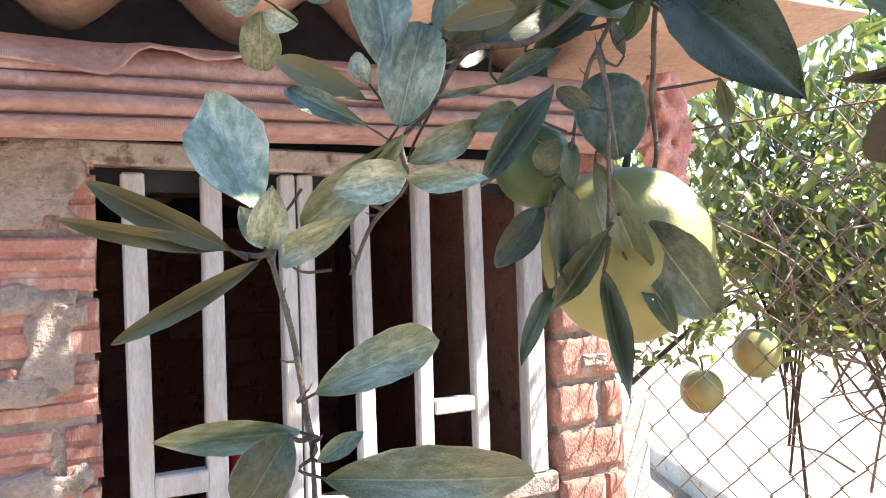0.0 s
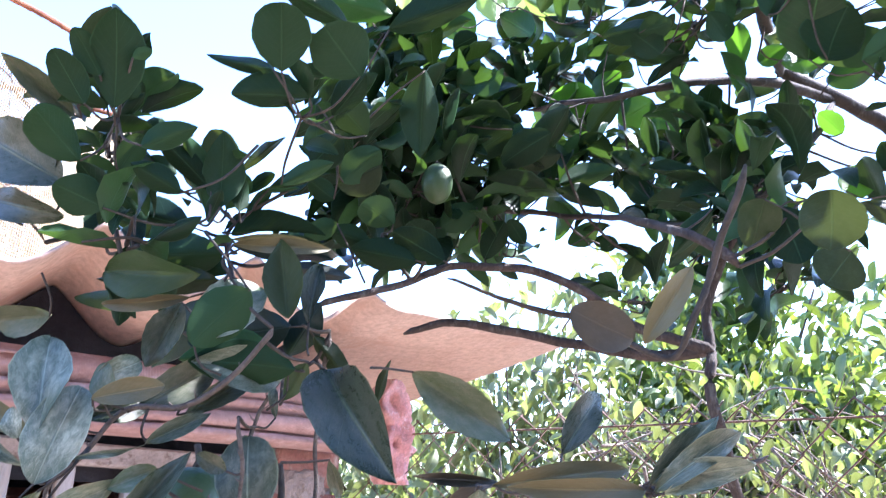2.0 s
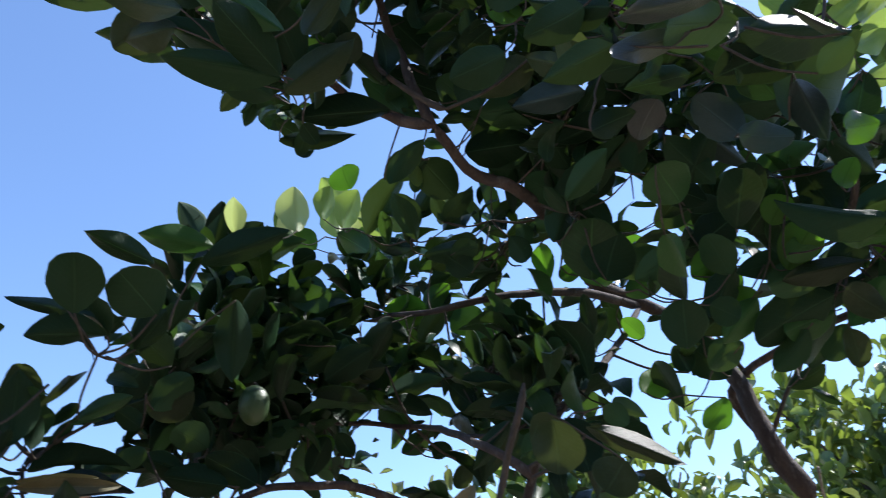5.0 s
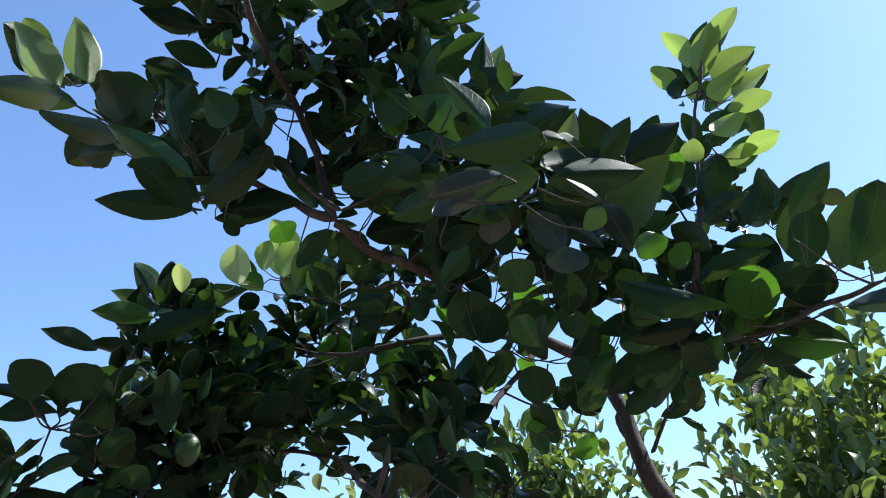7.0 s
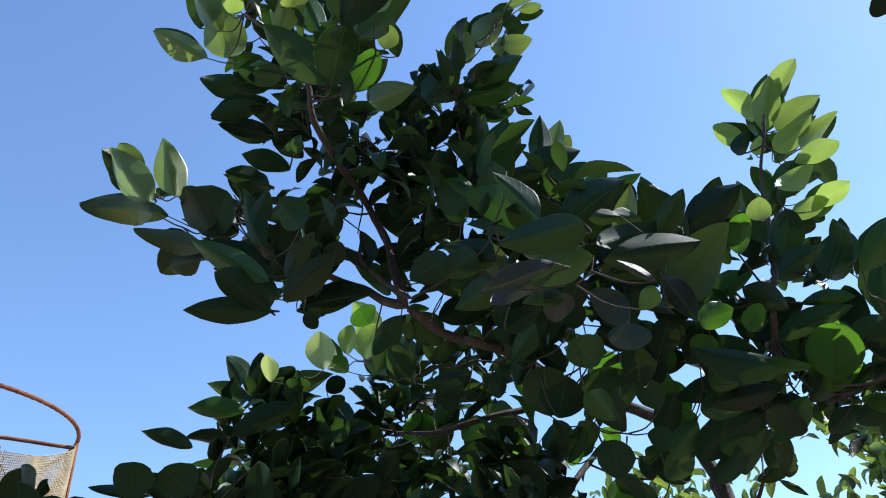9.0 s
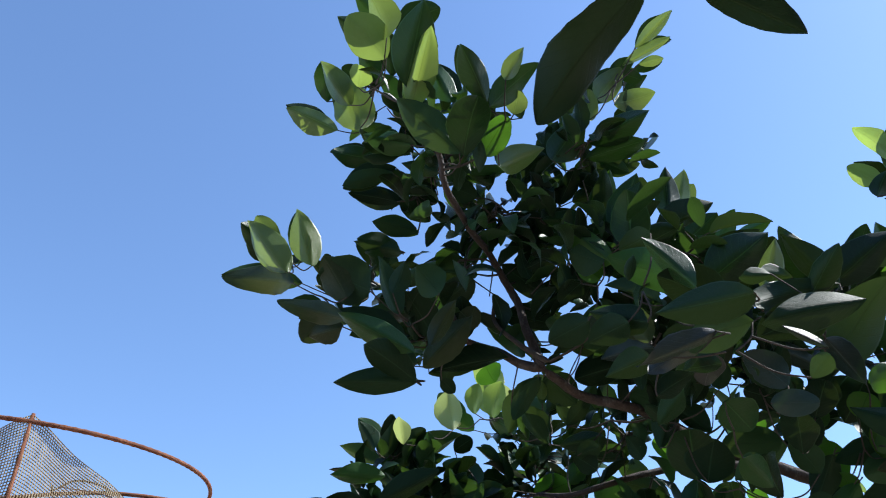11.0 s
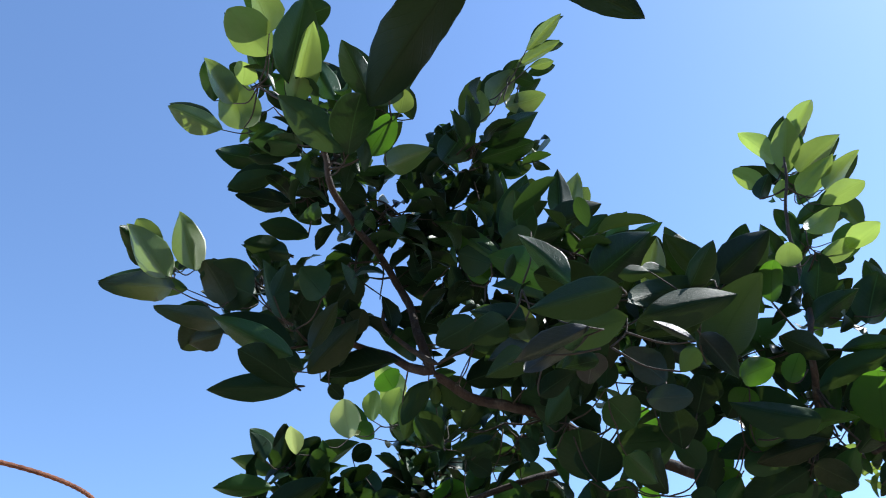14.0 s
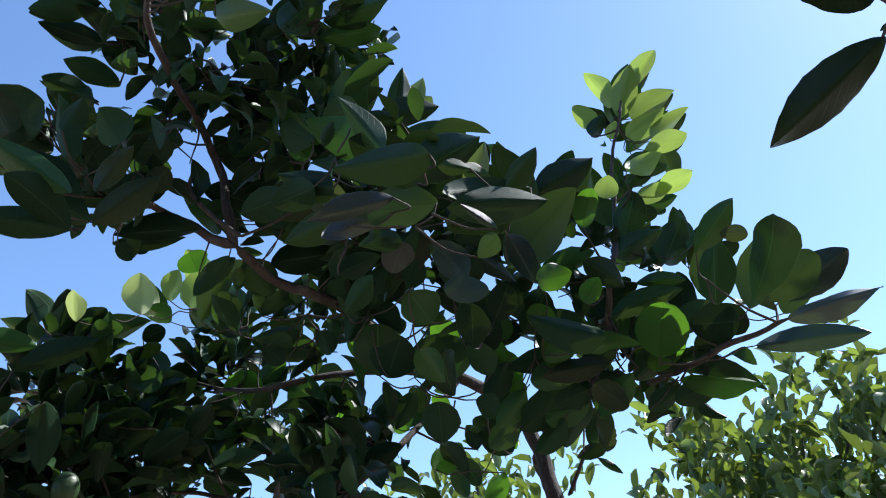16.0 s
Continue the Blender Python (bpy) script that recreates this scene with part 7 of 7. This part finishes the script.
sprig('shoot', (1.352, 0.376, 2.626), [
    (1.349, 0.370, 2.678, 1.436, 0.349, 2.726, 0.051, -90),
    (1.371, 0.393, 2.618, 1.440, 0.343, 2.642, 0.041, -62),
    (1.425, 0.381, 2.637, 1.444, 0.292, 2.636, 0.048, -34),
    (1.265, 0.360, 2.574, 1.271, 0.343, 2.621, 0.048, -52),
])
sprig('slate', (0.856, 0.241, 2.249), [
    (0.889, 0.266, 2.276, 0.841, 0.275, 2.332, 0.052, 41),
    (0.823, 0.215, 2.221, 0.879, 0.195, 2.215, 0.037, -66),
])
sprig('slate', (0.741, 0.344, 2.380), [
    (0.741, 0.344, 2.380, 0.675, 0.418, 2.400, 0.044, 43),
])
sprig('slate', (0.969, 0.400, 2.432), [
    (0.969, 0.400, 2.432, 1.082, 0.434, 2.398, 0.035, -46),
])
sprig('patch', (0.025, 0.687, 2.097), [
    (0.020, 0.649, 2.096, 0.037, 0.533, 2.138, 0.054, 21),
    (0.030, 0.726, 2.098, 0.100, 0.762, 2.124, 0.037, -88),
])
sprig('patch', (0.583, 0.273, 1.913), [
    (0.583, 0.273, 1.913, 0.595, 0.295, 1.876, 0.047, 29),
])
sprig('dull', (0.126, 0.735, 2.045), [
    (0.137, 0.757, 2.037, 0.134, 0.701, 2.106, 0.058, -11),
    (0.159, 0.709, 2.053, 0.209, 0.628, 2.072, 0.013, -32),
    (0.081, 0.740, 2.045, 0.011, 0.706, 2.090, 0.018, 54),
])
sprig('dull', (0.766, 0.687, 2.065), [
    (0.766, 0.687, 2.065, 0.756, 0.786, 2.022, 0.029, 38),
])
sprig('dull', (0.801, 0.955, 2.094), [
    (0.801, 0.955, 2.094, 0.787, 0.974, 2.057, 0.036, 76),
])
sprig('dull', (0.628, 0.293, 1.917), [
    (0.628, 0.293, 1.917, 0.714, 0.285, 1.887, 0.021, -64),
])
sprig('moss', (0.392, 0.849, 2.258), [
    (0.392, 0.849, 2.258, 0.401, 0.867, 2.162, 0.069, -6),
])
sprig('moss', (0.331, 0.731, 2.100), [
    (0.331, 0.731, 2.100, 0.280, 0.752, 2.075, 0.056, 66),
])
sprig('moss', (0.640, 0.886, 2.229), [
    (0.640, 0.886, 2.229, 0.572, 0.899, 2.214, 0.043, 71),
])
sprig('moss', (0.767, 0.517, 1.993), [
    (0.732, 0.535, 2.026, 0.750, 0.592, 1.987, 0.048, 23),
    (0.802, 0.498, 1.960, 0.780, 0.514, 1.927, 0.057, 82),
])
sprig('moss', (0.701, 0.394, 2.475), [
    (0.701, 0.394, 2.475, 0.665, 0.490, 2.481, 0.049, 48),
])
sprig('moss', (0.910, 0.473, 2.475), [
    (0.924, 0.533, 2.492, 0.893, 0.654, 2.441, 0.060, 24),
    (0.896, 0.414, 2.459, 0.877, 0.516, 2.414, 0.056, 65),
])
sprig('npale', (-0.004, 0.562, 1.674), [
    (-0.077, 0.581, 1.650, -0.135, 0.655, 1.755, 0.065, -24),
    (-0.052, 0.569, 1.612, 0.012, 0.523, 1.641, 0.024, 111),
    (-0.055, 0.534, 1.618, -0.043, 0.508, 1.661, 0.028, 168),
    (-0.054, 0.528, 1.619, -0.067, 0.515, 1.648, 0.018, -109),
    (0.044, 0.562, 1.667, 0.103, 0.527, 1.662, 0.019, 97),
    (0.007, 0.644, 1.722, -0.070, 0.688, 1.765, 0.023, -81),
    (0.018, 0.568, 1.740, 0.006, 0.576, 1.765, 0.017, -68),
    (0.041, 0.548, 1.704, 0.060, 0.568, 1.785, 0.048, 47),
    (0.047, 0.534, 1.667, -0.004, 0.513, 1.656, 0.031, -91),
    (0.036, 0.549, 1.745, 0.023, 0.594, 1.830, 0.047, -15),
])
sprig('npale', (0.059, 0.556, 1.725), [
    (0.059, 0.556, 1.725, 0.116, 0.586, 1.740, 0.006, 99),
])
sprig('npale', (-0.086, 0.734, 1.853), [
    (-0.069, 0.741, 1.842, -0.106, 0.757, 1.851, 0.026, -97),
    (-0.102, 0.727, 1.864, -0.147, 0.746, 1.867, 0.029, -118),
])
sprig('npale', (0.490, 0.379, 1.709), [
    (0.491, 0.386, 1.703, 0.542, 0.361, 1.617, 0.055, 104),
    (0.491, 0.386, 1.716, 0.549, 0.341, 1.728, 0.022, 95),
    (0.490, 0.366, 1.707, 0.544, 0.351, 1.726, 0.014, 86),
])
sprig('nolive', (-0.063, 0.498, 1.616), [
    (-0.062, 0.474, 1.618, -0.145, 0.458, 1.662, 0.020, -97),
    (-0.065, 0.476, 1.619, -0.164, 0.457, 1.640, 0.014, -100),
    (-0.063, 0.544, 1.610, -0.149, 0.494, 1.558, 0.016, -86),
])
sprig('nolive', (0.039, 0.603, 1.760), [
    (0.004, 0.669, 1.749, -0.083, 0.702, 1.797, 0.026, -85),
    (0.075, 0.537, 1.772, 0.129, 0.548, 1.787, 0.022, 90),
])
sprig('nolive', (0.418, 0.365, 1.709), [
    (0.474, 0.365, 1.709, 0.366, 0.341, 1.708, 0.019, -100),
    (0.363, 0.365, 1.709, 0.474, 0.386, 1.723, 0.018, 82),
])
sprig('nolive', (0.566, 0.521, 1.849), [
    (0.566, 0.521, 1.849, 0.610, 0.497, 1.924, 0.027, 98),
])
sprig('nolive', (0.169, 0.587, 1.901), [
    (0.137, 0.594, 1.877, 0.047, 0.659, 1.879, 0.016, -120),
    (0.169, 0.596, 1.934, 0.266, 0.612, 1.943, 0.017, 101),
    (0.168, 0.608, 1.943, 0.243, 0.620, 1.953, 0.013, 108),
])
sprig('moss', (0.144, 0.555, 1.890), [
    (0.144, 0.555, 1.890, 0.054, 0.623, 1.903, 0.044, -110),
])
sprig('moss', (0.227, 0.583, 1.861), [
    (0.227, 0.583, 1.861, 0.214, 0.586, 1.940, 0.039, -86),
])
sprig('ndusty', (0.069, 0.566, 1.728), [
    (0.045, 0.548, 1.699, -0.047, 0.626, 1.637, 0.036, -129),
    (0.046, 0.554, 1.679, 0.101, 0.570, 1.709, 0.025, 99),
    (0.115, 0.589, 1.742, 0.167, 0.600, 1.771, 0.018, 86),
    (0.069, 0.571, 1.792, 0.101, 0.591, 1.813, 0.026, 93),
])
sprig('ndusty', (0.209, 0.625, 1.763), [
    (0.203, 0.619, 1.754, 0.209, 0.598, 1.681, 0.057, 28),
    (0.227, 0.649, 1.774, 0.223, 0.661, 1.807, 0.010, -36),
    (0.236, 0.639, 1.819, 0.145, 0.585, 1.815, 0.044, -100),
    (0.143, 0.579, 1.837, 0.198, 0.610, 1.897, 0.051, 74),
    (0.238, 0.641, 1.632, 0.297, 0.656, 1.553, 0.056, 114),
])
sprig('ndusty', (-0.110, 0.759, 1.860), [
    (-0.110, 0.759, 1.860, -0.119, 0.797, 1.810, 0.043, 190),
])
sprig('ndusty', (-0.009, 0.452, 1.501), [
    (-0.008, 0.456, 1.529, 0.067, 0.505, 1.554, 0.032, 64),
    (-0.014, 0.443, 1.509, -0.101, 0.440, 1.505, 0.020, -78),
    (-0.005, 0.441, 1.492, 0.020, 0.459, 1.505, 0.013, 68),
    (-0.007, 0.469, 1.474, 0.129, 0.518, 1.458, 0.044, 81),
])
sprig('ndusty', (0.446, 0.387, 1.709), [
    (0.485, 0.376, 1.713, 0.534, 0.359, 1.762, 0.020, 81),
    (0.486, 0.372, 1.708, 0.547, 0.352, 1.751, 0.020, 76),
    (0.368, 0.414, 1.707, 0.382, 0.445, 1.670, 0.035, 171),
])
sprig('ndull', (0.133, 0.587, 1.706), [
    (0.098, 0.539, 1.659, 0.155, 0.571, 1.735, 0.024, 68),
    (0.143, 0.578, 1.673, 0.159, 0.567, 1.692, 0.021, 111),
    (0.165, 0.588, 1.661, 0.168, 0.604, 1.583, 0.034, 164),
    (0.150, 0.623, 1.647, 0.111, 0.608, 1.599, 0.028, -78),
    (0.196, 0.581, 1.625, 0.156, 0.621, 1.562, 0.023, -116),
    (0.081, 0.564, 1.770, 0.075, 0.571, 1.807, 0.022, -55),
    (0.186, 0.585, 1.720, 0.160, 0.584, 1.734, 0.017, -102),
    (0.062, 0.607, 1.761, 0.114, 0.640, 1.791, 0.029, 87),
    (0.103, 0.600, 1.773, 0.169, 0.631, 1.822, 0.037, 87),
    (0.144, 0.603, 1.770, 0.206, 0.642, 1.816, 0.023, 79),
])
sprig('ndull', (0.201, 0.634, 1.592), [
    (0.201, 0.634, 1.592, 0.213, 0.602, 1.489, 0.022, 18),
])
sprig('ndull', (0.251, 0.591, 1.822), [
    (0.271, 0.641, 1.825, 0.332, 0.544, 1.713, 0.067, 63),
    (0.250, 0.621, 1.867, 0.259, 0.648, 1.936, 0.024, 5),
    (0.273, 0.548, 1.731, 0.288, 0.576, 1.700, 0.013, 166),
    (0.336, 0.511, 1.806, 0.428, 0.520, 1.753, 0.041, 112),
    (0.126, 0.633, 1.881, 0.100, 0.633, 1.815, 0.034, -86),
])
sprig('ndull', (-0.020, 0.436, 1.509), [
    (-0.020, 0.436, 1.509, -0.048, 0.436, 1.466, 0.034, -90),
])
sprig('ndull', (0.469, 0.422, 1.706), [
    (0.489, 0.390, 1.676, 0.425, 0.464, 1.617, 0.046, -88),
    (0.450, 0.454, 1.737, 0.492, 0.467, 1.790, 0.026, 60),
])
sprig('ndull', (-0.025, 0.654, 1.944), [
    (-0.003, 0.683, 1.867, -0.075, 0.722, 1.865, 0.035, -120),
    (-0.074, 0.659, 1.977, 0.009, 0.612, 1.951, 0.034, 101),
    (0.001, 0.621, 1.989, -0.088, 0.649, 2.041, 0.063, -92),
])
sprig('ndull', (0.004, 0.609, 2.068), [
    (-0.003, 0.634, 2.068, -0.063, 0.577, 2.098, 0.026, -124),
    (0.011, 0.584, 2.069, -0.007, 0.563, 2.099, 0.020, -134),
])
sprig('nfresh', (0.177, 0.610, 1.653), [
    (0.190, 0.597, 1.681, 0.240, 0.663, 1.592, 0.032, 149),
    (0.173, 0.597, 1.696, 0.170, 0.587, 1.654, 0.016, 1),
    (0.129, 0.576, 1.720, 0.093, 0.562, 1.702, 0.021, -89),
    (0.157, 0.619, 1.580, 0.128, 0.600, 1.521, 0.017, -41),
    (0.236, 0.659, 1.591, 0.261, 0.638, 1.538, 0.020, 60),
])
sprig('nfresh', (0.392, 0.492, 1.672), [
    (0.392, 0.492, 1.672, 0.402, 0.522, 1.627, 0.021, -177),
])
sprig('nbrown', (0.402, 0.495, 1.715), [
    (0.404, 0.525, 1.715, 0.394, 0.572, 1.670, 0.037, -131),
    (0.399, 0.465, 1.714, 0.339, 0.509, 1.718, 0.011, -94),
])
sprig('nbrown', (0.485, 0.507, 1.873), [
    (0.485, 0.507, 1.873, 0.544, 0.500, 1.847, 0.045, 115),
])
under(leaf_mass("foliage", MAT_LEAF_FILL, FILL, MAIN, "dense inner leaves of the crown and unseen sun-blocking clumps"), MAIN)


def fruit(name, at, r, mat, label, squash=1.05):
    f = thing(name, label, "fruit", at, group="pomelos on the trees")
    n, m = 24, 16
    verts, faces = [], []
    for i in range(m + 1):
        a = math.pi * i / m
        rr = math.sin(a) * (1 + 0.05 * math.cos(a))
        zz = math.cos(a) * squash - 0.07 * math.exp(-(a / 0.25) ** 2)
        for s in range(n):
            b = 2 * math.pi * s / n
            k = 1 + 0.02 * noise.noise(Vector((math.cos(b) * 2, math.sin(b) * 2, zz * 2)))
            verts.append((r * rr * k * math.cos(b), r * rr * k * math.sin(b), r * zz))
    for i in range(m):
        faces += [(i * n + s, (i + 1) * n + s, (i + 1) * n + (s + 1) % n, i * n + (s + 1) % n) for s in range(n)]
    me = bpy.data.meshes.new("rind")
    me.from_pydata(verts, [], faces)
    part("rind", smooth(me), mat, f)
    part("stalk", tube_mesh("stalk", curve_points([(0, 0, r * 0.9), (0.004, 0, r * 1.2), (0.0, 0.006, r * 1.6)], 4), 0.004, 0.0035, 6), MAT_TWIG, f, "short brown stalk")
    return f


def far_tree(at, height, spread, count, seed, label, size=0.11, low=0.35, mat=None, bare=0, floor=0.1, stout=1.0):
    rnd = random.Random(seed)
    tr = thing("citrus_tree", label, "tree", at, group="trees beyond the fence")
    base = Vector((0, 0, 0))
    top = Vector((rnd.uniform(-.2, .2), rnd.uniform(-.2, .2), height * 0.55))
    part("trunk", tube_mesh("trunk", curve_points([base - Vector((0, 0, .05)), top * 0.4 + Vector((0.06, 0, 0)), top], 5), 0.05 * stout * height / 2.5, 0.03 * stout * height / 2.5, 8, 0.08, rnd), MAT_BARK, tr)
    placed, clumps = [], []
    for i in range(11):
        a = 2 * math.pi * i / 11 + rnd.uniform(-.3, .3)
        el = rnd.uniform(0.0, 1.3)
        end = Vector((math.cos(a) * math.cos(el) * spread * rnd.uniform(.7, 1.05), math.sin(a) * math.cos(el) * spread * rnd.uniform(.7, 1.05), height * (low + 0.1) + math.sin(el) * height * (0.9 - low)))
        start = top * rnd.uniform(0.55, 1.0)
        pts = curve_points([start, start.lerp(end, 0.5) + Vector((0, 0, 0.1)), end], 5)
        part("limb", tube_mesh("limb", pts, 0.018 * stout ** 0.7, 0.006 * stout ** 0.5, 6, 0.1, rnd), MAT_BARK, tr)
        for q in pts[3:]:
            for _ in range(4):
                clumps.append(q + Vector([rnd.gauss(0, 0.16 * spread) for _ in range(3)]))
    for i in range(count):
        c = rnd.choice(clumps)
        p = c + Vector([rnd.gauss(0, 0.075) for _ in range(3)])
        if p.z < floor:
            continue
        placed.append(random_leaf(rnd, p, (p - Vector((0, 0, height * 0.4))).normalized() * 0.6 + Vector((0, 0, 0.2)), size))
    leaf_mass("foliage", mat or MAT_BUSH, placed, tr, "green leaves in loose clumps")
    for _ in range(bare):
        p = rnd.choice(clumps)
        d = Vector((rnd.gauss(0, 1), rnd.gauss(0, 1), rnd.gauss(0.2, 0.8))).normalized() * rnd.uniform(0.2, 0.5)
        part("twig", tube_mesh("twig", curve_points([p - d * 0.5, p + Vector([rnd.gauss(0, 0.03) for _ in range(3)]), p + d * 0.5], 4), 0.005, 0.0022, 5), MAT_DRYTWIG, tr)
    return tr


LBL = "leafy citrus tree in full sun beyond the fence"
for at, h, sp, n, sd in (((2.3, 3.3, 0), 2.1, 0.8, 3000, 1), ((0.85, 4.3, 0), 2.2, 1.15, 4300, 2), ((4.99, 3.27, 0), 4.15, 1.3, 3000, 3), ((2.62, 3.29, 0), 3.06, 0.78, 3400, 4),
                         ((5.2, 3.6, 0), 3.5, 1.3, 2800, 5), ((0.2, 6.5, 0), 2.6, 1.2, 2000, 6), ((9.9, 14.4, 0), 4.8, 2.6, 3000, 7), ((16.7, 12.6, 0), 6.6, 3.4, 3000, 8), ((3.7, 18.6, 0), 4.8, 3.2, 3000, 9), ((-3.0, 9.5, 0), 3.0, 1.7, 1800, 10)):
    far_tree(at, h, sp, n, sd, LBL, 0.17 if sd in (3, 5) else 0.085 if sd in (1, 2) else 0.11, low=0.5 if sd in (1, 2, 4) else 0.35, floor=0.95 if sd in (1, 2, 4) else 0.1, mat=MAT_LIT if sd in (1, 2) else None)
HEDGE = "dusty tangled citrus bush with bare twigs behind the chain-link fence"
for at, h, sp, n, sd in (((1.55, 2.35, 0), 2.05, 0.55, 1150, 31), ((2.15, 1.75, 0), 2.15, 0.55, 1150, 32), ((2.75, 1.2, 0), 2.15, 0.55, 1100, 33), ((2.1, 2.7, 0), 2.2, 0.6, 1100, 34)):
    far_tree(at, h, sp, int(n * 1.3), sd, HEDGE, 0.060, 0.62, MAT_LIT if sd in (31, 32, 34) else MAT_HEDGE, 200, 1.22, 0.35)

for at, h, sp, n, sd in (((1.25, 2.80, 0), 2.55, 0.5, 1500, 41), ((2.65, 2.70, 0), 2.35, 0.55, 1250, 42)):
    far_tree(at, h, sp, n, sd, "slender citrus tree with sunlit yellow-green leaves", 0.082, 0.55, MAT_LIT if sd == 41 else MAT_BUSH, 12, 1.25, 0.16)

fruit("pomelo", (0.238, 0.716, 1.606), 0.080, MAT_FRUIT, "large ripe yellow-green pomelo among dusty leaves")
fruit("pomelo", (0.152, 0.700, 1.690), 0.037, MAT_FRUIT_GREEN, "small dark green unripe pomelo behind the leaves")
fruit("pomelo", (0.90, 2.15, 1.31), 0.066, MAT_FRUIT, "yellow pomelo hanging beyond the fence")
fruit("pomelo", (0.755, 2.19, 1.20), 0.060, MAT_FRUIT, "yellow pomelo hanging beyond the fence")
fruit("pomelo", (0.415, 0.778, 2.104), 0.021, MAT_FRUIT_GREEN, "small oval green fruit high in the crown", 1.35)


def net_cage(at, radius, z0, z1):
    """A rebar cage with loose net, standing on the roof."""
    g = thing("net_cage", "rusty rebar cage draped with loose tan netting on the roof", "cage", at)
    ang = [radians(a) for a in (-75, 14, 105, 195)]

    def ring(z, wob):
        pts = []
        for s in range(361):
            a = 2 * math.pi * s / 360
            pts.append(Vector((radius * math.cos(a), radius * math.sin(a), z + wob * math.sin(2 * a + 0.6))))
        return pts
    part("hoop", tube_mesh("hoop", ring(z1, 0.02), 0.0060, 0.0060, 7, ribs=0.16), MAT_RUST, g)
    part("hoop", tube_mesh("hoop", ring(z0 + 0.01, 0.0), 0.0060, 0.0060, 7, ribs=0.16), MAT_RUST, g)
    for a in ang:
        p = Vector((radius * math.cos(a), radius * math.sin(a), 0))
        part("upright", tube_mesh("upright", [p + Vector((0, 0, z0)), p + Vector((0.005, 0, (z0 + z1) / 2)), p + Vector((0, 0, z1 + 0.004))], 0.005, 0.005, 7), MAT_RUST, g)
    a, b = ang[1], ang[1] + 2.5
    part("brace", tube_mesh("brace", curve_points([(radius * math.cos(a), radius * math.sin(a), z1 - 0.01), (radius * 0.3 * math.cos(a), radius * 0.3 * math.sin(a), z1 - 0.005), (radius * math.cos(b), radius * math.sin(b), z1)], 5), 0.006, 0.006, 6), MAT_RUST, g)

    def skin(u, v):
        a = 2 * math.pi * u
        near_post = min(abs((a - q + math.pi) % (2 * math.pi) - math.pi) for q in ang)
        dip = 0.17 * (1 - math.exp(-(near_post / 0.40) ** 1.2))
        top = z1 - dip
        r = radius * (0.985 - 0.10 * (1 - math.exp(-(near_post / 0.4) ** 2)) + 0.02 * math.sin(a * 13) * v)
        return Vector((r * math.cos(a), r * math.sin(a), z0 + (top - z0) * v))
    V, F = [], []

    def strand(pts):
        for p, q in zip(pts, pts[1:]):
            d = (q - p).normalized()
            s1 = d.cross(Vector((0.2, 0.3, 0.93))).normalized() * 0.0016
            s2 = d.cross(s1).normalized() * 0.0016
            n = len(V)
            for c in (p, q):
                V.extend((c + s1, c - s1 * 0.5 + s2 * 0.87, c - s1 * 0.5 - s2 * 0.87))
            F.extend(((n, n + 1, n + 4, n + 3), (n + 1, n + 2, n + 5, n + 4), (n + 2, n, n + 3, n + 5)))
    nu, nv = 500, 84
    for k in range(nu):
        strand([skin((k + 1.5 * math.sin(v * 0.11 + k * 0.05)) / nu, v / nv) for v in range(0, nv + 1, 4)])
    for v in range(nv + 1):
        strand([skin(k / 96, v / nv) for k in range(97)])
    me = bpy.data.meshes.new("net")
    me.from_pydata(V, [], F)
    ob = part("net", me, MAT_NET, g, "loose tan fishing net sagging between the uprights")
    ob["kind"] = "stuff"
    # dry vines heaped inside the net, and a loose wire
    rnd = random.Random(77)
    V.clear()
    F.clear()
    for _ in range(260):
        c = Vector((radius * rnd.uniform(-0.75, 0.75), radius * rnd.uniform(-0.75, 0.75), z0 + (z1 - z0) * rnd.uniform(0.40, 0.80)))
        d = Vector((rnd.gauss(0, 1), rnd.gauss(0, 1), rnd.gauss(0.2, 0.6))).normalized() * rnd.uniform(0.05, 0.14)
        strand(curve_points([c - d, c + Vector([rnd.gauss(0, 0.03) for _ in range(3)]), c + d], 4))
    me = bpy.data.meshes.new("dry_vine")
    me.from_pydata(V, [], F)
    ob = part("dry_vine", me, MAT_DRYTWIG, g, "tangled dry brown vines inside the net")
    ob["kind"] = "stuff"
    q = Vector((radius * 0.3 * math.cos(a), radius * 0.3 * math.sin(a), z1 - 0.02))
    part("loose_wire", tube_mesh("loose_wire", curve_points([q + Vector((-0.10, -0.05, 0.0)), q + Vector((-0.04, -0.02, 0.045)), q + Vector((0.06, 0.0, 0.02)), q + Vector((0.16, 0.03, -0.07)), q + Vector((0.20, 0.03, -0.16))], 6), 0.003, 0.003, 6), MAT_SHADE_WIRE, g, "dark loose wire")


net_cage((-0.683, 1.743, 0.0), 0.505, 1.985, 2.676)
